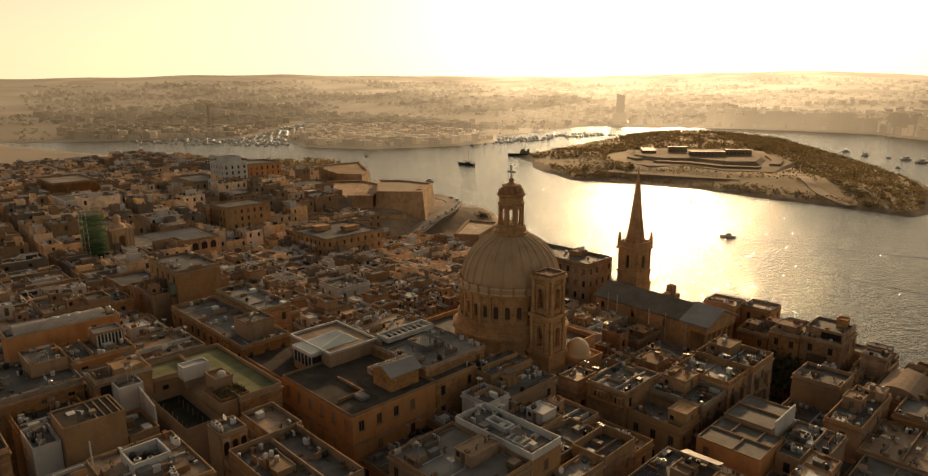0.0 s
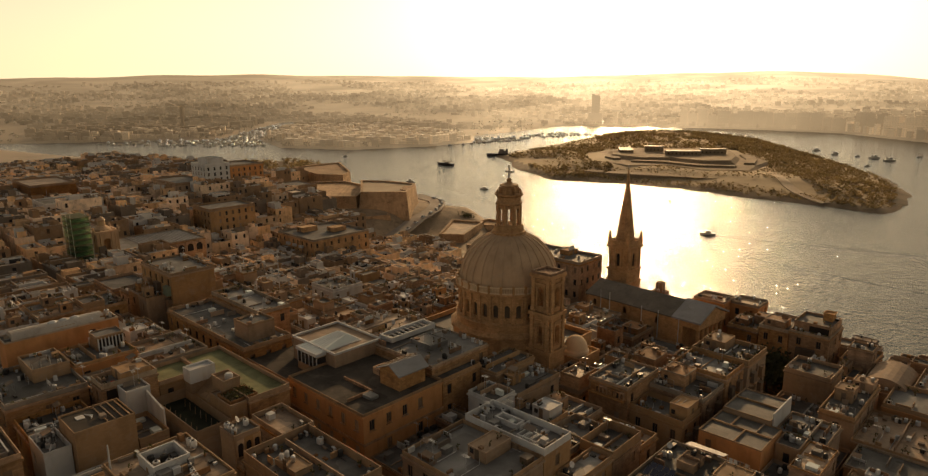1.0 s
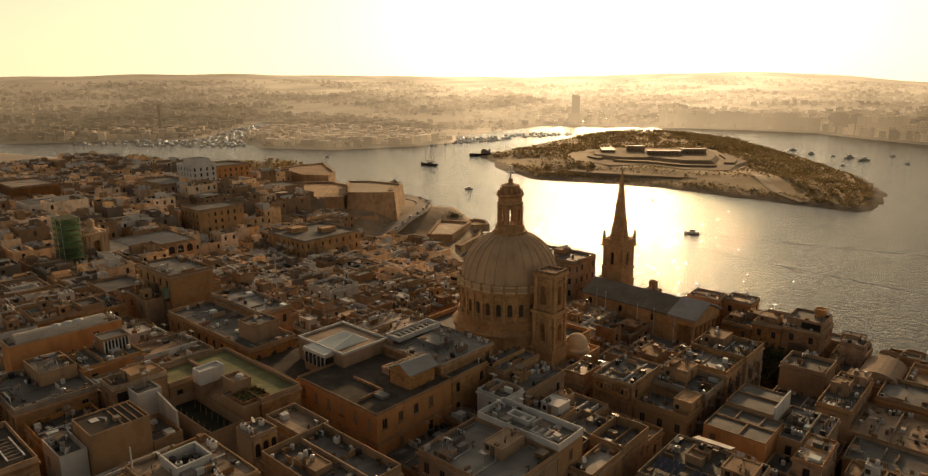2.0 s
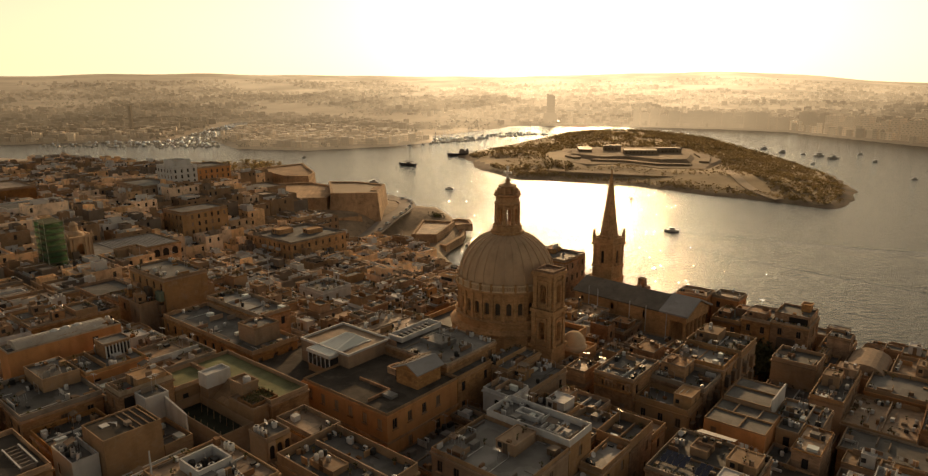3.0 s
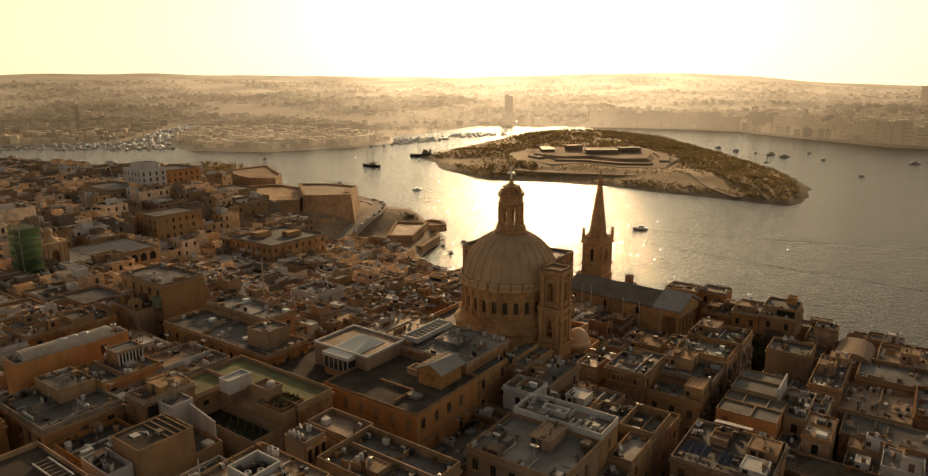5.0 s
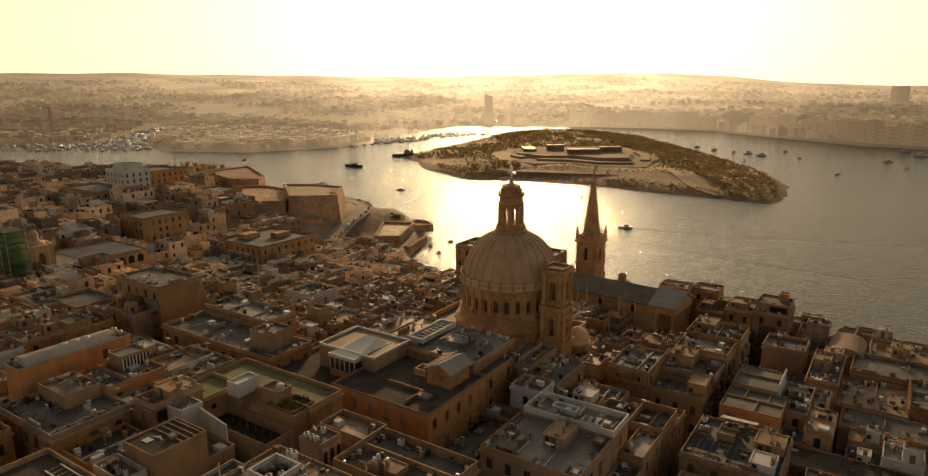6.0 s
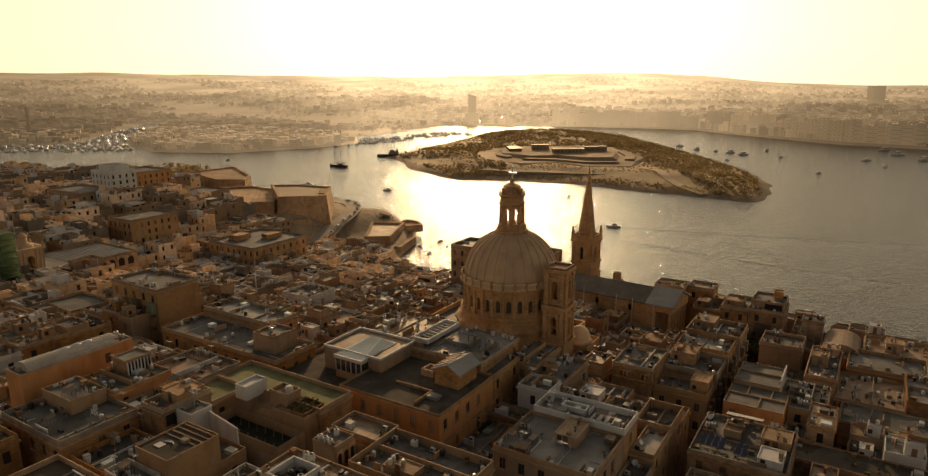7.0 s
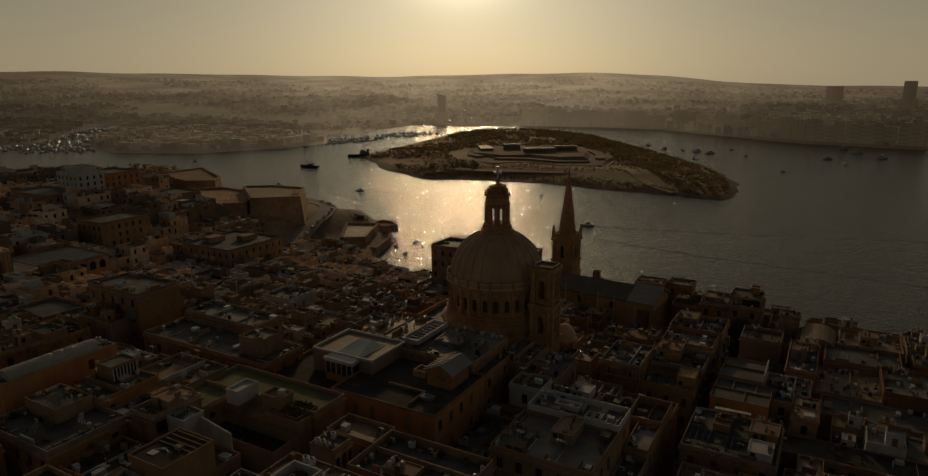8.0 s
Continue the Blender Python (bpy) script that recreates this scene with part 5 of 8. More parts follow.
def joined_house(g, q, zr, z0, r):
    """The same kind of house, for the quarter farther off, into one joined object."""
    w, d = q[1] - q[0], q[3] - q[2]
    s = r.uniform(0.4, 1.0)

    def volume(x0, x1, y0, y1, z, top, blank, shade):
        g.known = {}
        g.m = shade
        slots = walls(g, x0, x1, y0, y1, z, top, 4.0, 3.0, blank, blank, r, 3)
        g.weld([(x0, y0, top), (x1, y0, top), (x1 - 0.3, y0 + 0.3, top), (x0 + 0.3, y0 + 0.3, top)], [(x1, y0, top), (x1, y1, top), (x1 - 0.3, y1 - 0.3, top), (x1 - 0.3, y0 + 0.3, top)],
               [(x1, y1, top), (x0, y1, top), (x0 + 0.3, y1 - 0.3, top), (x1 - 0.3, y1 - 0.3, top)], [(x0, y1, top), (x0, y0, top), (x0 + 0.3, y0 + 0.3, top), (x0 + 0.3, y1 - 0.3, top)])
        lo = top - s
        in_ = [(x0 + 0.3, y0 + 0.3), (x1 - 0.3, y0 + 0.3), (x1 - 0.3, y1 - 0.3), (x0 + 0.3, y1 - 0.3)]
        for (p, t), (u, v) in zip(in_, in_[1:] + in_[:1]):
            g.weld([(p, t, lo), (u, v, lo), (u, v, top), (p, t, top)])
        g.m, g.known = 1, {}
        g.weld([(*in_[0], lo), (*in_[1], lo), (*in_[2], lo), (*in_[3], lo)])
        g.m = 2
        for c, z_ in slots[0]:
            g.add([(x0 + c - W_W / 2, y0 + 0.2, z_), (x0 + c + W_W / 2, y0 + 0.2, z_), (x0 + c + W_W / 2, y0 + 0.2, z_ + W_H), (x0 + c - W_W / 2, y0 + 0.2, z_ + W_H)], [(0, 1, 2, 3)])
        for c, z_ in slots[1]:
            g.add([(x1 - 0.2, y0 + c - W_W / 2, z_), (x1 - 0.2, y0 + c + W_W / 2, z_), (x1 - 0.2, y0 + c + W_W / 2, z_ + W_H), (x1 - 0.2, y0 + c - W_W / 2, z_ + W_H)], [(0, 1, 2, 3)])
        g.m = 0

    for _ in range(max(5, int(w * d / 9))):
        sx, sy = r.choice([(r.uniform(0.5, 1.3), r.uniform(0.5, 1.3)), (r.uniform(1.5, w * 0.6), 0.2), (0.2, r.uniform(1.5, d * 0.6))])
        x, y = r.uniform(q[0] + 0.4, q[1] - 0.4 - sx), r.uniform(q[2] + 0.4, q[3] - 0.4 - sy)
        g.m = r.choice([3, 3, 3, 5, 2, 4, 4, 0])
        g.box(x, x + sx, y, y + sy, zr - s - 0.05, zr - s + r.uniform(0.5, 1.5))
    if r.random() < 0.4:
        x, y = r.uniform(q[0] + 1, q[1] - 1), r.uniform(q[2] + 1, q[3] - 1)
        g.m = 3
        g.bar((x, y, zr - s), (x, y, zr + r.uniform(2, 4)), 0.06, 4)
    g.m = 0
    shade = r.choice([0, 0, 0, 0, 0, 4, 4, 5] if r.random() < 0.8 else [3, 4, 5])
    volume(*q, z0, zr, r.uniform(0.3, 0.7), shade)
    for _ in range(r.choice([0, 1, 1, 2])):
        rw, rd = r.uniform(2.2, w * 0.55), r.uniform(2.2, d * 0.55)
        x, y = r.uniform(q[0] + 0.35, q[1] - 0.35 - rw), r.uniform(q[2] + 0.35, q[3] - 0.35 - rd)
        volume(x, x + rw, y, y + rd, zr - s, zr + r.uniform(1.2, 2.8), 0.5, r.choice([shade, shade, 3, 4, 0, 5]))


A_STREETS = [-760, -680, -598, -514, -430, -348, -267, -187, -105, -27, 54.3, 134]
B_STREETS = [-196, -150, -105.5, -63.5, -15.8, 34, 82, 130, 180, 240]
FAR_TOWN = Geo()
k = 0
for i in range(len(A_STREETS) - 1):
    for j in range(len(B_STREETS) - 1):
        k += 1
        r = random.Random(100 + k)
        near = B_STREETS[j] < 30 and A_STREETS[i] > -110 or j == 5 and A_STREETS[i] > 20
        if j < 2 and A_STREETS[i] > -110:
            continue
        for q in lots_of(A_STREETS[i] + 2.6, A_STREETS[i + 1] - 2.6, B_STREETS[j] + 2.4, B_STREETS[j + 1] - 2.4, r):
            corners = [LEVELS.at(p, s) for p in q[:2] for s in q[2:]]
            if min(corners) < 3.0 or (q[0] < -195 and q[1] > -345 and q[3] > 120) or (q[1] <= -345 and q[3] > 196) or (q[0] < -340 and q[2] > 60 and r.random() < 0.4):
                continue
            if -200 < q[0] < -95 and q[2] > 122 and not (q[1] < -152 and q[3] < 152 and q[0] > -190) or q[2] > 86 and q[0] > -95:
                continue
            # storeys grow fewer towards the shore and the far end of town
            storeys = (9.0, 12.5) if 20 < q[0] < 42 and 14 < q[2] < 45 else (5.5, 8.5) if q[0] > -200 and q[2] > 76 else (7.5, 11.0) if q[0] < -430 or -200 < q[0] < -36 and q[2] > -15 else (10.0, 15.0)
            zr = sum(corners) / 4 + r.uniform(*storeys)
            if near:
                town_house(q, zr, r)
            else:
                joined_house(FAR_TOWN, q, zr, min(corners) - 1, r)
tagged(place(new("old_town_houses", FAR_TOWN.mesh("old_town_houses", [M_TOWN_WALL, M_TOWN_ROOF, M_GLASS, M_WHITE, M_PLASTER, M_CEMENT])), GRID), "crowded flat-roofed limestone houses of the old town", "houses", kind="stuff")


# low kerbs, hatches, pipe runs and paved strips on the nearer roofs
BARE = {pal, low, gr, gs, cu, gt, ct, be, qh, q2, PLAIN[0]}


def roof_detail():
    r = random.Random(31)
    for a0, a1, b0, b1, z, used, root, z0 in ROOFS:
        w, d = a1 - a0, b1 - b0
        if a0 < -70 or b1 > 40 or min(w, d) < 3.5 or root in BARE:
            continue
        back = GRID.inverted() @ root.matrix_basis
        move = back.inverted()

        def clear(x0, x1, y0, y1):
            return all(x1 < u[0] - 0.1 or x0 > u[1] + 0.1 or y1 < u[2] - 0.1 or y0 > u[3] + 0.1 for u in used)

        def lay(name, g, mat, label=""):
            part(name, g, mat, root, label).matrix_basis = move
        for _ in range(2):
            t = r.uniform(0.3, 0.7)
            box = (a0 + w * t, a0 + w * t + 0.2, b0 + 0.05, b1 - 0.05) if r.random() < 0.5 else (a0 + 0.05, a1 - 0.05, b0 + d * t, b0 + d * t + 0.2)
            if clear(*box) and r.random() < 0.75:
                lay("roof_kerb", Geo().box(*box, z - 0.02, z + r.choice([0.25, 0.35, 0.6, 1.0])), r.choice([M_COPING, M_PLASTER, M_WHITE]))
                used.append(box)
                break
        for _ in range(r.choice([1, 2, 2, 3])):
            x, y, sx, sy = r.uniform(a0, a1 - 1.2), r.uniform(b0, b1 - 1.2), r.uniform(0.7, 1.9), r.uniform(0.7, 1.9)
            if x + sx < a1 and y + sy < b1 and clear(x, x + sx, y, y + sy):
                kind = r.choice(["roof_hatch", "storage_box", "skylight"])
                g = Geo().box(x, x + sx, y, y + sy, z - 0.02, z + r.uniform(0.35, 1.1))
                lay(kind, g, {"roof_hatch": M_ROOF_PALE, "storage_box": r.choice([M_CEMENT, M_SHUTTER, M_WHITE]), "skylight": M_SKYLIGHT}[kind])
                used.append((x, x + sx, y, y + sy))
        x, y = r.uniform(a0 + 0.5, a1 - 0.5), r.uniform(b0 + 0.5, b1 - 0.5)
        if clear(x - 0.1, x + 0.1, b0, y):
            g = Geo().bar((x, b0, z + 0.12), (x, y, z + 0.12), 0.06, 5).bar((x, y, z + 0.12), (x, y, z + 1.1), 0.06, 5)
            lay("pipe_run", g, r.choice([M_STEEL, M_WHITE, M_BLACK]))


roof_detail()


def roof_clutter():
    """What gathers on old roofs: boxes, stub walls, lean-tos, pergolas, washing lines, pots and pipes, one joined heap a roof."""
    r = random.Random(57)
    mats = [M_WHITE, M_CEMENT, M_PLASTER, M_STONE_OLD, M_BLACK, M_SHEET, M_SHUTTER, M_STEEL, M_LEAF, M_ROOF_TAN, M_RED]
    heaps = {}
    for a0, a1, b0, b1, z, used, root, z0 in ROOFS + UPPER:
        w, d = a1 - a0, b1 - b0
        if a0 < -112 or b1 > 82 or min(w, d) < 1.2 or root in BARE:
            continue
        fine = b1 < 40
        g = heaps.setdefault(root, Geo())

        def spot(sx, sy):
            for _ in range(4):
                x, y = r.uniform(a0, a1 - sx), r.uniform(b0, b1 - sy)
                if r.random() < 0.55:
                    x, y = r.choice([(a0, y), (a1 - sx, y), (x, b0), (x, b1 - sy)])
                if x >= a0 and y >= b0 and all(x + sx < u[0] or x > u[1] or y + sy < u[2] or y > u[3] for u in used):
                    return x, y
            return None
        for _ in range(min(26, max(2, int(w * d / (5.0 if fine else 9.0))))):
            kind = r.random()
            if kind < 0.34:
                sx, sy, h = r.uniform(0.3, 1.2), r.uniform(0.3, 1.2), r.uniform(0.25, 1.0)
                q = spot(sx, sy)
                if q:
                    g.m = r.choice([0, 1, 2, 2, 3, 3, 4, 6])
                    g.box(q[0], q[0] + sx, q[1], q[1] + sy, z - 0.02, z + h)
            elif kind < 0.52:
                l, h = r.uniform(1.2, 3.8), r.uniform(0.3, 1.3)
                sx, sy = (l, 0.16) if r.random() < 0.5 else (0.16, l)
                q = spot(sx, sy)
                if q:
                    g.m = r.choice([2, 2, 3, 3, 1, 0])
                    g.box(q[0], q[0] + sx, q[1], q[1] + sy, z - 0.02, z + h)
            elif kind < 0.545:
                sx, sy, h = r.uniform(1.2, 2.2), r.uniform(0.9, 1.6), r.uniform(1.1, 1.8)
                q = spot(sx, sy)
                if q:
                    x, y = q
                    g.m = r.choice([1, 3, 9, 6])
                    g.add([(x, y, z + h), (x + sx, y, z + h), (x + sx, y + sy, z + h + 0.4), (x, y + sy, z + h + 0.4), (x, y, z + h - 0.06), (x + sx, y, z + h - 0.06), (x + sx, y + sy, z + h + 0.34), (x, y + sy, z + h + 0.34)],
                          [(0, 1, 2, 3), (7, 6, 5, 4), (0, 4, 5, 1), (1, 5, 6, 2), (2, 6, 7, 3), (3, 7, 4, 0)])
                    g.m = 7
                    for u, v in ((0.05, 0.05), (sx - 0.05, 0.05), (0.05, sy - 0.05), (sx - 0.05, sy - 0.05)):
                        g.bar((x + u, y + v, z), (x + u, y + v, z + h), 0.035, 4)
            elif kind < 0.6 and fine:
                l = r.uniform(2.0, 3.6)
                q = spot(l, 0.1)
                if q:
                    x, y = q
                    g.m = 7
                    g.bar((x, y, z), (x, y, z + 1.7), 0.03, 4).bar((x + l, y, z), (x + l, y, z + 1.7), 0.03, 4).bar((x, y, z + 1.65), (x + l, y, z + 1.65), 0.012, 3)
                    for k in range(r.choice([0, 2, 3])):
                        g.m = r.choice([0, 0, 1, 6])
                        t = x + 0.3 + k * 0.75
                        if t + 0.55 < x + l:
                            g.box(t, t + 0.55, y - 0.015, y + 0.015, z + 1.65 - r.uniform(0.5, 0.9), z + 1.64)
            elif kind < 0.8:
                for _ in range(r.choice([1, 2, 3])):
                    q = spot(0.5, 0.5)
                    if q:
                        g.m = r.choice([9, 3, 6])
                        g.lathe([(0.14, z), (0.2, z + 0.35)], 7, q[0] + 0.25, q[1] + 0.25)
                        g.m = 8
                        for _ in range(7):
                            c = Vector((q[0] + 0.25 + r.gauss(0, 0.18), q[1] + 0.25 + r.gauss(0, 0.18), z + 0.45 + r.uniform(0, 0.5)))
                            u = Vector((r.gauss(0, 1), r.gauss(0, 1), r.gauss(0, 1))).normalized() * 0.2
                            v = u.orthogonal().normalized() * 0.13
                            g.add([c - u, c + v, c + u, c - v], [(0, 1, 2, 3)])
            elif kind < 0.88:
                for k in range(r.choice([1, 2, 3])):
                    q = spot(0.8, 0.8)
                    if q:
                        g.m = r.choice([0, 0, 7, 4])
                        g.lathe([(0.34, z), (0.38, z + 0.1), (0.38, z + 0.8), (0.3, z + 0.92), (0.15, z + 0.98)], 9, q[0] + 0.4, q[1] + 0.4)
            else:
                l = r.uniform(1.5, min(6, max(w, d)))
                sx, sy = (l, 0.1) if r.random() < 0.5 else (0.1, l)
                if sx < w and sy < d:
                    q = spot(sx, sy)
                    if q:
                        g.m = r.choice([0, 4, 7, 1])
                        g.bar((q[0] + 0.05, q[1] + 0.05, z + 0.1), (q[0] + sx - 0.05, q[1] + sy - 0.05, z + 0.1), r.uniform(0.03, 0.07), 5)
    for root, g in heaps.items():
        if g.f:
            ob = part("roof_clutter", g, mats, root, "odds and ends scattered on the roof")
            ob.matrix_basis = (GRID.inverted() @ root.matrix_basis).inverted()
            tagged(ob, kind="stuff")


roof_clutter()

# enclosed timber balconies along the row houses of the side street
for a0, a1, b0, b1, z, used, root, z0 in ROOFS:
    if 52.5 < a1 < 54.6 and -13 < b0 < 27:
        x, d = a1 - a0 + 1.2, b1 - b0 + 1.2
        for j in range(2):
            for y in (d * 0.18, d * 0.62):
                bal = part("enclosed_balcony", Geo().box(x - 0.05, x + 0.85, y, y + 1.7, z - z0 - 4.6 - 3.9 * j, z - z0 - 2.2 - 3.9 * j), M_SHUTTER, root, "timber balcony box")
                part("balcony_slab", Geo().box(x - 0.05, x + 0.95, y - 0.1, y + 1.8, z - z0 - 4.85 - 3.9 * j, z - z0 - 4.62 - 3.9 * j), M_STONE, bal)


# windows that a taller neighbour walls up are left out
PALE_SHUTTER = Geo().box(-W_W / 2, W_W / 2, 0.1, 0.2, 0, W_H).mesh("window", M_PALE_WOOD)
for win, root, face in WINDOWS:
    if root in (pal, low) and face == 0:
        win.data = PALE_SHUTTER
ROOF_BOXES = np.array([(q[0] - 0.6, q[1] + 0.6, q[2] - 0.6, q[3] + 0.6, q[4]) for q in ROOFS])
for win, root, face in WINDOWS:
    a, b, z = (GRID.inverted() @ root.matrix_basis @ win.matrix_basis).translation
    a, b = (a, b - 1.2) if face == 0 else (a + 1.2, b)
    hid = (ROOF_BOXES[:, 0] < a) & (ROOF_BOXES[:, 1] > a) & (ROOF_BOXES[:, 2] < b) & (ROOF_BOXES[:, 3] > b) & (ROOF_BOXES[:, 4] > z + 1.0)
    if hid.any():
        for ob in [*win.children, win]:
            bpy.data.objects.remove(ob)

# ---- domed church ----
def arched_pane(w, h, y):
    """A thin dark pane with a round head."""
    pts = [(-w / 2, 0), (w / 2, 0)] + [(w / 2 * math.cos(math.pi * k / 8), h - w / 2 + w / 2 * math.sin(math.pi * k / 8)) for k in range(9)]
    n = len(pts)
    return Geo().add([(x, y, z) for x, z in pts] + [(x, y + 0.08, z) for x, z in pts], [tuple(range(n)), tuple(range(2 * n - 1, n - 1, -1))] + [(k, n + k, n + (k + 1) % n, (k + 1) % n) for k in range(n)])


def around(root, name, mesh, n, r, z, turn=0.0, label="", parent_m=None):
    """n copies of a mesh set round an axis, facing outwards (their -y)."""
    out = []
    for k in range(n):
        a = 360 * k / n + turn
        ob = part(name, mesh, None, root, label)
        ob.matrix_basis = (parent_m or Matrix()) @ pose(0, 0, 0, 0, 0, a) @ pose(0, -r, z)
        out.append(ob)
    return out


def domed_church():
    root = thing("domed_church", on_grid(0, 0, 0), "large limestone church with ribbed dome, lantern and bell tower", "church")
    g = Geo()
    walls(g, -25, 14.6, -11.5, 16.5, 18, 34.4, 6.0, 5.5, 0.6, 0.6)
    part("church_wall", g, M_CHURCH, root)
    part("church_roof", Geo().box(-24.8, 14.4, -11.3, 16.3, 33.9, 34.3), M_ROOF, root)
    part("parapet", Geo().ring(-25.1, 14.7, -11.6, 16.6, 34.4, 35.6, 0.4), M_CHURCH, root)
    n = 28
    part("plinth", Geo().lathe([(14.3, 33.5), (14.3, 39.4), (14.8, 39.7), (14.8, 40.2), (14.2, 40.4), (13.3, 40.9)], 16, turn=radians(11.25)), M_CHURCH, root)
    part("drum_base", Geo().lathe([(13.1, 40.2), (13.1, 42.3), (13.35, 42.5), (13.35, 42.9), (12.6, 43.1)], 56), M_CHURCH, root)
    # drum of arched bays with pilasters between
    r0 = 12.25
    bay = 2 * r0 * math.tan(math.pi / n)
    bay_mesh = Geo().arch_wall(-bay / 2 - 0.02, bay / 2 + 0.02, 0, 6.7, 0, 0.7, -0.62, 0.62, 3.95, sill=1.35).mesh("drum_bay", M_CHURCH)
    surround = Geo().arch_wall(-0.92, 0.92, 0.9, 5.0, -0.2, 0.0, -0.64, 0.64, 3.95, sill=1.3).mesh("window_surround", M_CHURCH)
    pil = Geo().box(-0.34, 0.34, -0.4, 0.1, 0, 6.6).box(-0.44, 0.44, -0.5, 0.1, 0, 0.5).box(-0.46, 0.46, -0.52, 0.1, 6.1, 6.6).mesh("pilaster", M_CHURCH)
    pane = arched_pane(1.3, 3.25, 0.5).mesh("window", M_CHURCH_PANE)
    bays = around(root, "drum_bay", bay_mesh, n, r0, 43.0)
    for b in bays:
        p = part("window", pane, None, b)
        p.matrix_basis = pose(0, 0, 1.35)
        part("window_surround", surround, None, b)
    around(root, "pilaster", pil, n, r0 + 0.05, 43.0, 180 / n)
    part("entablature", Geo().lathe([(12.3, 49.3), (12.7, 49.4), (12.7, 49.9), (13.45, 50.2), (13.45, 50.5), (12.9, 50.55), (12.3, 50.6)], 84), M_CHURCH, root)
    # balustrade of panels and little posts
    post = Geo().box(-0.26, 0.26, -0.26, 0.26, 0, 1.75).box(-0.33, 0.33, -0.33, 0.33, 1.75, 1.9).mesh("balustrade_post", M_CHURCH)
    rail = Geo().box(-bay / 2, bay / 2, -0.2, 0.2, 1.4, 1.66).box(-bay / 2, bay / 2, -0.2, 0.2, 0.0, 0.25)
    for k in range(6):
        rail.box(-bay / 2 + 0.3 + k * 0.38, -bay / 2 + 0.48 + k * 0.38, -0.1, 0.1, 0.25, 1.4)
    rail_mesh = rail.mesh("balustrade", M_PALE_STONE)
    around(root, "balustrade_post", post, n, 13.0, 50.5, 180 / n)
    for rail in around(root, "balustrade", rail_mesh, n, 12.95, 50.5):
        tagged(rail, kind="stuff")
    # dome shell with raised ribs
    prof = [(12.25, 50.4), (12.25, 50.9)] + [(12.15 * math.cos(t) ** 0.92, 50.9 + 12.2 * math.sin(t)) for t in np.linspace(0.02, radians(75), 22)]
    part("dome", Geo().lathe(prof, 112), M_DOME, root, smooth=True)
    rib = Geo()
    pts = [(r, z) for r, z in prof[1:]]
    vs = []
    for i, (r, z) in enumerate(pts):
        w = 0.2 * (0.4 + 0.65 * r / 12.1)
        vs += [(-w, -(r + 0.26), z + 0.1), (w, -(r + 0.26), z + 0.1), (w * 1.4, -(r - 0.1), z), (-w * 1.4, -(r - 0.1), z)]
    fs = []
    for i in range(len(pts) - 1):
        o = 4 * i
        fs += [(o, o + 1, o + 5, o + 4), (o + 1, o + 2, o + 6, o + 5), (o + 3, o, o + 4, o + 7)]
    rib_mesh = rib.add(vs, fs).mesh("dome_rib", M_DOME)
    around(root, "dome_rib", rib_mesh, n, 0, 0, 180 / n)
    # lantern, open between its piers
    part("lantern_base", Geo().lathe([(3.9, 61.8), (4.2, 62.8), (4.2, 63.2), (3.7, 63.3), (3.7, 63.9), (3.3, 64.0), (3.3, 64.9), (2.9, 65.0)], 32), M_CHURCH, root)
    m = 8
    side = 2 * 2.75 * math.tan(math.pi / m)
    lan = Geo().arch_wall(-side / 2, side / 2, 0, 4.9, 0, 0.4, -0.52, 0.52, 3.5).mesh("lantern_arch", M_CHURCH)
    around(root, "lantern_arch", lan, m, 2.75, 65.0)
    lp = Geo().box(-0.24, 0.24, -0.3, 0.2, 0, 4.8).mesh("lantern_column", M_CHURCH)
    around(root, "lantern_column", lp, m, 2.95, 65.0, 22.5)
    part("lantern_balustrade", Geo().lathe([(3.75, 63.3), (3.75, 64.6), (3.5, 64.6), (3.5, 63.3)], 24), M_CHURCH, root)
    part("lantern_cornice", Geo().lathe([(2.8, 69.7), (3.3, 70.0), (3.3, 70.4), (2.95, 70.6), (2.95, 71.8), (3.5, 72.2), (3.5, 72.6), (2.4, 72.7)], 24), M_CHURCH, root)
    fin = Geo().lathe([(0.22, 0), (0.3, 0.3), (0.12, 0.6), (0.2, 0.85), (0.02, 1.1)], 8).mesh("finial", M_CHURCH)
    around(root, "finial", fin, m, 3.1, 72.5, 22.5)
    part("lantern_cap", Geo().lathe([(2.1, 72.6), (2.0, 74.2), (2.3, 74.4), (2.3, 74.7), (1.3, 74.9), (0.7, 75.2), (0.5, 75.5), (0.75, 75.9), (0.3, 76.4)], 20), M_CHURCH, root, smooth=False)
    around(root, "scroll", Geo().box(-0.16, 0.16, -0.7, 0.0, 72.6, 74.0).mesh("scroll", M_CHURCH), m, 2.0, 0, 22.5)
    cr = Geo().box(-0.17, 0.17, -0.17, 0.17, 76.2, 79.2).box(-0.9, 0.9, -0.15, 0.15, 77.65, 78.0)
    for x, z in ((-0.85, 77.84), (0.85, 77.84), (0, 79.2)):
        cr.box(x - 0.28, x + 0.28, -0.24, 0.24, z - 0.28, z + 0.28)
    part("cross", cr, M_STEEL, root, "metal cross with knobbed ends")
    # bell tower
    s = 2.75
    tower = part("bell_tower", Geo().box(-s - 0.3, s + 0.3, -s - 0.3, s + 0.3, 18, 38.2).box(-s - 0.7, s + 0.7, -s - 0.7, s + 0.7, 37.6, 38.4), M_CHURCH, root)
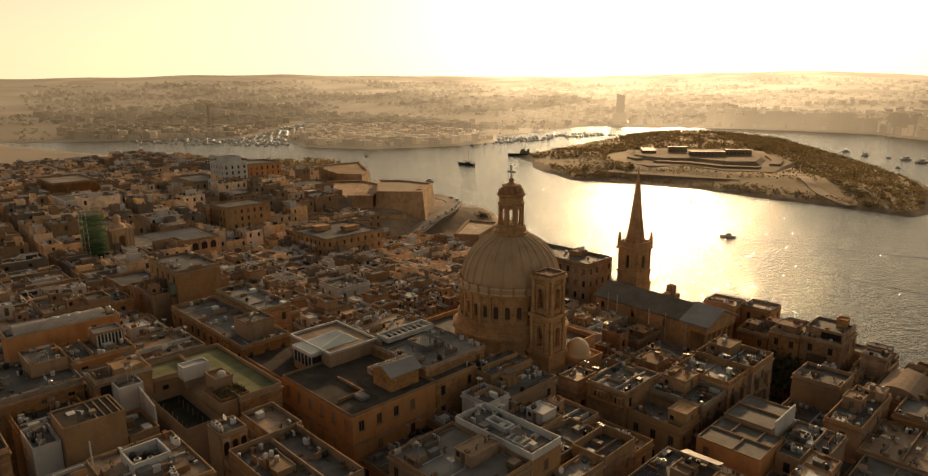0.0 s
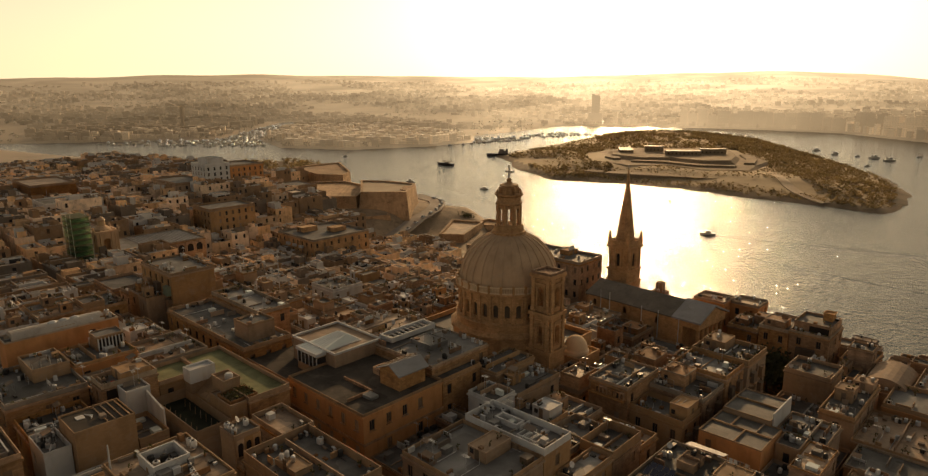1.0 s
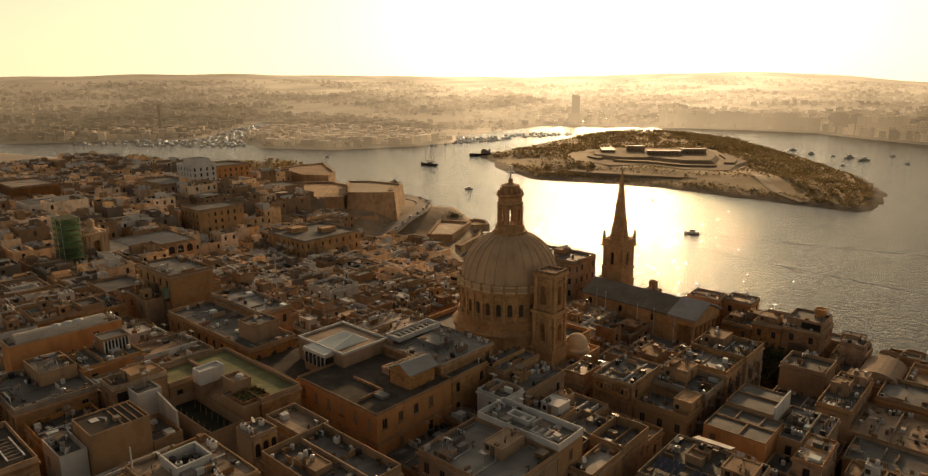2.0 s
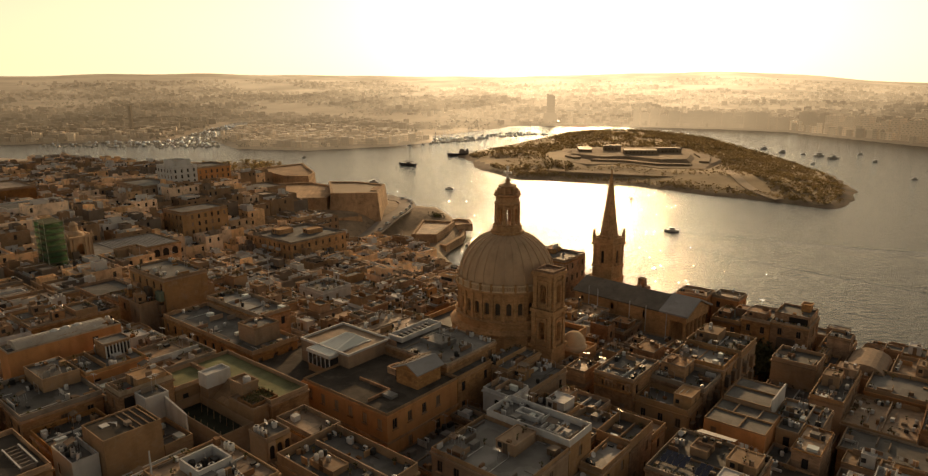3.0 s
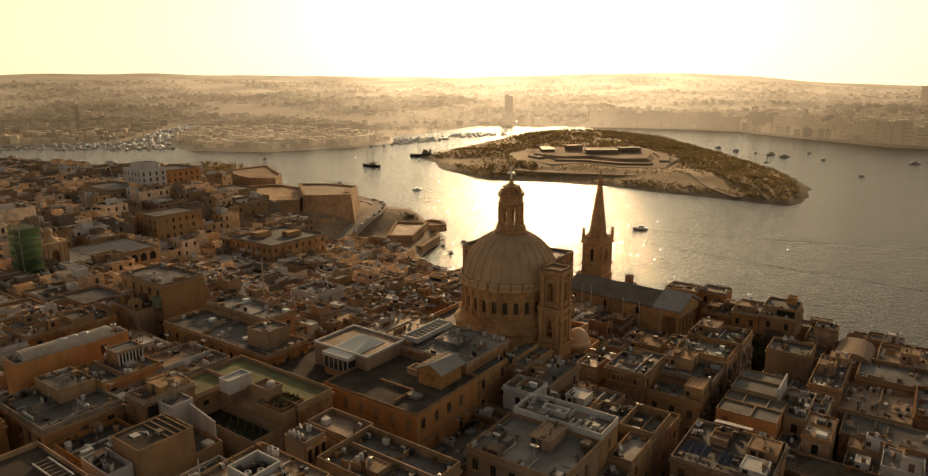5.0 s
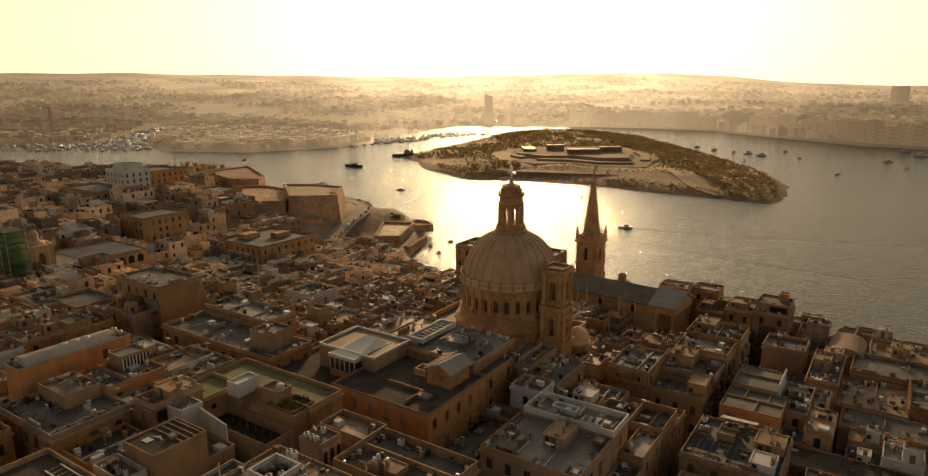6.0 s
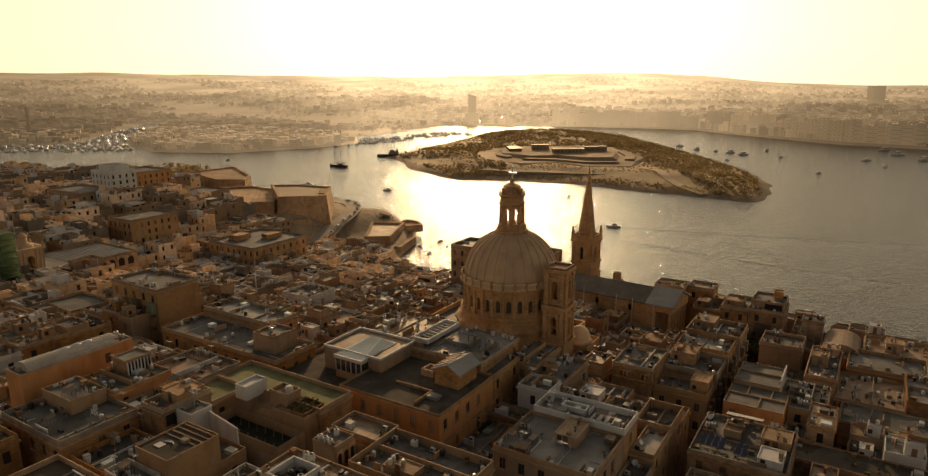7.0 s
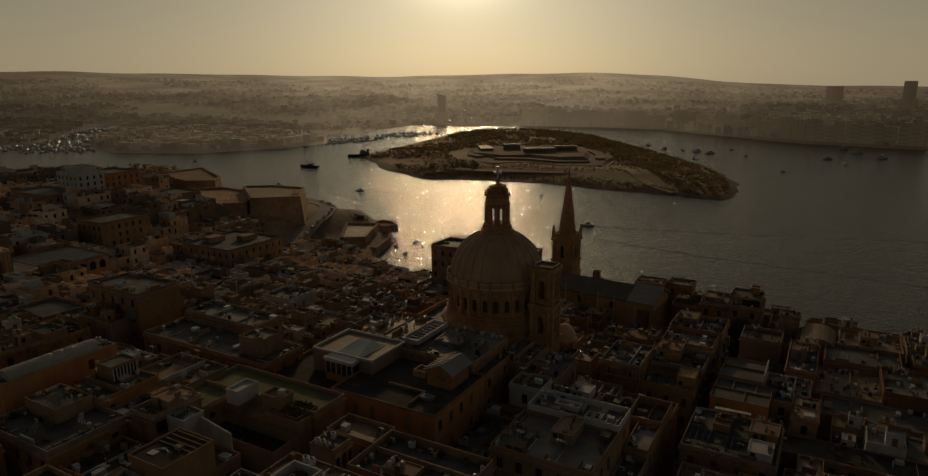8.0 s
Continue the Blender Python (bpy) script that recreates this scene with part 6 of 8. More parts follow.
    for z, h, w in ((38.4, 8.2, s), (47.5, 8.2, s - 0.2)):
        face = Geo().arch_wall(-w, w, 0, h, 0, 0.7, -0.85, 0.85, h * 0.62, sill=1.3).mesh("belfry_face", M_CHURCH)
        hood = Geo().arch_wall(-1.25, 1.25, 0.9, h * 0.62 + 1.5, -0.2, 0.0, -0.87, 0.87, h * 0.62, sill=1.2).box(-1.45, 1.45, -0.45, 0.0, h * 0.62 + 1.5, h * 0.62 + 1.85).mesh("arch_hood", M_CHURCH)
        around(tower, "arch_hood", hood, 4, w, z)
        around(tower, "belfry_face", face, 4, w, z)
        for x in (-w + 0.55, w - 0.55):
            q = Geo().box(x - 0.42, x + 0.42, -0.36, 0.02, 0, h).box(x - 0.55, x + 0.55, -0.5, 0.02, h - 1.1, h - 0.6).box(x - 0.55, x + 0.55, -0.5, 0.02, 0, 0.7).mesh("belfry_pilaster", M_CHURCH)
            around(tower, "belfry_pilaster", q, 4, w, z)
        part("tower_cornice", Geo().ring(-w - 0.5, w + 0.5, -w - 0.5, w + 0.5, z + h - 0.1, z + h + 0.75, 0.9), M_CHURCH, tower)
        part("bell_floor", Geo().box(-w + 0.4, w - 0.4, -w + 0.4, w - 0.4, z - 0.1, z + 0.3), M_STONE_OLD, tower)
    part("tower_roof", Geo().box(-2.7, 2.7, -2.7, 2.7, 55.3, 56.5).ring(-2.75, 2.75, -2.75, 2.75, 56.3, 57.0, 0.4), M_STONE_OLD, tower)
    tower.matrix_basis = pose(15.9, -4.9, 0)
    # little side dome and chapel roof
    part("chapel", Geo().box(14.7, 21.5, 0.5, 9.5, 18, 34.0).ring(14.6, 21.6, 0.4, 9.6, 34.0, 34.8, 0.3), M_CHURCH, root)
    part("small_dome", Geo().lathe([(3.2, 33.9), (3.2, 35.2), (2.9, 35.4)] + [(2.9 * math.cos(t), 35.4 + 3.4 * math.sin(t)) for t in np.linspace(0, 1.5, 10)], 32, 17.8, 4.6), M_PALE_STONE, root, "pale little side dome", True)


domed_church()


# ---- church with the pointed spire ----
def spire_church():
    root = thing("spire_church", on_grid(12, 53.5, 0, -5) @ pose(-12, -53.5, 0), "neoclassical limestone church with grey pitched roof and pointed spire", "church")
    g = Geo()
    walls(g, -7, 26.5, 47.2, 61.2, 14, 33.6, 7.0, 5.0, 0.3, 1.0)
    part("nave_wall", g, M_CHURCH, root)
    roof = Geo().add([(-7.5, 46.6, 33.9), (27.0, 46.6, 33.9), (27.0, 61.8, 33.9), (-7.5, 61.8, 33.9), (-7.5, 54.2, 37.2), (27.0, 54.2, 37.2), (-7.5, 46.6, 33.5), (27.0, 46.6, 33.5), (27.0, 61.8, 33.5), (-7.5, 61.8, 33.5)],
                     [(0, 1, 5, 4), (2, 3, 4, 5), (1, 2, 5), (3, 0, 4), (6, 9, 8, 7), (0, 6, 7, 1), (1, 7, 8, 2), (2, 8, 9, 3), (3, 9, 6, 0)])
    part("roof", roof, M_LEAD, root, "grey lead pitched roof")
    # portico
    part("portico_floor", Geo().box(26.6, 31.9, 46.5, 62, 14, 21.5), M_CHURCH, root)
    part("architrave", Geo().box(26.6, 31.6, 46.9, 61.5, 31.8, 33.7), M_CHURCH, root)
    ped = Geo().prism([(46.6, 33.7), (61.8, 33.7), (54.2, 37.1)], 27.5, 31.7)
    ped.v = [(z, x, y) for x, y, z in ped.v]
    part("pediment", ped, M_CHURCH, root)
    pr = Geo().add([(23.5, 46.0, 33.75), (32.4, 46.0, 33.75), (32.4, 54.2, 37.3), (23.5, 54.2, 37.3), (23.5, 62.4, 33.75), (32.4, 62.4, 33.75)], [(0, 1, 2, 3), (3, 2, 5, 4)])
    pr.v += [(x, y, z + 0.5) for x, y, z in pr.v]
    pr.add([], [])
    pr.f += [(6, 7, 8, 9), (9, 8, 11, 10), (0, 6, 7, 1), (1, 7, 8, 2), (2, 8, 11, 5), (4, 5, 11, 10)]
    pr.mats += [0] * 6
    part("portico_roof", pr, M_SHEET, root, "paler sheet roofing over the portico end")
    col = Geo().lathe([(0.7, 21.5), (0.7, 22.0), (0.58, 22.1), (0.5, 31.0), (0.7, 31.4), (0.75, 31.9)], 14).mesh("column", M_CHURCH)
    for k in range(6):
        c = part("column", col, None, root)
        c.matrix_basis = pose(30.8, 47.9 + 2.56 * k, 0)
    # bell tower and spire
    h = 3.6
    tower = part("spire_tower", Geo().box(-h - 0.35, h + 0.35, -h - 0.35, h + 0.35, 13, 34.0), M_CHURCH, root)
    part("string_course", Geo().ring(-h - 0.6, h + 0.6, -h - 0.6, h + 0.6, 34, 34.7, 0.6), M_CHURCH, tower)
    part("lower_stage", Geo().box(-h - 0.1, h + 0.1, -h - 0.1, h + 0.1, 34.0, 38.2), M_CHURCH, tower)
    part("string_course", Geo().ring(-h - 0.5, h + 0.5, -h - 0.5, h + 0.5, 38.2, 38.9, 0.6), M_CHURCH, tower)
    face = Geo().arch_wall(-h, h, 0, 7.6, 0, 0.5, -0.62, 0.62, 5.2, sill=1.4).mesh("belfry_face", M_CHURCH)
    around(tower, "belfry_face", face, 4, h, 38.3)
    lou = arched_pane(1.24, 4.4, 0.3).mesh("louvre", M_DARK)
    around(tower, "louvre", lou, 4, h, 39.7)
    for x in (-h + 0.4, -1.25, 1.25, h - 0.4):
        around(tower, "pilaster", Geo().box(x - 0.3, x + 0.3, -0.22, 0.02, 0, 7.4).mesh("pilaster", M_CHURCH), 4, h, 38.7)
    part("tower_cornice", Geo().ring(-h - 0.75, h + 0.75, -h - 0.75, h + 0.75, 45.9, 46.6, 1.0), M_CHURCH, tower)
    part("tower_parapet", Geo().ring(-h - 0.4, h + 0.4, -h - 0.4, h + 0.4, 46.6, 48.4, 0.5), M_CHURCH, tower)
    part("tower_deck", Geo().box(-h, h, -h, h, 46.0, 47.4), M_STONE_OLD, tower)
    pin = Geo().lathe([(0.62, 0), (0.62, 0.9), (0.75, 1.0), (0.5, 1.3), (0.35, 2.2), (0.42, 2.5), (0.1, 3.2)], 8).mesh("pinnacle", M_CHURCH)
    for x in (-h, h):
        for y in (-h, h):
            p = part("pinnacle", pin, None, tower)
            p.matrix_basis = pose(x, y, 48.2)
    part("spire_foot", Geo().lathe([(3.3, 47.3), (3.3, 48.8), (3.0, 49.2)], 8, turn=radians(22.5)), M_CHURCH, tower)
    part("spire", Geo().lathe([(2.95, 49.2), (0.85, 65.5), (0.2, 71), (0.05, 71.6)], 8, turn=radians(22.5)), M_CHURCH, tower)
    part("vane", Geo().bar((0, 0, 70.8), (0, 0, 73.2), 0.06).box(-0.35, 0.35, -0.03, 0.03, 72.2, 72.4), M_STEEL, tower, "metal vane rod")
    tower.matrix_basis = pose(-6.75, 65.8, 0)


spire_church()


# ---- belfry cupola and scaffold by the main street ----
def small_belfry():
    root = thing("small_belfry", on_grid(-176, -37.5, 20), "small pink limestone belfry with a stepped cupola", "belfry")
    part("belfry_base", Geo().box(-5.2, 5.2, -5.2, 5.2, -8, 15.2), M_DOME, root)
    face = Geo().arch_wall(-4.3, 4.3, 0, 8.2, 0, 0.7, -1.3, 1.3, 4.6, sill=1.0).mesh("belfry_face", M_DOME)
    around(root, "belfry_face", face, 4, 4.3, 15.2)
    for x in (-3.4, -2.1, 2.1, 3.4):
        around(root, "pilaster", Geo().box(x - 0.4, x + 0.4, -0.35, 0.0, 0, 8.0).mesh("pilaster", M_DOME), 4, 4.3, 15.2)
    part("belfry_cornice", Geo().ring(-5.0, 5.0, -5.0, 5.0, 23.2, 24.0, 1.0), M_DOME, root)
    part("belfry_floor", Geo().box(-4, 4, -4, 4, 22.8, 23.6), M_DOME, root)
    for x in (-4.4, 4.4):
        for y in (-4.4, 4.4):
            part("urn", Geo().lathe([(0.5, 24.0), (0.6, 24.6), (0.3, 25.2), (0.1, 25.8)], 8, x, y), M_DOME, root)
    part("cupola", Geo().lathe([(3.4, 23.6), (3.2, 24.4), (2.2, 25.0), (1.5, 25.6), (1.4, 27.6), (1.7, 27.8), (1.0, 28.5), (0.25, 29.2)], 12), M_DOME, root)

small_belfry()
sc = thing("scaffold", on_grid(-168, -48.5, 23), "facade scaffold wrapped in green safety net", "scaffold")
for k in range(14):
    part("net", Geo().box(-5, 5, -3, 3, k * 2.1 + 0.1, k * 2.1 + 1.9).box(-4.9, 4.9, -2.9, 2.9, k * 2.1 + 0.2, k * 2.1 + 1.8), M_SCAFF, sc, "green mesh net")
    part("deck", Geo().box(-5.3, 5.3, -3.3, 3.3, k * 2.1 + 1.7, k * 2.1 + 1.85), M_BARK, sc)
for x in (-5.2, 0, 5.2):
    for y in (-3.2, 3.2):
        part("standard", Geo().bar((x, y, 0), (x, y, 30.5), 0.08), M_STEEL, sc)


# ---- bastions and quay ----
def prism_thing(name, poly, z0, z1, mat, label, batter=0.94, category="bastion"):
    cx, cy = sum(p[0] for p in poly) / len(poly), sum(p[1] for p in poly) / len(poly)
    low = [((p[0] - cx) / batter + cx, (p[1] - cy) / batter + cy) for p in poly]
    root = thing(name, on_grid(cx, cy, z0), label, category)
    local = [(p[0] - cx, p[1] - cy) for p in low]
    part("rampart", Geo().prism(local, 0, z1 - z0, batter), mat, root)
    n = len(poly)
    for k in range(n):
        p, q = Vector((poly[k][0] - cx, poly[k][1] - cy)), Vector((poly[(k + 1) % n][0] - cx, poly[(k + 1) % n][1] - cy))
        d = (q - p).normalized()
        i = Vector((-d.y, d.x)) * 1.6
        pr = Geo().prism([tuple(p), tuple(q), tuple(q + i), tuple(p + i)], z1 - z0 + 0.005 * k, z1 - z0 + 1.3 + 0.01 * k)
        part("parapet", pr, mat, root)
    part("cordon", Geo().prism([(p[0] * 1.012, p[1] * 1.012) for p in [(a - cx, b - cy) for a, b in poly]], z1 - z0 - 1.6, z1 - z0 - 1.1), mat, root)
    return root


def bastion_top(root, poly, z0, z1):
    """Earth platform, inner wall and gun steps on a rampart."""
    cx, cy = sum(p[0] for p in poly) / len(poly), sum(p[1] for p in poly) / len(poly)
    part("platform", Geo().prism([((p[0] - cx) * 0.9, (p[1] - cy) * 0.9) for p in poly], z1 - z0 - 0.2, z1 - z0 + 0.25), M_TRACK, root, "dusty platform of beaten earth")
    for k in range(3):
        t = 0.3 + 0.2 * k
        p = Vector((poly[1][0] - cx, poly[1][1] - cy)).lerp(Vector((poly[2][0] - cx, poly[2][1] - cy)), t) * 0.8
        part("gun_step", Geo().lathe([(3.0, z1 - z0 + 0.2), (3.0, z1 - z0 + 0.9), (2.4, z1 - z0 + 1.0)], 14, p.x, p.y), M_BASTION, root)


SALIENT = [(-236, 136), (-214, 156), (-237, 185), (-262, 182), (-279, 170)]
bastion_top(prism_thing("bastion", SALIENT, 3, 30.2, M_BASTION, "tall battered limestone bastion above the shore road", 0.84), SALIENT, 3, 30.2)
prism_thing("bastion", [(-262, 112), (-238, 134), (-262, 168), (-300, 172), (-318, 150)], 3, 27.5, M_BASTION, "lower curtain rampart beside the bastion", 0.93)
prism_thing("bastion", [(-250, 116), (-222, 126), (-214, 142), (-226, 150), (-252, 140)], 4, 17, M_BASTION, "low outwork at the foot of the bastion", 0.93)
prism_thing("bastion", [(-432, 210), (-370, 196), (-352, 208), (-366, 226), (-430, 262)], 2, 24, M_BASTION, "far rampart with trees on its top")
QUAY = [(-180, 151), (-167, 160), (-184, 197), (-205, 188)]
qf = prism_thing("quay_fort", QUAY, 0.5, 8.6, M_BASTION, "walled waterside store with a flat roof court", 0.99, "fort")
qx, qy = sum(p[0] for p in QUAY) / 4, sum(p[1] for p in QUAY) / 4
along = Vector((QUAY[2][0] - QUAY[1][0], QUAY[2][1] - QUAY[1][1])).normalized()
for k in range(8):
    p = Vector(QUAY[1]) + along * (3.0 + 4.2 * k)
    m = pose(p.x - qx, p.y - qy, 1.6, 0, 0, math.degrees(math.atan2(along.y, along.x)))
    part("arch_recess", Geo().turned(Geo().arch_wall(-1.5, 1.5, 0, 4.4, -0.35, 0.0, -0.9, 0.9, 2.4), m), M_BASTION, qf)
    # dark slab paints the shade of an arched opening
    part("arched_door", Geo().turned(Geo().box(-0.85, 0.85, -0.25, -0.16, 0, 2.9), m), M_DARK, qf)
part("roof_court", Geo().prism([((p[0] - qx) * 0.86, (p[1] - qy) * 0.86) for p in QUAY], 8.0, 8.2), M_ROOF_TAN, qf)
prism_thing("quay_fort", [(-206, 190), (-171, 158), (-158, 158), (-166, 184), (-181, 205), (-199, 216)], -0.5, 3.4, M_BASTION, "low sea wall terrace round the store", 0.985, "fort")
prism_thing("quay_fort", [(-196, 206), (-184, 196), (-176, 206), (-186, 215), (-196, 215)], 3, 6.4, M_BASTION, "small ruined battery at the water", 0.95, "fort")


# ---- shore road with parked cars ----
def ribbon(points, width, lift, mat, name, label, category, kind):
    g = Geo()
    left, right = [], []
    for i, (x, y) in enumerate(points):
        x0, y0 = points[max(i - 1, 0)]
        x1, y1 = points[min(i + 1, len(points) - 1)]
        d = Vector((x1 - x0, y1 - y0)).normalized()
        for side, out in ((1, left), (-1, right)):
            px, py = x - d.y * side * width / 2, y + d.x * side * width / 2
            out.append((px, py))
    zs = ground_height(np.array([p[0] for p in left + right]), np.array([p[1] for p in left + right]))
    n = len(points)
    zz = [max(zs[i], zs[n + i]) + lift for i in range(n)]
    vs = [(*p, zz[i]) for i, p in enumerate(left)] + [(*p, zz[i]) for i, p in enumerate(right)]
    vs += [(x, y, z - 0.9) for x, y, z in vs]
    f = []
    for i in range(n - 1):
        f += [(i, n + i, n + i + 1, i + 1), (i, i + 1, 2 * n + i + 1, 2 * n + i), (n + i, 3 * n + i, 3 * n + i + 1, n + i + 1)]
    g.add(vs, f)
    tagged(new(name, g.mesh(name, mat)), label, category, kind=kind)
    return vs[:2 * n]


def town_xy(a, b):
    return math.cos(TH) * a + math.sin(TH) * b, -math.sin(TH) * a + math.cos(TH) * b


def smooth_line(pts, n):
    """Points along a soft curve through pts."""
    out = []
    for i in range(len(pts) - 1):
        p0, p1, p2, p3 = (Vector(pts[max(0, min(len(pts) - 1, i + d))]) for d in (-1, 0, 1, 2))
        for k in range(n):
            t = k / n
            out.append(tuple(0.5 * ((2 * p1) + (p2 - p0) * t + (2 * p0 - 5 * p1 + 4 * p2 - p3) * t * t + (3 * p1 - p0 - 3 * p2 + p3) * t ** 3)))
    return out + [tuple(pts[-1])]


M_ASPHALT = material("pale_worn_asphalt", (0.32, 0.27, 0.22), 0.8, 0.2, 0.2, 4, 0.1)
road_pts = smooth_line([town_xy(a, b) for a, b in ((-178, 108), (-192, 122), (-206, 152), (-218, 182), (-236, 204), (-262, 208))], 6)
road_verts = ribbon(road_pts, 11, 0.5, M_ASPHALT, "road", "pale shore road curving below the bastion", "road", "structure")


M_WET = material("polished_street_asphalt", (0.09, 0.08, 0.07), 0.16, 0.2, 0.05, 1, 0.0, spec=1.0)
ribbon(smooth_line([(132, 1450), (146, 1520), (160, 1600), (172, 1670)], 4), 9, 2.5, M_WET, "road", "straight polished street running up from the far quay", "road", "structure")
ribbon(smooth_line([(90, 1460), (96, 1520), (103, 1590)], 4), 7, 2.5, M_WET, "road", "short polished street on the far quay", "road", "structure")


def car_meshes():
    body = Geo().box(-2.1, 2.1, -0.85, 0.85, 0.35, 0.95, 0.08).mesh("body", M_WHITE)
    cabin = Geo().box(-1.2, 1.3, -0.75, 0.75, 0.95, 1.5, 0.25).mesh("cabin", M_GLASS)
    wheel = Geo().lathe([(0.32, -0.1), (0.32, 0.1)], 10)
    wheel.v = [(x, z, y) for x, y, z in wheel.v]
    return body, cabin, wheel.mesh("wheel", M_BLACK)


CAR = car_meshes()
for i in range(4, len(road_pts) - 3, 2):
    x, y = road_pts[i]
    d = Vector(road_pts[i + 1]) - Vector(road_pts[i])
    nrm = Vector((-d.y, d.x)).normalized() * -3.2
    n = len(road_pts)
    z = road_verts[i][2]
    car = thing("car", pose(x + nrm.x, y + nrm.y, z, 0, 0, math.degrees(math.atan2(d.y, d.x))), "pale parked car at the kerb of the shore road", "car", "parked cars")
    part("body", CAR[0], None, car)
    part("cabin", CAR[1], None, car)
    for wx in (-1.3, 1.3):
        for wy in (-0.8, 0.8):
            w = part("wheel", CAR[2], None, car)
            w.matrix_basis = pose(wx, wy, 0.32)

# ---- fortified island ----
def fort_piece(name, poly, z0, z1, mat, label, batter=0.86):
    cx, cy = sum(p[0] for p in poly) / len(poly), sum(p[1] for p in poly) / len(poly)
    low = [((p[0] - cx) / batter, (p[1] - cy) / batter) for p in poly]
    root = thing(name, pose(cx, cy, z0), label, "fort")
    part("rampart", Geo().prism(low, 0, z1 - z0, batter), mat, root)
    return root


M_FORT = material("pale_fort_masonry", (0.27, 0.2, 0.125), 0.93, 0.2, 0.08, 1.5, 0.3, dirt=(0.2, 0.15, 0.1), streak=0.5)
fort_piece("fort_rampart", [(40, 640), (78, 590), (120, 600), (150, 560), (196, 556), (214, 600), (236, 640), (240, 730), (200, 770), (80, 770), (46, 720)], 2, 10, M_FORT, "outer sloping rampart of the island fort")
fort_piece("fort_rampart", [(66, 670), (96, 636), (130, 640), (160, 610), (190, 612), (206, 660), (214, 720), (180, 752), (90, 752), (68, 716)], 6, 14, M_FORT, "inner bastioned rampart of the island fort")
# stepped curtain walls and traverses on the harbour side
for poly, zt, lab in (([(30, 566), (60, 548), (150, 520), (190, 512), (214, 540), (206, 548), (150, 534), (64, 566), (40, 580)], 6.5, "low outer glacis wall of the fort"),
                      ([(84, 622), (120, 612), (150, 582), (186, 578), (190, 584), (156, 592), (126, 622), (90, 632)], 12.0, "long pale curtain wall above the ditch"),
                      ([(56, 660), (66, 640), (74, 644), (66, 690), (58, 690)], 12.5, "sloping flank wall of the fort"),
                      ([(204, 610), (214, 606), (228, 650), (230, 700), (220, 700), (216, 652)], 12.0, "flank wall beside the island track")):
    fort_piece("fort_wall", poly, 1.5, zt, M_FORT, lab, 0.95)
FORT_WIN = Geo().box(-0.6, 0.6, -0.05, 0.05, 0, 1.8).mesh("window", M_DARK)
for x0, x1, y0, y1, zt, lab in ((108, 130, 706, 716, 20.0, "short fort barracks with pale roof"), (170, 200, 680, 690, 19.5, "fort barracks range with bright roof"), (128, 168, 662, 676, 18.5, "long arcaded casemate inside the fort"), (76, 92, 690, 730, 16.5, "gatehouse range of the fort")):
    root = thing("barracks", pose((x0 + x1) / 2, (y0 + y1) / 2, 13), lab, "barracks")
    w, d = (x1 - x0) / 2, (y1 - y0) / 2
    part("wall", Geo().box(-w, w, -d, d, -2, zt - 13), M_FORT, root)
    part("roof", Geo().box(-w - 0.4, w + 0.4, -d - 0.4, d + 0.4, zt - 13, zt - 12.4), M_ROOF_PALE, root)
    for k in range(int(2 * w / 4.5)):
        win = part("window", FORT_WIN, None, root)
        win.matrix_basis = pose(-w + 2.4 + 4.5 * k, -d - 0.02, 2.2)
ribbon(smooth_line([(246, 760), (239, 684), (223, 600), (215, 538), (211, 490), (212, 446), (222, 412)], 8), 9, 0.3, M_TRACK, "path", "pale dusty track down the island shore", "path", "structure")


# ---- scrub and trees ----

def clump(g, x, y, z, s, r):
    """A ragged bush: loose sprays of leaves at all angles, denser inside."""
    for _ in range(11):
        c = Vector((x + r.gauss(0, 0.45) * s, y + r.gauss(0, 0.45) * s, z + s * (0.1 + 0.95 * r.random())))
        u = Vector((r.gauss(0, 1), r.gauss(0, 1), r.gauss(0, 0.8))).normalized() * s * r.uniform(0.22, 0.5)
        v = u.orthogonal().normalized()
        v = (v * math.cos(k := r.uniform(0, 6.28)) + u.normalized().cross(v) * math.sin(k)) * s * r.uniform(0.2, 0.42)
        g.add([c - u * 0.8 - v * 0.4, c + u * 0.3 - v, c + u + v * 0.3, c - u * 0.2 + v], [(0, 1, 2, 3)])


def scrub(name, count, seed, region, test, sizes, label, mat=M_BUSH):
    r = random.Random(seed)
    g = Geo()
    xs = np.array([r.uniform(region[0], region[1]) for _ in range(count * 5)])
    ys = np.array([r.uniform(region[2], region[3]) for _ in range(count * 5)])
    keep = np.flatnonzero(test(xs, ys))[:count]
    zs = ground_height(xs[keep], ys[keep])
    for x, y, z in zip(xs[keep], ys[keep], zs):
        if z > 0.6:
            clump(g, x, y, z, r.uniform(*sizes), r)
    tagged(new(name, g.mesh(name, mat)), label, "scrub", kind="stuff")


FORT_OUT = [(30, 640), (70, 578), (120, 590), (150, 550), (200, 546), (222, 600), (246, 640), (250, 735), (200, 780), (70, 780), (36, 720)]
scrub("island_scrub", 5200, 11, (228, 350, 385, 1230), lambda x, y: (edge_distance(x, y, ISLAND) > 8) & (x > 230 + 8 * wobble(x, y, 23)), (0.9, 2.4), "dense low olive scrub covering the island point")
scrub("island_scrub", 2600, 14, (-80, 350, 500, 1230), lambda x, y: (edge_distance(x, y, ISLAND) > 12) & (edge_distance(x, y, FORT_OUT) < 0) & ((y > 790) | (wobble(x, y, 30) > 0.3)), (0.8, 2.0), "patches of dry scrub round the fort")
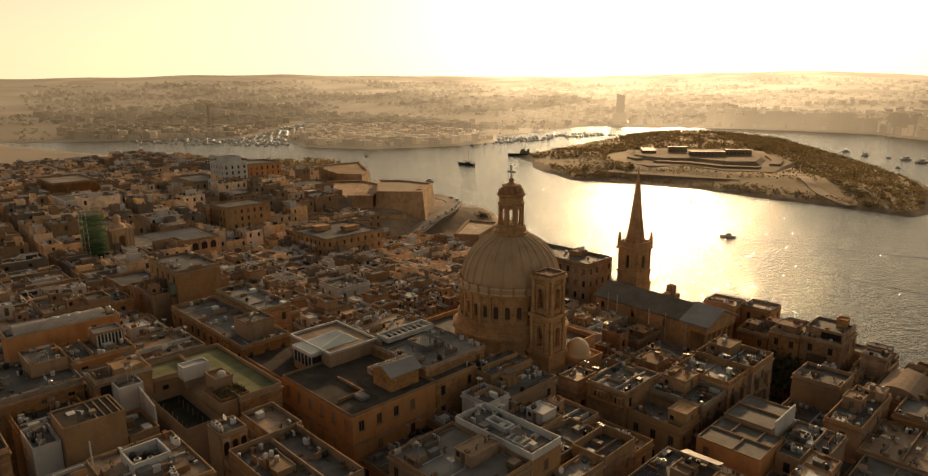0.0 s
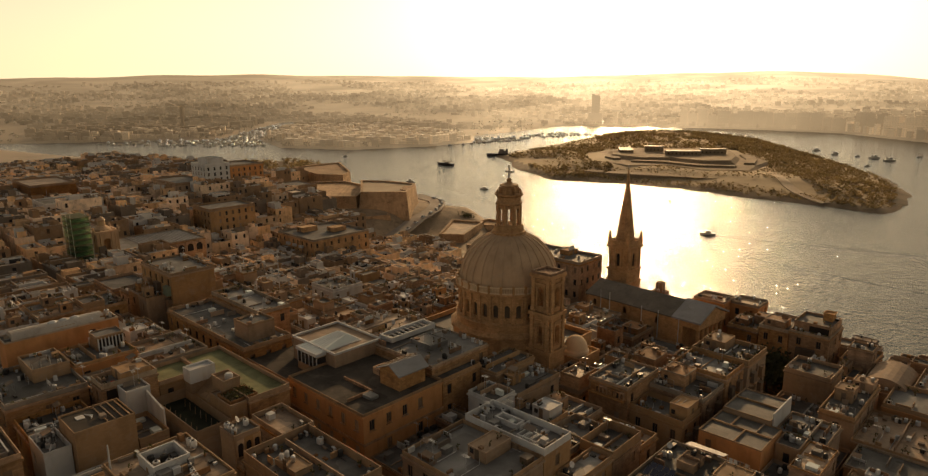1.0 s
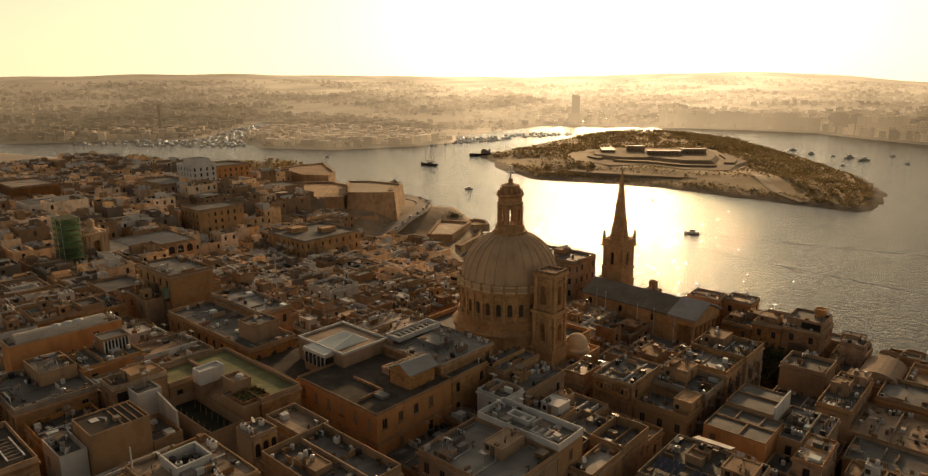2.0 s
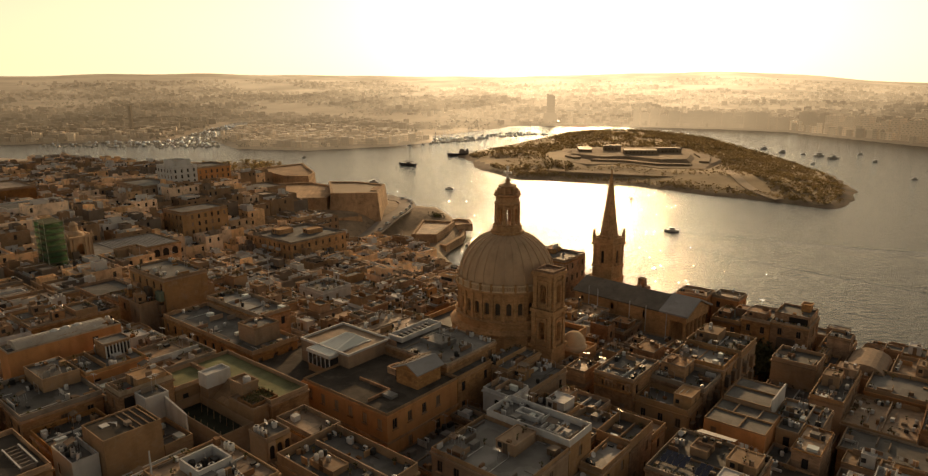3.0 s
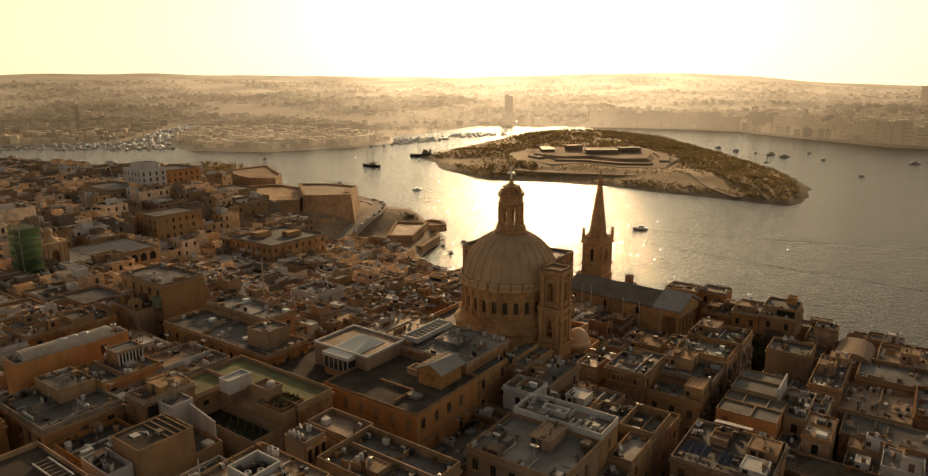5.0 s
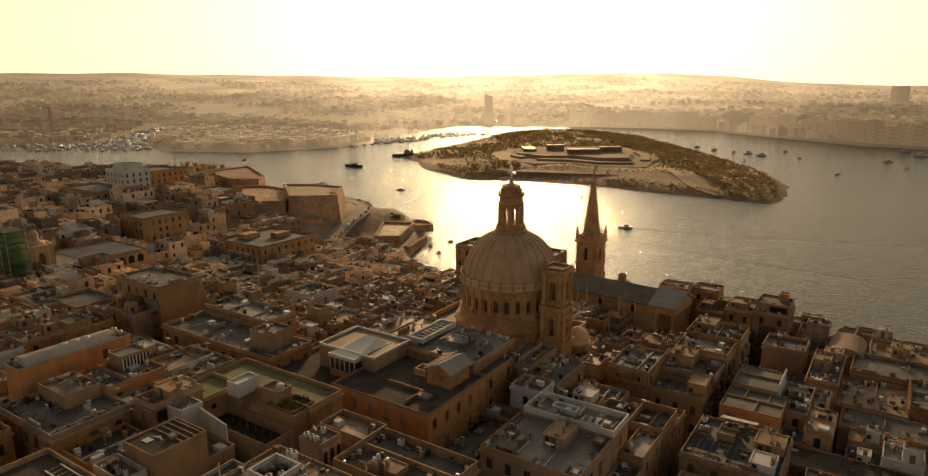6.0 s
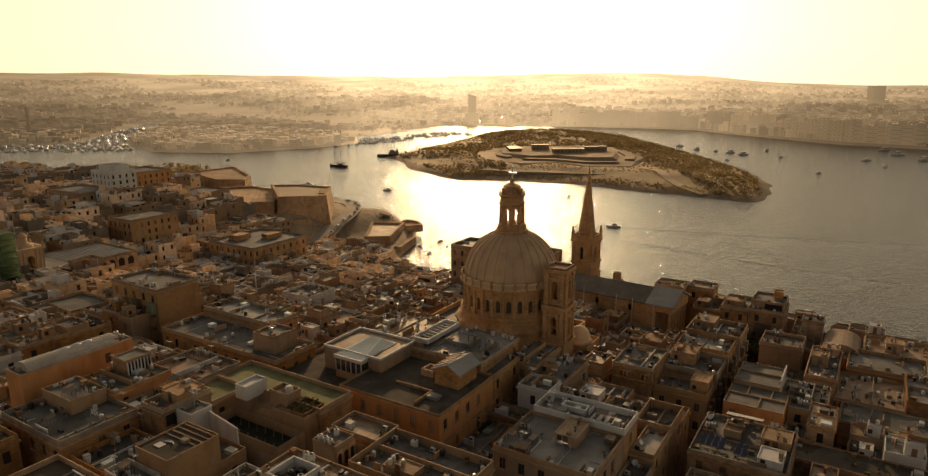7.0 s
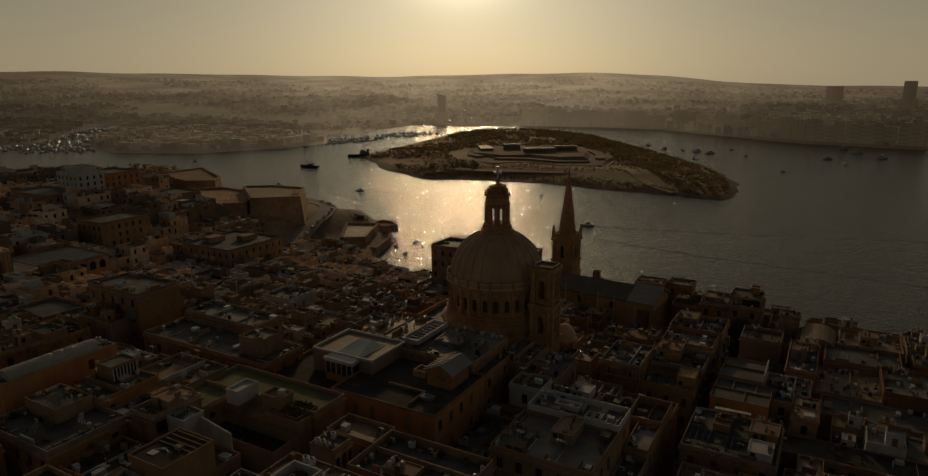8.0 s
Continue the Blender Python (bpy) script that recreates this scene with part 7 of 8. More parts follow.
scrub("island_scrub", 900, 15, (-60, 240, 400, 620), lambda x, y: (edge_distance(x, y, ISLAND) > 7) & (edge_distance(x, y, ISLAND) < 24 + 8 * wobble(x, y, 21)) & (wobble(x, y, 33) > -0.35), (0.8, 1.9), "band of bushes above the rocky shore")
scrub("island_scrub", 900, 16, (-90, 60, 540, 860), lambda x, y: (edge_distance(x, y, ISLAND) > 14) & (edge_distance(x, y, FORT_OUT) < 4) & (wobble(x, y, 26) > -0.25), (1.2, 3.0), "wooded slope at the island's western end")
scrub("island_woods", 1300, 17, (60, 345, 770, 1200), lambda x, y: (edge_distance(x, y, ISLAND) > 8) & (wobble(x, y, 40) > -0.5), (2.0, 4.2), "dark pine wood behind the fort")
scrub("island_scrub", 900, 18, (-60, 240, 400, 660), lambda x, y: (edge_distance(x, y, ISLAND) > 14) & (edge_distance(x, y, FORT_OUT) < 0) & (wobble(x, y, 19) > -0.1), (0.5, 1.3), "scattered low bushes on the dry southern slope")
scrub("rampart_woods", 800, 19, (-560, -330, 290, 470), lambda x, y: (edge_distance(x, y, PENINSULA) > 12) & (wobble(x, y, 45) > -0.35), (3.5, 6.0), "dark grove of trees on the far ramparts")
scrub("rampart_woods", 420, 12, (-560, -240, 330, 560), lambda x, y: (edge_distance(x, y, PENINSULA) > 12) & (wobble(x, y, 50) > 0.0), (2.5, 4.5), "dark trees on the far ramparts")
scrub("far_woods", 6500, 13, (-1900, 1900, 700, 2900), lambda x, y: (edge_distance(x, y, MAINLAND) > 5) & (wobble(x, y, 120) + 0.5 * wobble(x, y, 37) > -0.15), (2.5, 6), "far dark trees in bands among the houses", M_FAR_SCRUB)


def tree(m, height, spread, seed, label):
    r = random.Random(seed)
    root = thing("tree", m, label, "tree")
    prof = [(0.35, 0), (0.26, height * 0.25), (0.2, height * 0.45)]
    trunk = part("trunk", Geo().lathe(prof, 8), M_BARK, root)
    g = Geo()
    tips = []
    for k in range(7):
        a, e = 2 * math.pi * k / 7 + r.uniform(-0.3, 0.3), r.uniform(0.4, 1.1)
        tip = Vector((math.cos(a) * spread * 0.6 * math.cos(e), math.sin(a) * spread * 0.6 * math.cos(e), height * 0.45 + height * 0.4 * math.sin(e)))
        part("limb", Geo().bar((0, 0, height * 0.38), tip, 0.09, 5), M_BARK, root)
        tips.append(tip)
    for tip in tips + [Vector((0, 0, height * 0.8))]:
        for _ in range(170):
            o = Vector((r.gauss(0, 1), r.gauss(0, 1), r.gauss(0, 0.8))) * spread * 0.26
            c, s = tip + o, r.uniform(0.2, 0.45)
            u = Vector((r.gauss(0, 1), r.gauss(0, 1), r.gauss(0, 1))).normalized()
            v = u.orthogonal().normalized()
            g.add([c - u * s - v * s, c + u * s - v * s * 0.6, c + u * s * 0.8 + v * s, c - u * s * 0.7 + v * s], [(0, 1, 2, 3)])
    part("crown", g, M_LEAF, root)
    return root


for a, b, z, h, s in ((43.5, 52.5, 16, 11, 6), (47.5, 53.5, 16, 12, 7), (51.5, 52.5, 16, 10, 6), (-206, 203, 3.4, 7, 7), (-211, 206, 3.2, 5, 6), (-232, 152, 4, 7, 6), (-226, 158, 4, 6, 6), (-222, 163, 4, 5, 5), (-224, 208, 4, 5, 5), (-232, 210, 4, 5, 6), (-238, 214, 3, 5, 5)):
    tree(on_grid(a, b, z), h, s, int(a * 7 + b), "dense dark evergreen tree beside the " + ("church square" if a > 0 else "quay"))


# ---- far towns across the water ----
def far_town():
    r = random.Random(3)
    g = Geo()
    xs, ys = [], []
    for _ in range(30000):
        az, rad = radians(r.uniform(-46, 48)), 800 + 1150 * r.random()
        xs.append(rad * math.sin(az)), ys.append(-100 + rad * math.cos(az))
    xs, ys = np.array(xs), np.array(ys)
    d, z = edge_distance(xs, ys, MAINLAND), ground_height(xs, ys)
    dense = wobble(xs, ys, 150)
    rad = np.hypot(xs, ys)
    n = 0
    for x, y, e, h, q, dist in zip(xs, ys, d, z, dense, rad):
        if e < 12 + 26 * r.random() or n > 6500 or dist > 1330 + 60 * q or q < (-0.25 if dist < 1900 else 0.1) + r.uniform(-0.15, 0.15):
            continue
        n += 1
        w, p, t = r.uniform(2.8, 7.5), r.uniform(2.8, 6.5), r.choice([0.3, 0.3 + 1.57, 0.9]) + r.uniform(-0.3, 0.3)
        c, s = math.cos(t), math.sin(t)
        top = h + r.choice([4, 5, 6, 7, 9, 10, 13]) + (6 if e < 60 and x > 0 else 0)
        g.prism([(x + c * u - s * v, y + s * u + c * v) for u, v in ((-w, -p), (w, -p), (w, p), (-w, p))], h - 2, top)
    tagged(new("far_town", g.mesh("far_town", M_FAR)), "pale crowded houses on the far harbour shore", "far town", kind="stuff")


far_town()


def far_suburbs():
    """Houses that belong to the backdrop behind the far shore, glowing with painted haze."""
    r = random.Random(8)
    g = Geo()
    az = np.radians(np.array([r.uniform(-46, 48) for _ in range(17000)]))
    rad = np.array([1270 + 2730 * r.random() ** 1.6 for _ in range(17000)])
    xs, ys = rad * np.sin(az), rad * np.cos(az)
    zs, dense, edge = ground_height(xs, ys), wobble(xs, ys, 190), edge_distance(xs, ys, MAINLAND)
    for x, y, h, q, e in zip(xs, ys, zs, dense, edge):
        if q < r.uniform(-0.6, 0.3) or e < 30:
            continue
        w, p, t = r.uniform(3.5, 9), r.uniform(3.5, 8), r.uniform(0, 3)
        c, s = math.cos(t), math.sin(t)
        g.prism([(x + c * u - s * v, y + s * u + c * v) for u, v in ((-w, -p), (w, -p), (w, p), (-w, p))], h - 3, h + r.choice([4, 5, 6, 7, 9, 13]))
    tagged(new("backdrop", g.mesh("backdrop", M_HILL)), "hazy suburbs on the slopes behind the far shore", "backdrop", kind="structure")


far_suburbs()


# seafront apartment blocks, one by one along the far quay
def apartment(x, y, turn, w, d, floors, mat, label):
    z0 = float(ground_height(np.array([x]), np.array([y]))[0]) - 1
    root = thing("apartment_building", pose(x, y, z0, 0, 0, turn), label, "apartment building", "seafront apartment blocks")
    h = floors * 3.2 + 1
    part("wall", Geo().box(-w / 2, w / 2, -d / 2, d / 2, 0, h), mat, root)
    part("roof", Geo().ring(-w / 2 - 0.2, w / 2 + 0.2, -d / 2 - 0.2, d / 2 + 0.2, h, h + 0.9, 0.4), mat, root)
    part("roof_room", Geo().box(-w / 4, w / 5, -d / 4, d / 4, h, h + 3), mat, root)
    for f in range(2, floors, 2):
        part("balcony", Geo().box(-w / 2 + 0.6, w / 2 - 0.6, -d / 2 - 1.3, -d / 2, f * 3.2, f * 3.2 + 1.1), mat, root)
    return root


r = random.Random(21)
shore = [(240, 1400), (400, 1330), (527, 1238), (570, 1076), (632, 890), (760, 760), (900, 640)]
for (x0, y0), (x1, y1) in zip(shore, shore[1:]):
    run = math.hypot(x1 - x0, y1 - y0)
    ang = math.degrees(math.atan2(y1 - y0, x1 - x0))
    nrm = Vector((-(y1 - y0), x1 - x0)).normalized()
    if nrm.x < 0:
        nrm = -nrm
    t = 8.0
    while t < run - 8:
        w = r.uniform(13, 26)
        cx, cy = x0 + (x1 - x0) * (t + w / 2) / run + nrm.x * 34, y0 + (y1 - y0) * (t + w / 2) / run + nrm.y * 34
        # block walls emit the painted haze; beyond 1300 m they take the hill material
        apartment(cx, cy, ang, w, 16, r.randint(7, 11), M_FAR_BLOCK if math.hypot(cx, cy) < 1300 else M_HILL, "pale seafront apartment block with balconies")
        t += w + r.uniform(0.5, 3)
# these far slabs wear the emissive hill haze as well
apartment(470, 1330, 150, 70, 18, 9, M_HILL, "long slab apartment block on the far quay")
apartment(390, 1372, 158, 40, 16, 10, M_HILL, "broad apartment block on the far quay")


def tower_block(x, y, w, d, top, label, slope=0.0, mat=None):
    mat = mat or M_FAR_DARK
    z0 = float(ground_height(np.array([x]), np.array([y]))[0]) - 1
    root = thing("tower_block", pose(x, y, z0), label, "tower block")
    h = top - z0
    part("wall", Geo().add([(-w / 2, -d / 2, 0), (w / 2, -d / 2, 0), (w / 2, d / 2, 0), (-w / 2, d / 2, 0), (-w / 2, -d / 2, h), (w / 2, -d / 2, h - slope), (w / 2, d / 2, h - slope), (-w / 2, d / 2, h)],
                           [(4, 5, 6, 7), (0, 1, 5, 4), (1, 2, 6, 5), (2, 3, 7, 6), (3, 0, 4, 7)]), mat, root)
    part("podium", Geo().box(-w * 0.9, w * 0.75, -d * 0.7, d * 0.7, 0, h * 0.35), mat, root)
    for f in range(1, int(h / 7)):
        part("floor_band", Geo().box(-w / 2 - 0.3, w / 2 + 0.3, -d / 2 - 0.3, d / 2 + 0.3, f * 7, f * 7 + 0.8), mat, root)


# far towers glow with painted haze, they hold no lamps
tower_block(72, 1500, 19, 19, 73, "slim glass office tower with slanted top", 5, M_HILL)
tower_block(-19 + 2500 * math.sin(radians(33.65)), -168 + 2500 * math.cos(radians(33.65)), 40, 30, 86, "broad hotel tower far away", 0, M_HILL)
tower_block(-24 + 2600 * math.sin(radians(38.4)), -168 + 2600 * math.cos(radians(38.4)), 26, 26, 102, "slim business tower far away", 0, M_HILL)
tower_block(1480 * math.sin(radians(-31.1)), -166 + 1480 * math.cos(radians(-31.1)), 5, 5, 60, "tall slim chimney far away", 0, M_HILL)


# ---- boats ----
def hull(l, w, h, bow=0.35):
    """A pointed hull, bow towards +x."""
    sec = [(-0.5, 0.8), (-0.2, 1.0), (0.2, 0.95), (0.5 - bow * 0.4, 0.6), (0.5, 0.03)]
    vs, f = [], []
    for t, k in sec:
        vs += [(t * l, -w / 2 * k, h * (1 + 0.25 * max(0, t))), (t * l, -w / 2 * k * 0.7, -0.3), (t * l, w / 2 * k * 0.7, -0.3), (t * l, w / 2 * k, h * (1 + 0.25 * max(0, t)))]
    for i in range(len(sec) - 1):
        o = 4 * i
        f += [(o, o + 1, o + 5, o + 4), (o + 1, o + 2, o + 6, o + 5), (o + 2, o + 3, o + 7, o + 6), (o + 3, o, o + 4, o + 7)]
    f += [(0, 3, 2, 1), (16, 17, 18, 19)]
    return Geo().add(vs, f)


HULL_S, CABIN_S = hull(9, 3, 1.2).mesh("hull", M_HULL), Geo().box(-2.2, 1.2, -1.1, 1.1, 1.1, 2.6, 0.25).mesh("cabin", M_HULL)
GLASS_S = Geo().box(-2.0, 1.3, -1.14, 1.14, 1.75, 2.25, 0.05).mesh("windscreen", M_GLASS)


def motor_boat(x, y, turn, s, label):
    root = thing("motor_boat", pose(x, y, 0, 0, 0, turn) @ Matrix.Scale(s, 4), label, "boat")
    part("hull", HULL_S, None, root)
    part("cabin", CABIN_S, None, root)
    part("windscreen", GLASS_S, None, root)


motor_boat(106, 289, 170, 1.1, "white motor cruiser under way with a wake")
motor_boat(-66, 466, 175, 0.9, "dark small launch under way with a wake")
motor_boat(-149, 507, 160, 1.1, "white ferry launch near the bastion")
motor_boat(100, 420, 60, 0.6, "small moored launch in the sun track")
for x, y, t, s in ((369, 880, 20, 1.4), (376, 827, 40, 1.6), (395, 803, 10, 0.8), (407, 780, 25, 1.8), (413, 751, 15, 1.8), (446, 712, 30, 1.0), (408, 555, 15, 0.9), (362, 689, 15, 0.8), (536, 667, 10, 1.6), (518, 606, 80, 1.2), (607, 662, 200, 2.2),
                   (-297, 735, 60, 0.9), (-17, 252, 30, 0.5), (-13, 240, 80, 0.45), (-30, 240, 120, 0.5), (-24, 222, 60, 0.5), (330, 930, 20, 1.2), (620, 730, 190, 2.2), (640, 790, 195, 2.0), (470, 800, 20, 1.0)):
    motor_boat(x, y, t, s, "moored pale boat lying at anchor on the harbour")


def sailing_ship(x, y, turn):
    root = thing("sailing_ship", pose(x, y, 0, 0, 0, turn), "dark two-masted schooner at anchor with furled sails", "ship")
    part("hull", hull(26, 6.2, 2.6), M_HULL_DARK, root)
    part("deckhouse", Geo().box(-6, 1, -1.6, 1.6, 2.4, 4.2, 0.2), M_BARK, root)
    for k, h in ((-4, 20), (5, 21)):
        mast = part("mast", Geo().bar((k, 0, 2), (k, 0, h), 0.2), M_BARK, root)
        part("furled_sail", Geo().bar((k, 0, 5), (k - 7, 0, 5.6), 0.45), M_CEMENT, mast)
        for e in (-1, 1):
            part("stay", Geo().bar((k, 0, h - 1), (k + e * 6, e * 2.0, 2.6), 0.06, 4), M_BLACK, mast)
    part("bowsprit", Geo().bar((12, 0, 3), (19, 0, 4.4), 0.18), M_BARK, root)


sailing_ship(-139, 655, 150)


def patrol_ship(x, y, turn):
    root = thing("patrol_ship", pose(x, y, 0, 0, 0, turn), "grey patrol ship moored off the island point", "ship")
    part("hull", hull(44, 8, 3.4), M_HULL_DARK, root)
    part("superstructure", Geo().box(-8, 6, -2.8, 2.8, 3.2, 7.2, 0.5), M_CEMENT, root)
    part("bridge", Geo().box(-2, 4.5, -2.4, 2.4, 7.2, 9.6, 0.4), M_CEMENT, root)
    part("mast", Geo().bar((-2, 0, 9.4), (-2, 0, 17), 0.25), M_STEEL, root)
    part("funnel", Geo().box(-7.5, -4.5, -1.4, 1.4, 7.2, 10.2, 0.3), M_HULL_DARK, root)


patrol_ship(-79, 768, 186)


def marina(name, count, seed, quads, label):
    """Rows of moored yachts, too many and too far to count."""
    r = random.Random(seed)
    g, roofs = Geo(), Geo()
    for _ in range(count):
        (x0, y0), (x1, y1), wide = r.choice(quads)
        t, s = r.random(), r.uniform(-wide, wide)
        d = Vector((x1 - x0, y1 - y0)).normalized()
        x, y = x0 + (x1 - x0) * t - d.y * round(s / 14) * 14, y0 + (y1 - y0) * t + d.x * round(s / 14) * 14
        if max(float(edge_distance(np.array([x]), np.array([y]), P)[0]) for P in (MAINLAND, ISLAND, PENINSULA)) > -3:
            continue
        l = r.uniform(7, 14)
        b = hull(l, l * 0.3, 1.2)
        g.m = 0
        g.turned(b, pose(x, y, 0, 0, 0, math.degrees(math.atan2(d.y, d.x)) + 90 + r.uniform(-4, 4)))
        g.turned(Geo().box(-l * 0.2, l * 0.12, -l * 0.09, l * 0.09, 1.1, 2.2, 0.2), pose(x, y, 0, 0, 0, math.degrees(math.atan2(d.y, d.x)) + 90))
        if r.random() < 0.7:
            g.bar((x, y, 1), (x, y, l * 1.3), 0.12, 4)
        # mirror dome added on some boats to throw back the sun
        if r.random() < 0.4:
            k = r.uniform(1.2, 3.2)
            roofs.lathe([(k, 1.6), (k * 0.96, 1.6 + k * 0.28), (k * 0.8, 1.6 + k * 0.6), (k * 0.5, 1.6 + k * 0.86), (k * 0.15, 1.6 + k * 0.98)], 12, x, y)
    tagged(new(name, g.mesh(name, M_HULL)), label, "yachts", kind="stuff")
    tagged(new("marina_canopies", roofs.mesh("marina_canopies", M_CHROME, True)), "polished domes added among moored yachts for sun glints", "yachts", kind="stuff")


marina("marina_yachts", 420, 31, [((-800, 925), (-500, 905), 45), ((-700, 990), (-480, 930), 50), ((-660, 1100), (-690, 1400), 30), ((-560, 960), (-650, 1150), 40)], "masted yachts crowded in the far marina creek")
marina("marina_yachts", 220, 32, [((-210, 930), (-110, 1040), 30), ((-180, 990), (-80, 1090), 40), ((-60, 1110), (30, 1200), 40)], "masted yachts along the far pontoons")


def wake(points, width, name, label):
    g = Geo()
    pts = smooth_line(points, 10)
    n = len(pts)
    vs, f = [], []
    for i, (x, y) in enumerate(pts):
        p, q = Vector(pts[max(0, i - 1)]), Vector(pts[min(n - 1, i + 1)])
        d = (q - p).normalized()
        k = width * (0.3 + 0.7 * math.sin(math.pi * min(1, (i + 1) / n * 1.5) / 2))
        for s, z in ((-1, 0.01), (-0.35, 0.09), (0.35, 0.09), (1, 0.01)):
            vs.append((x - d.y * s * k, y + d.x * s * k, z))
    for i in range(n - 1):
        for k in range(3):
            f.append((4 * i + k, 4 * i + k + 1, 4 * i + k + 5, 4 * i + k + 4))
    tagged(new(name, g.add(vs, f).mesh(name, M_WATER)), label, "wake", kind="structure")


wake([(110, 288), (160, 268), (210, 250), (270, 230), (340, 212)], 0.9, "wake", "long wake ripple behind a cruiser")
wake([(-64, 466), (-40, 455), (-16, 443), (30, 424)], 0.8, "wake", "wake ripple behind a launch")
wake([(-66, 464), (-50, 440), (-30, 405), (-20, 380)], 0.7, "wake", "spreading bow wave of a launch")
wake([(-145, 505), (-110, 470), (-75, 420), (-45, 370)], 0.8, "wake", "spreading bow wave on the water")
wake([(100, 250), (150, 200), (210, 150), (260, 110)], 0.9, "wake", "long ripple line across the water")

# ---- loose things on the roofs ----
TANK_SHELL = Geo().lathe([(0.55, 0), (0.6, 0.1), (0.6, 1.15), (0.5, 1.3)], 14)
TANK_LID = Geo().lathe([(0.28, 1.28), (0.28, 1.4), (0.1, 1.46)], 10).mesh("lid", M_BLACK)
TANKS = [(TANK_SHELL.mesh("shell", m), lab) for m, lab in ((M_WHITE, "white plastic roof water tank"), (M_BLACK, "black plastic roof water tank"), (M_STEEL, "galvanised steel roof water tank"))]
AC_CASE = Geo().box(-0.5, 0.5, -0.2, 0.2, 0.1, 0.85).mesh("case", M_WHITE)
fan = Geo().lathe([(0.27, 0), (0.27, 0.03)], 12)
fan.v = [(x - 0.15, -0.23 + z, 0.47 + y) for x, y, z in fan.v]
AC_FAN = fan.mesh("fan_grille", M_BLACK)
dish = Geo().lathe([(0.02, 0), (0.3, 0.05), (0.55, 0.17), (0.6, 0.2), (0.55, 0.2), (0.3, 0.09), (0.02, 0.04)], 16)
DISH = dish.mesh("reflector", M_WHITE, True)
DISH_POLE = Geo().bar((0, 0, 0), (0, 0, 1.1), 0.04).mesh("pole", M_STEEL)
DISH_ARM = Geo().bar((0, 0, 0.1), (0.1, 0, 0.65), 0.02, 4).mesh("arm", M_STEEL)
POLE = Geo().bar((0, 0, 0), (0, 0, 3.4), 0.035).mesh("pole", M_STEEL)
AERIAL = Geo()
xs = [-0.8]
for q in range(6):
    xs += [-0.72 + 0.28 * q, -0.68 + 0.28 * q]
xs.append(0.8)
for q in range(len(xs) - 1):
    x0, x1 = xs[q], xs[q + 1]
    for y0, y1 in ((-0.02, 0.02),) + (((-0.4, -0.02), (0.02, 0.4)) if q % 2 else ()):
        AERIAL.weld([(x0, y0, 3.2), (x1, y0, 3.2), (x1, y1, 3.2), (x0, y1, 3.2)], [(x0, y1, 3.24), (x1, y1, 3.24), (x1, y0, 3.24), (x0, y0, 3.24)], [(x0, y0, 3.2), (x0, y0, 3.24), (x1, y0, 3.24), (x1, y0, 3.2)], [(x0, y1, 3.2), (x1, y1, 3.2), (x1, y1, 3.24), (x0, y1, 3.24)])
AERIAL = AERIAL.mesh("aerial_head", M_STEEL)


def water_tank(m, r):
    shell, lab = r.choice(TANKS[:1] * 3 + TANKS)
    root = thing("water_tank", m, lab + " on a flat roof", "water tank", "roof water tanks")
    part("shell", shell, None, root)
    part("lid", TANK_LID, None, root)


def air_conditioner(m, r):
    root = thing("air_conditioner", m, "white outdoor air-conditioner unit on a roof", "air conditioner", "roof air conditioners")
    part("case", AC_CASE, None, root)
    part("fan_grille", AC_FAN, None, root)


def satellite_dish(m, r):
    root = thing("satellite_dish", m, "white satellite dish on a short roof pole", "satellite dish", "roof satellite dishes")
    part("pole", DISH_POLE, None, root)
    d = part("reflector", DISH, None, root)
    d.matrix_basis = pose(0, 0, 1.1, 0, 62, r.uniform(0, 360))
    part("arm", DISH_ARM, None, d)


def aerial(m, r):
    root = thing("aerial", m, "thin metal television aerial on a roof", "aerial", "roof aerials")
    part("pole", POLE, None, root)
    part("aerial_head", AERIAL, None, root)


r = random.Random(77)
made = {water_tank: 0, air_conditioner: 0, satellite_dish: 0, aerial: 0}
for a0, a1, b0, b1, z, used, root_, z0_ in ROOFS:
    if a0 < -110 or a1 - a0 < 2 or b1 - b0 < 2 or root_ in BARE:
        continue
    spots = r.choice([2, 3, 4, 5]) if a0 > -60 and b1 < 30 else r.choice([1, 1, 2])
    for _ in range(spots):
        kind = r.choice([water_tank, water_tank, water_tank, air_conditioner, satellite_dish, aerial])
        if made[kind] > (200 if kind is water_tank else 75):
            continue
        cx, cy = r.choice([(r.uniform(a0, a1), b1 - 0.3), (a0 + 0.3, r.uniform(b0, b1)), (r.uniform(a0, a1), r.uniform(b0, b1))])
        for j in range(r.choice([1, 1, 2, 3]) if kind is water_tank else 1):
            x, y = cx + 1.05 * j, cy
            if x > a1 or any(u[0] - 0.8 < x < u[1] + 0.8 and u[2] - 0.8 < y < u[3] + 0.8 for u in used):
                continue
            kind(on_grid(x, y, z, r.uniform(-8, 8)) @ Matrix.Scale(r.uniform(0.66, 0.85) if kind is water_tank else 0.9, 4), r)
            made[kind] += 1

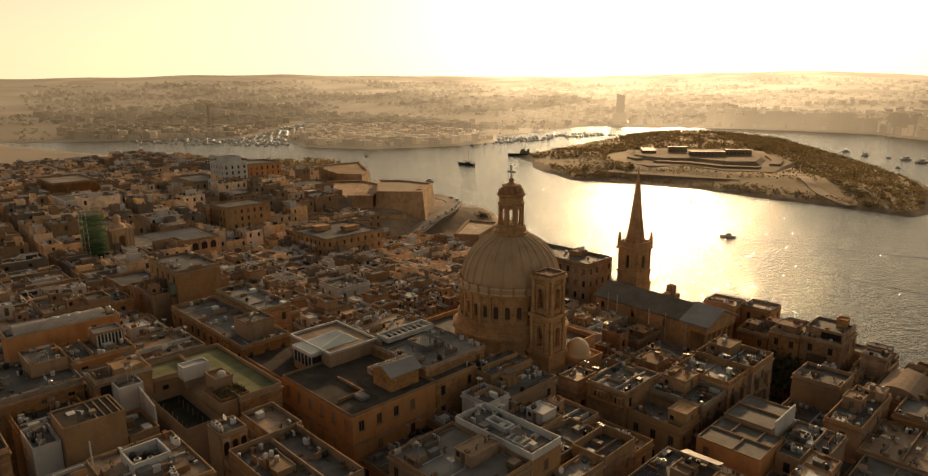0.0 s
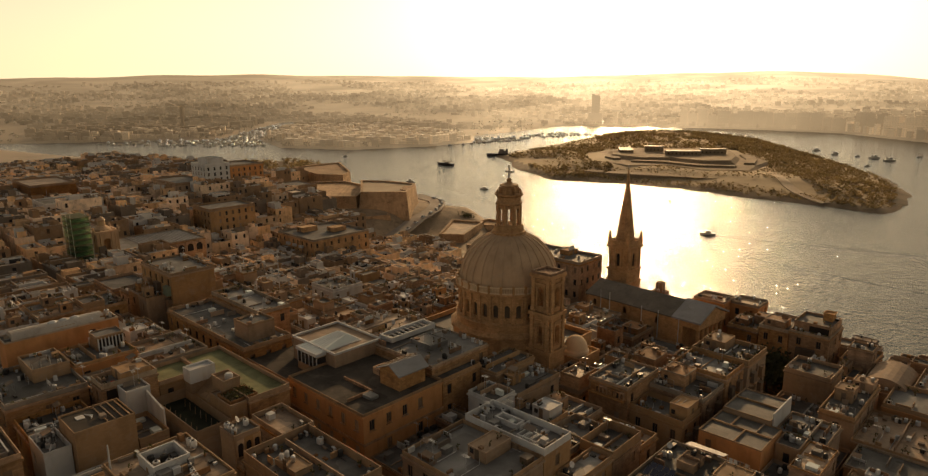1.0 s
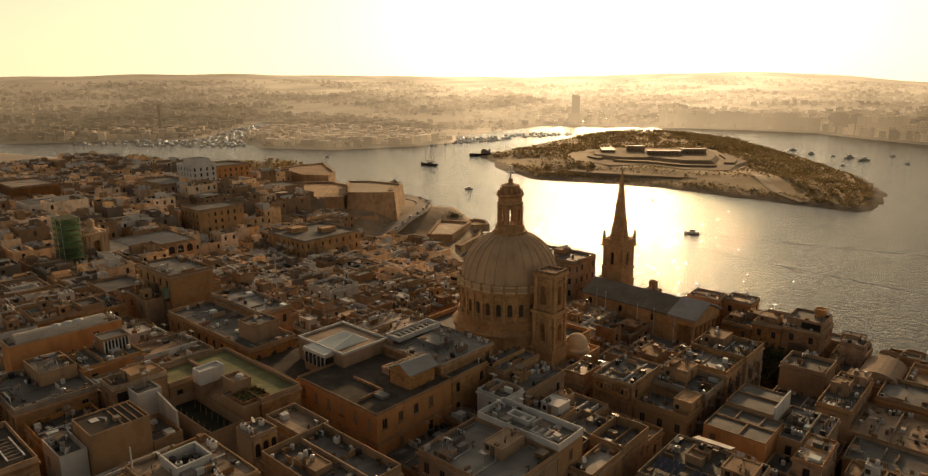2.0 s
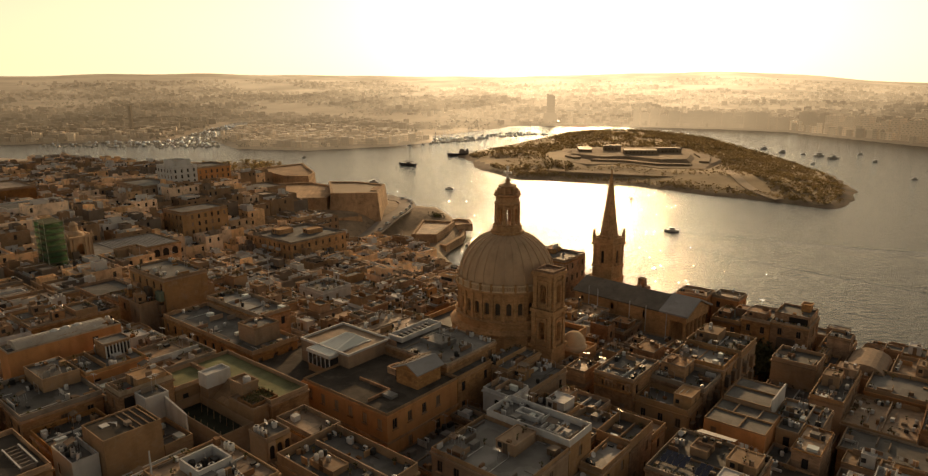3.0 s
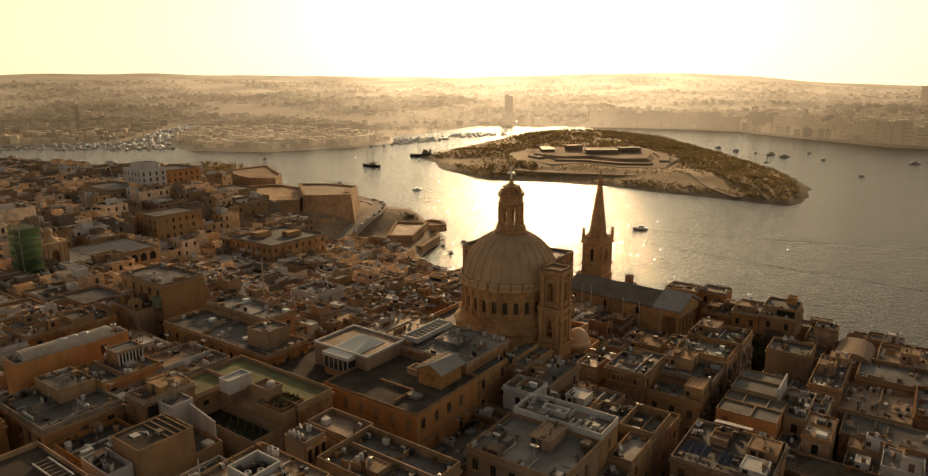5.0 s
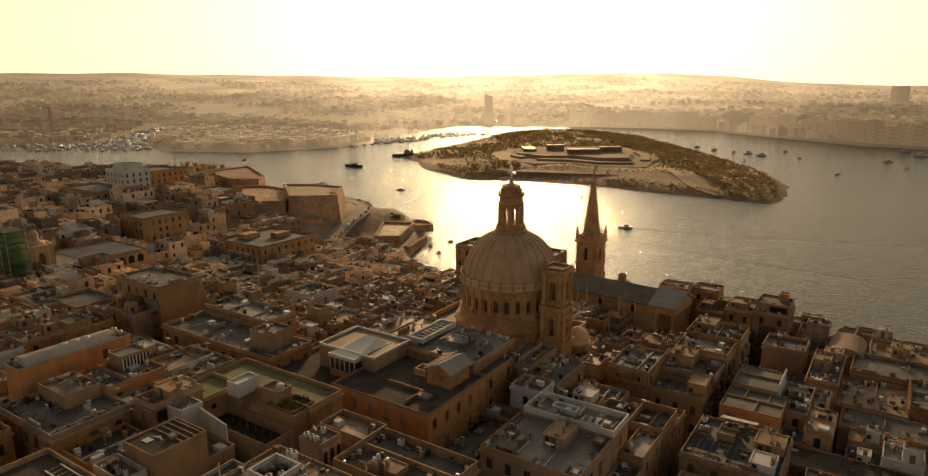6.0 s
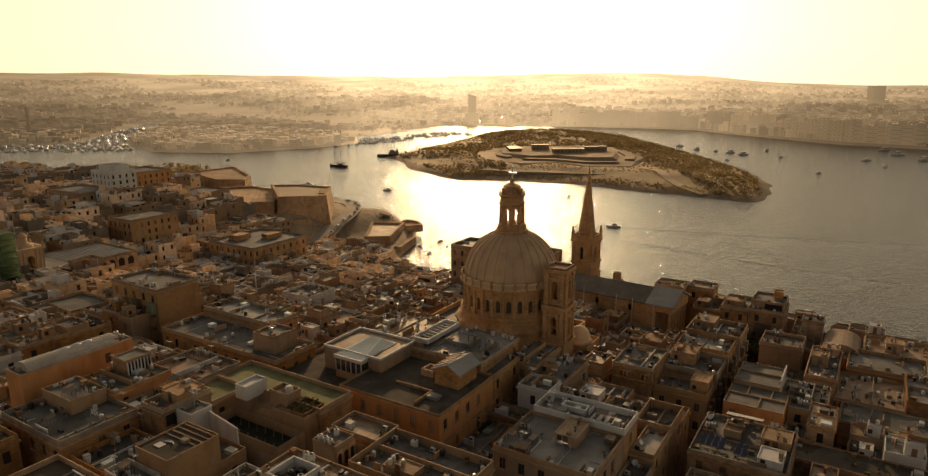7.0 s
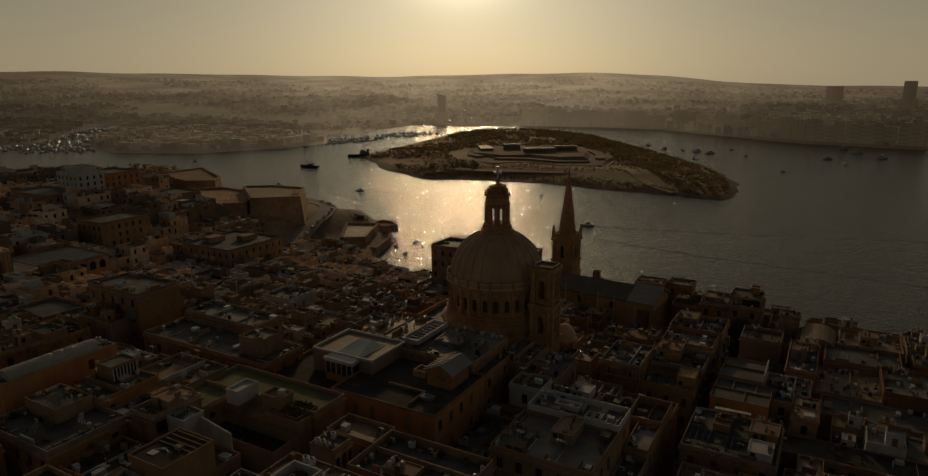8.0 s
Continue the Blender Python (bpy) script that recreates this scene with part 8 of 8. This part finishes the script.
# a row of tanks beside the service box, and others by the sun room and in the little white terrace
rt = random.Random(9)
for a, b, z, f in [(20.6 + 0.75 * k, -92.2 - 0.12 * k, 48.43, 0.55) for k in range(6)] + [(-40.2, -84.6, 47.2, 1.25), (-39.9, -82.6, 47.2, 1.25)] + [(-11.2 + 0.8 * k, -102.4 + 0.5 * (k % 3), 44.22, 0.6) for k in range(6)] + [(15.5 + 0.9 * k, -95.2 + 1.4 * (k % 2), 48.42, 0.8) for k in range(4)]:
    water_tank(on_grid(a, b, z) @ Matrix.Scale(f, 4), rt)

# flagpoles
for a, b, z, h in ((0, 44.4, 19, 18.5), (3, 44.6, 19, 18), (14, 44.0, 19, 16.5), (19, 44.5, 18, 17), (26, 43, 18, 16.5), (-89.7, -24.4, 37, 10), (-74.9, -20.8, 37, 12), (13.0, -99.6, 48.3, 3.6)):
    root = thing("flagpole", on_grid(a, b, z), "tall white bare flagpole", "flagpole", "flagpoles")
    part("pole", Geo().lathe([(0.16, 0), (0.1, h)], 8), M_WHITE, root)
    part("truck", Geo().lathe([(0.02, h - 0.05), (0.11, h + 0.05), (0.02, h + 0.16)], 8), M_WHITE, root)

# solar panels
for a, b, z, nx, ny in ((56.8, -33.5, 35.75, 4, 2), (63, -34, 35.75, 2, 2)):
    for i in range(nx):
        for j in range(ny):
            root = thing("solar_panel", on_grid(a + i * 1.1, b + j * 1.75, z), "dark blue solar panel tilted on a roof rack", "solar panel", "roof solar panels")
            part("frame", Geo().add([(0, 0, 0.2), (1, 0, 0.2), (1, 1.6, 0.8), (0, 1.6, 0.8), (0, 0, 0.15), (1, 0, 0.15), (1, 1.6, 0.75), (0, 1.6, 0.75)], [(7, 6, 5, 4), (0, 4, 5, 1), (1, 5, 6, 2), (2, 6, 7, 3), (3, 7, 4, 0)]), M_STEEL, root)
            part("cell_sheet", Geo().add([(0.04, 0.04, 0.22), (0.96, 0.04, 0.22), (0.96, 1.56, 0.79), (0.04, 1.56, 0.79)], [(0, 1, 2, 3)]), M_PANEL, root)
            part("rack", Geo().bar((0.5, 1.5, 0), (0.5, 1.5, 0.75), 0.03, 4), M_STEEL, root)
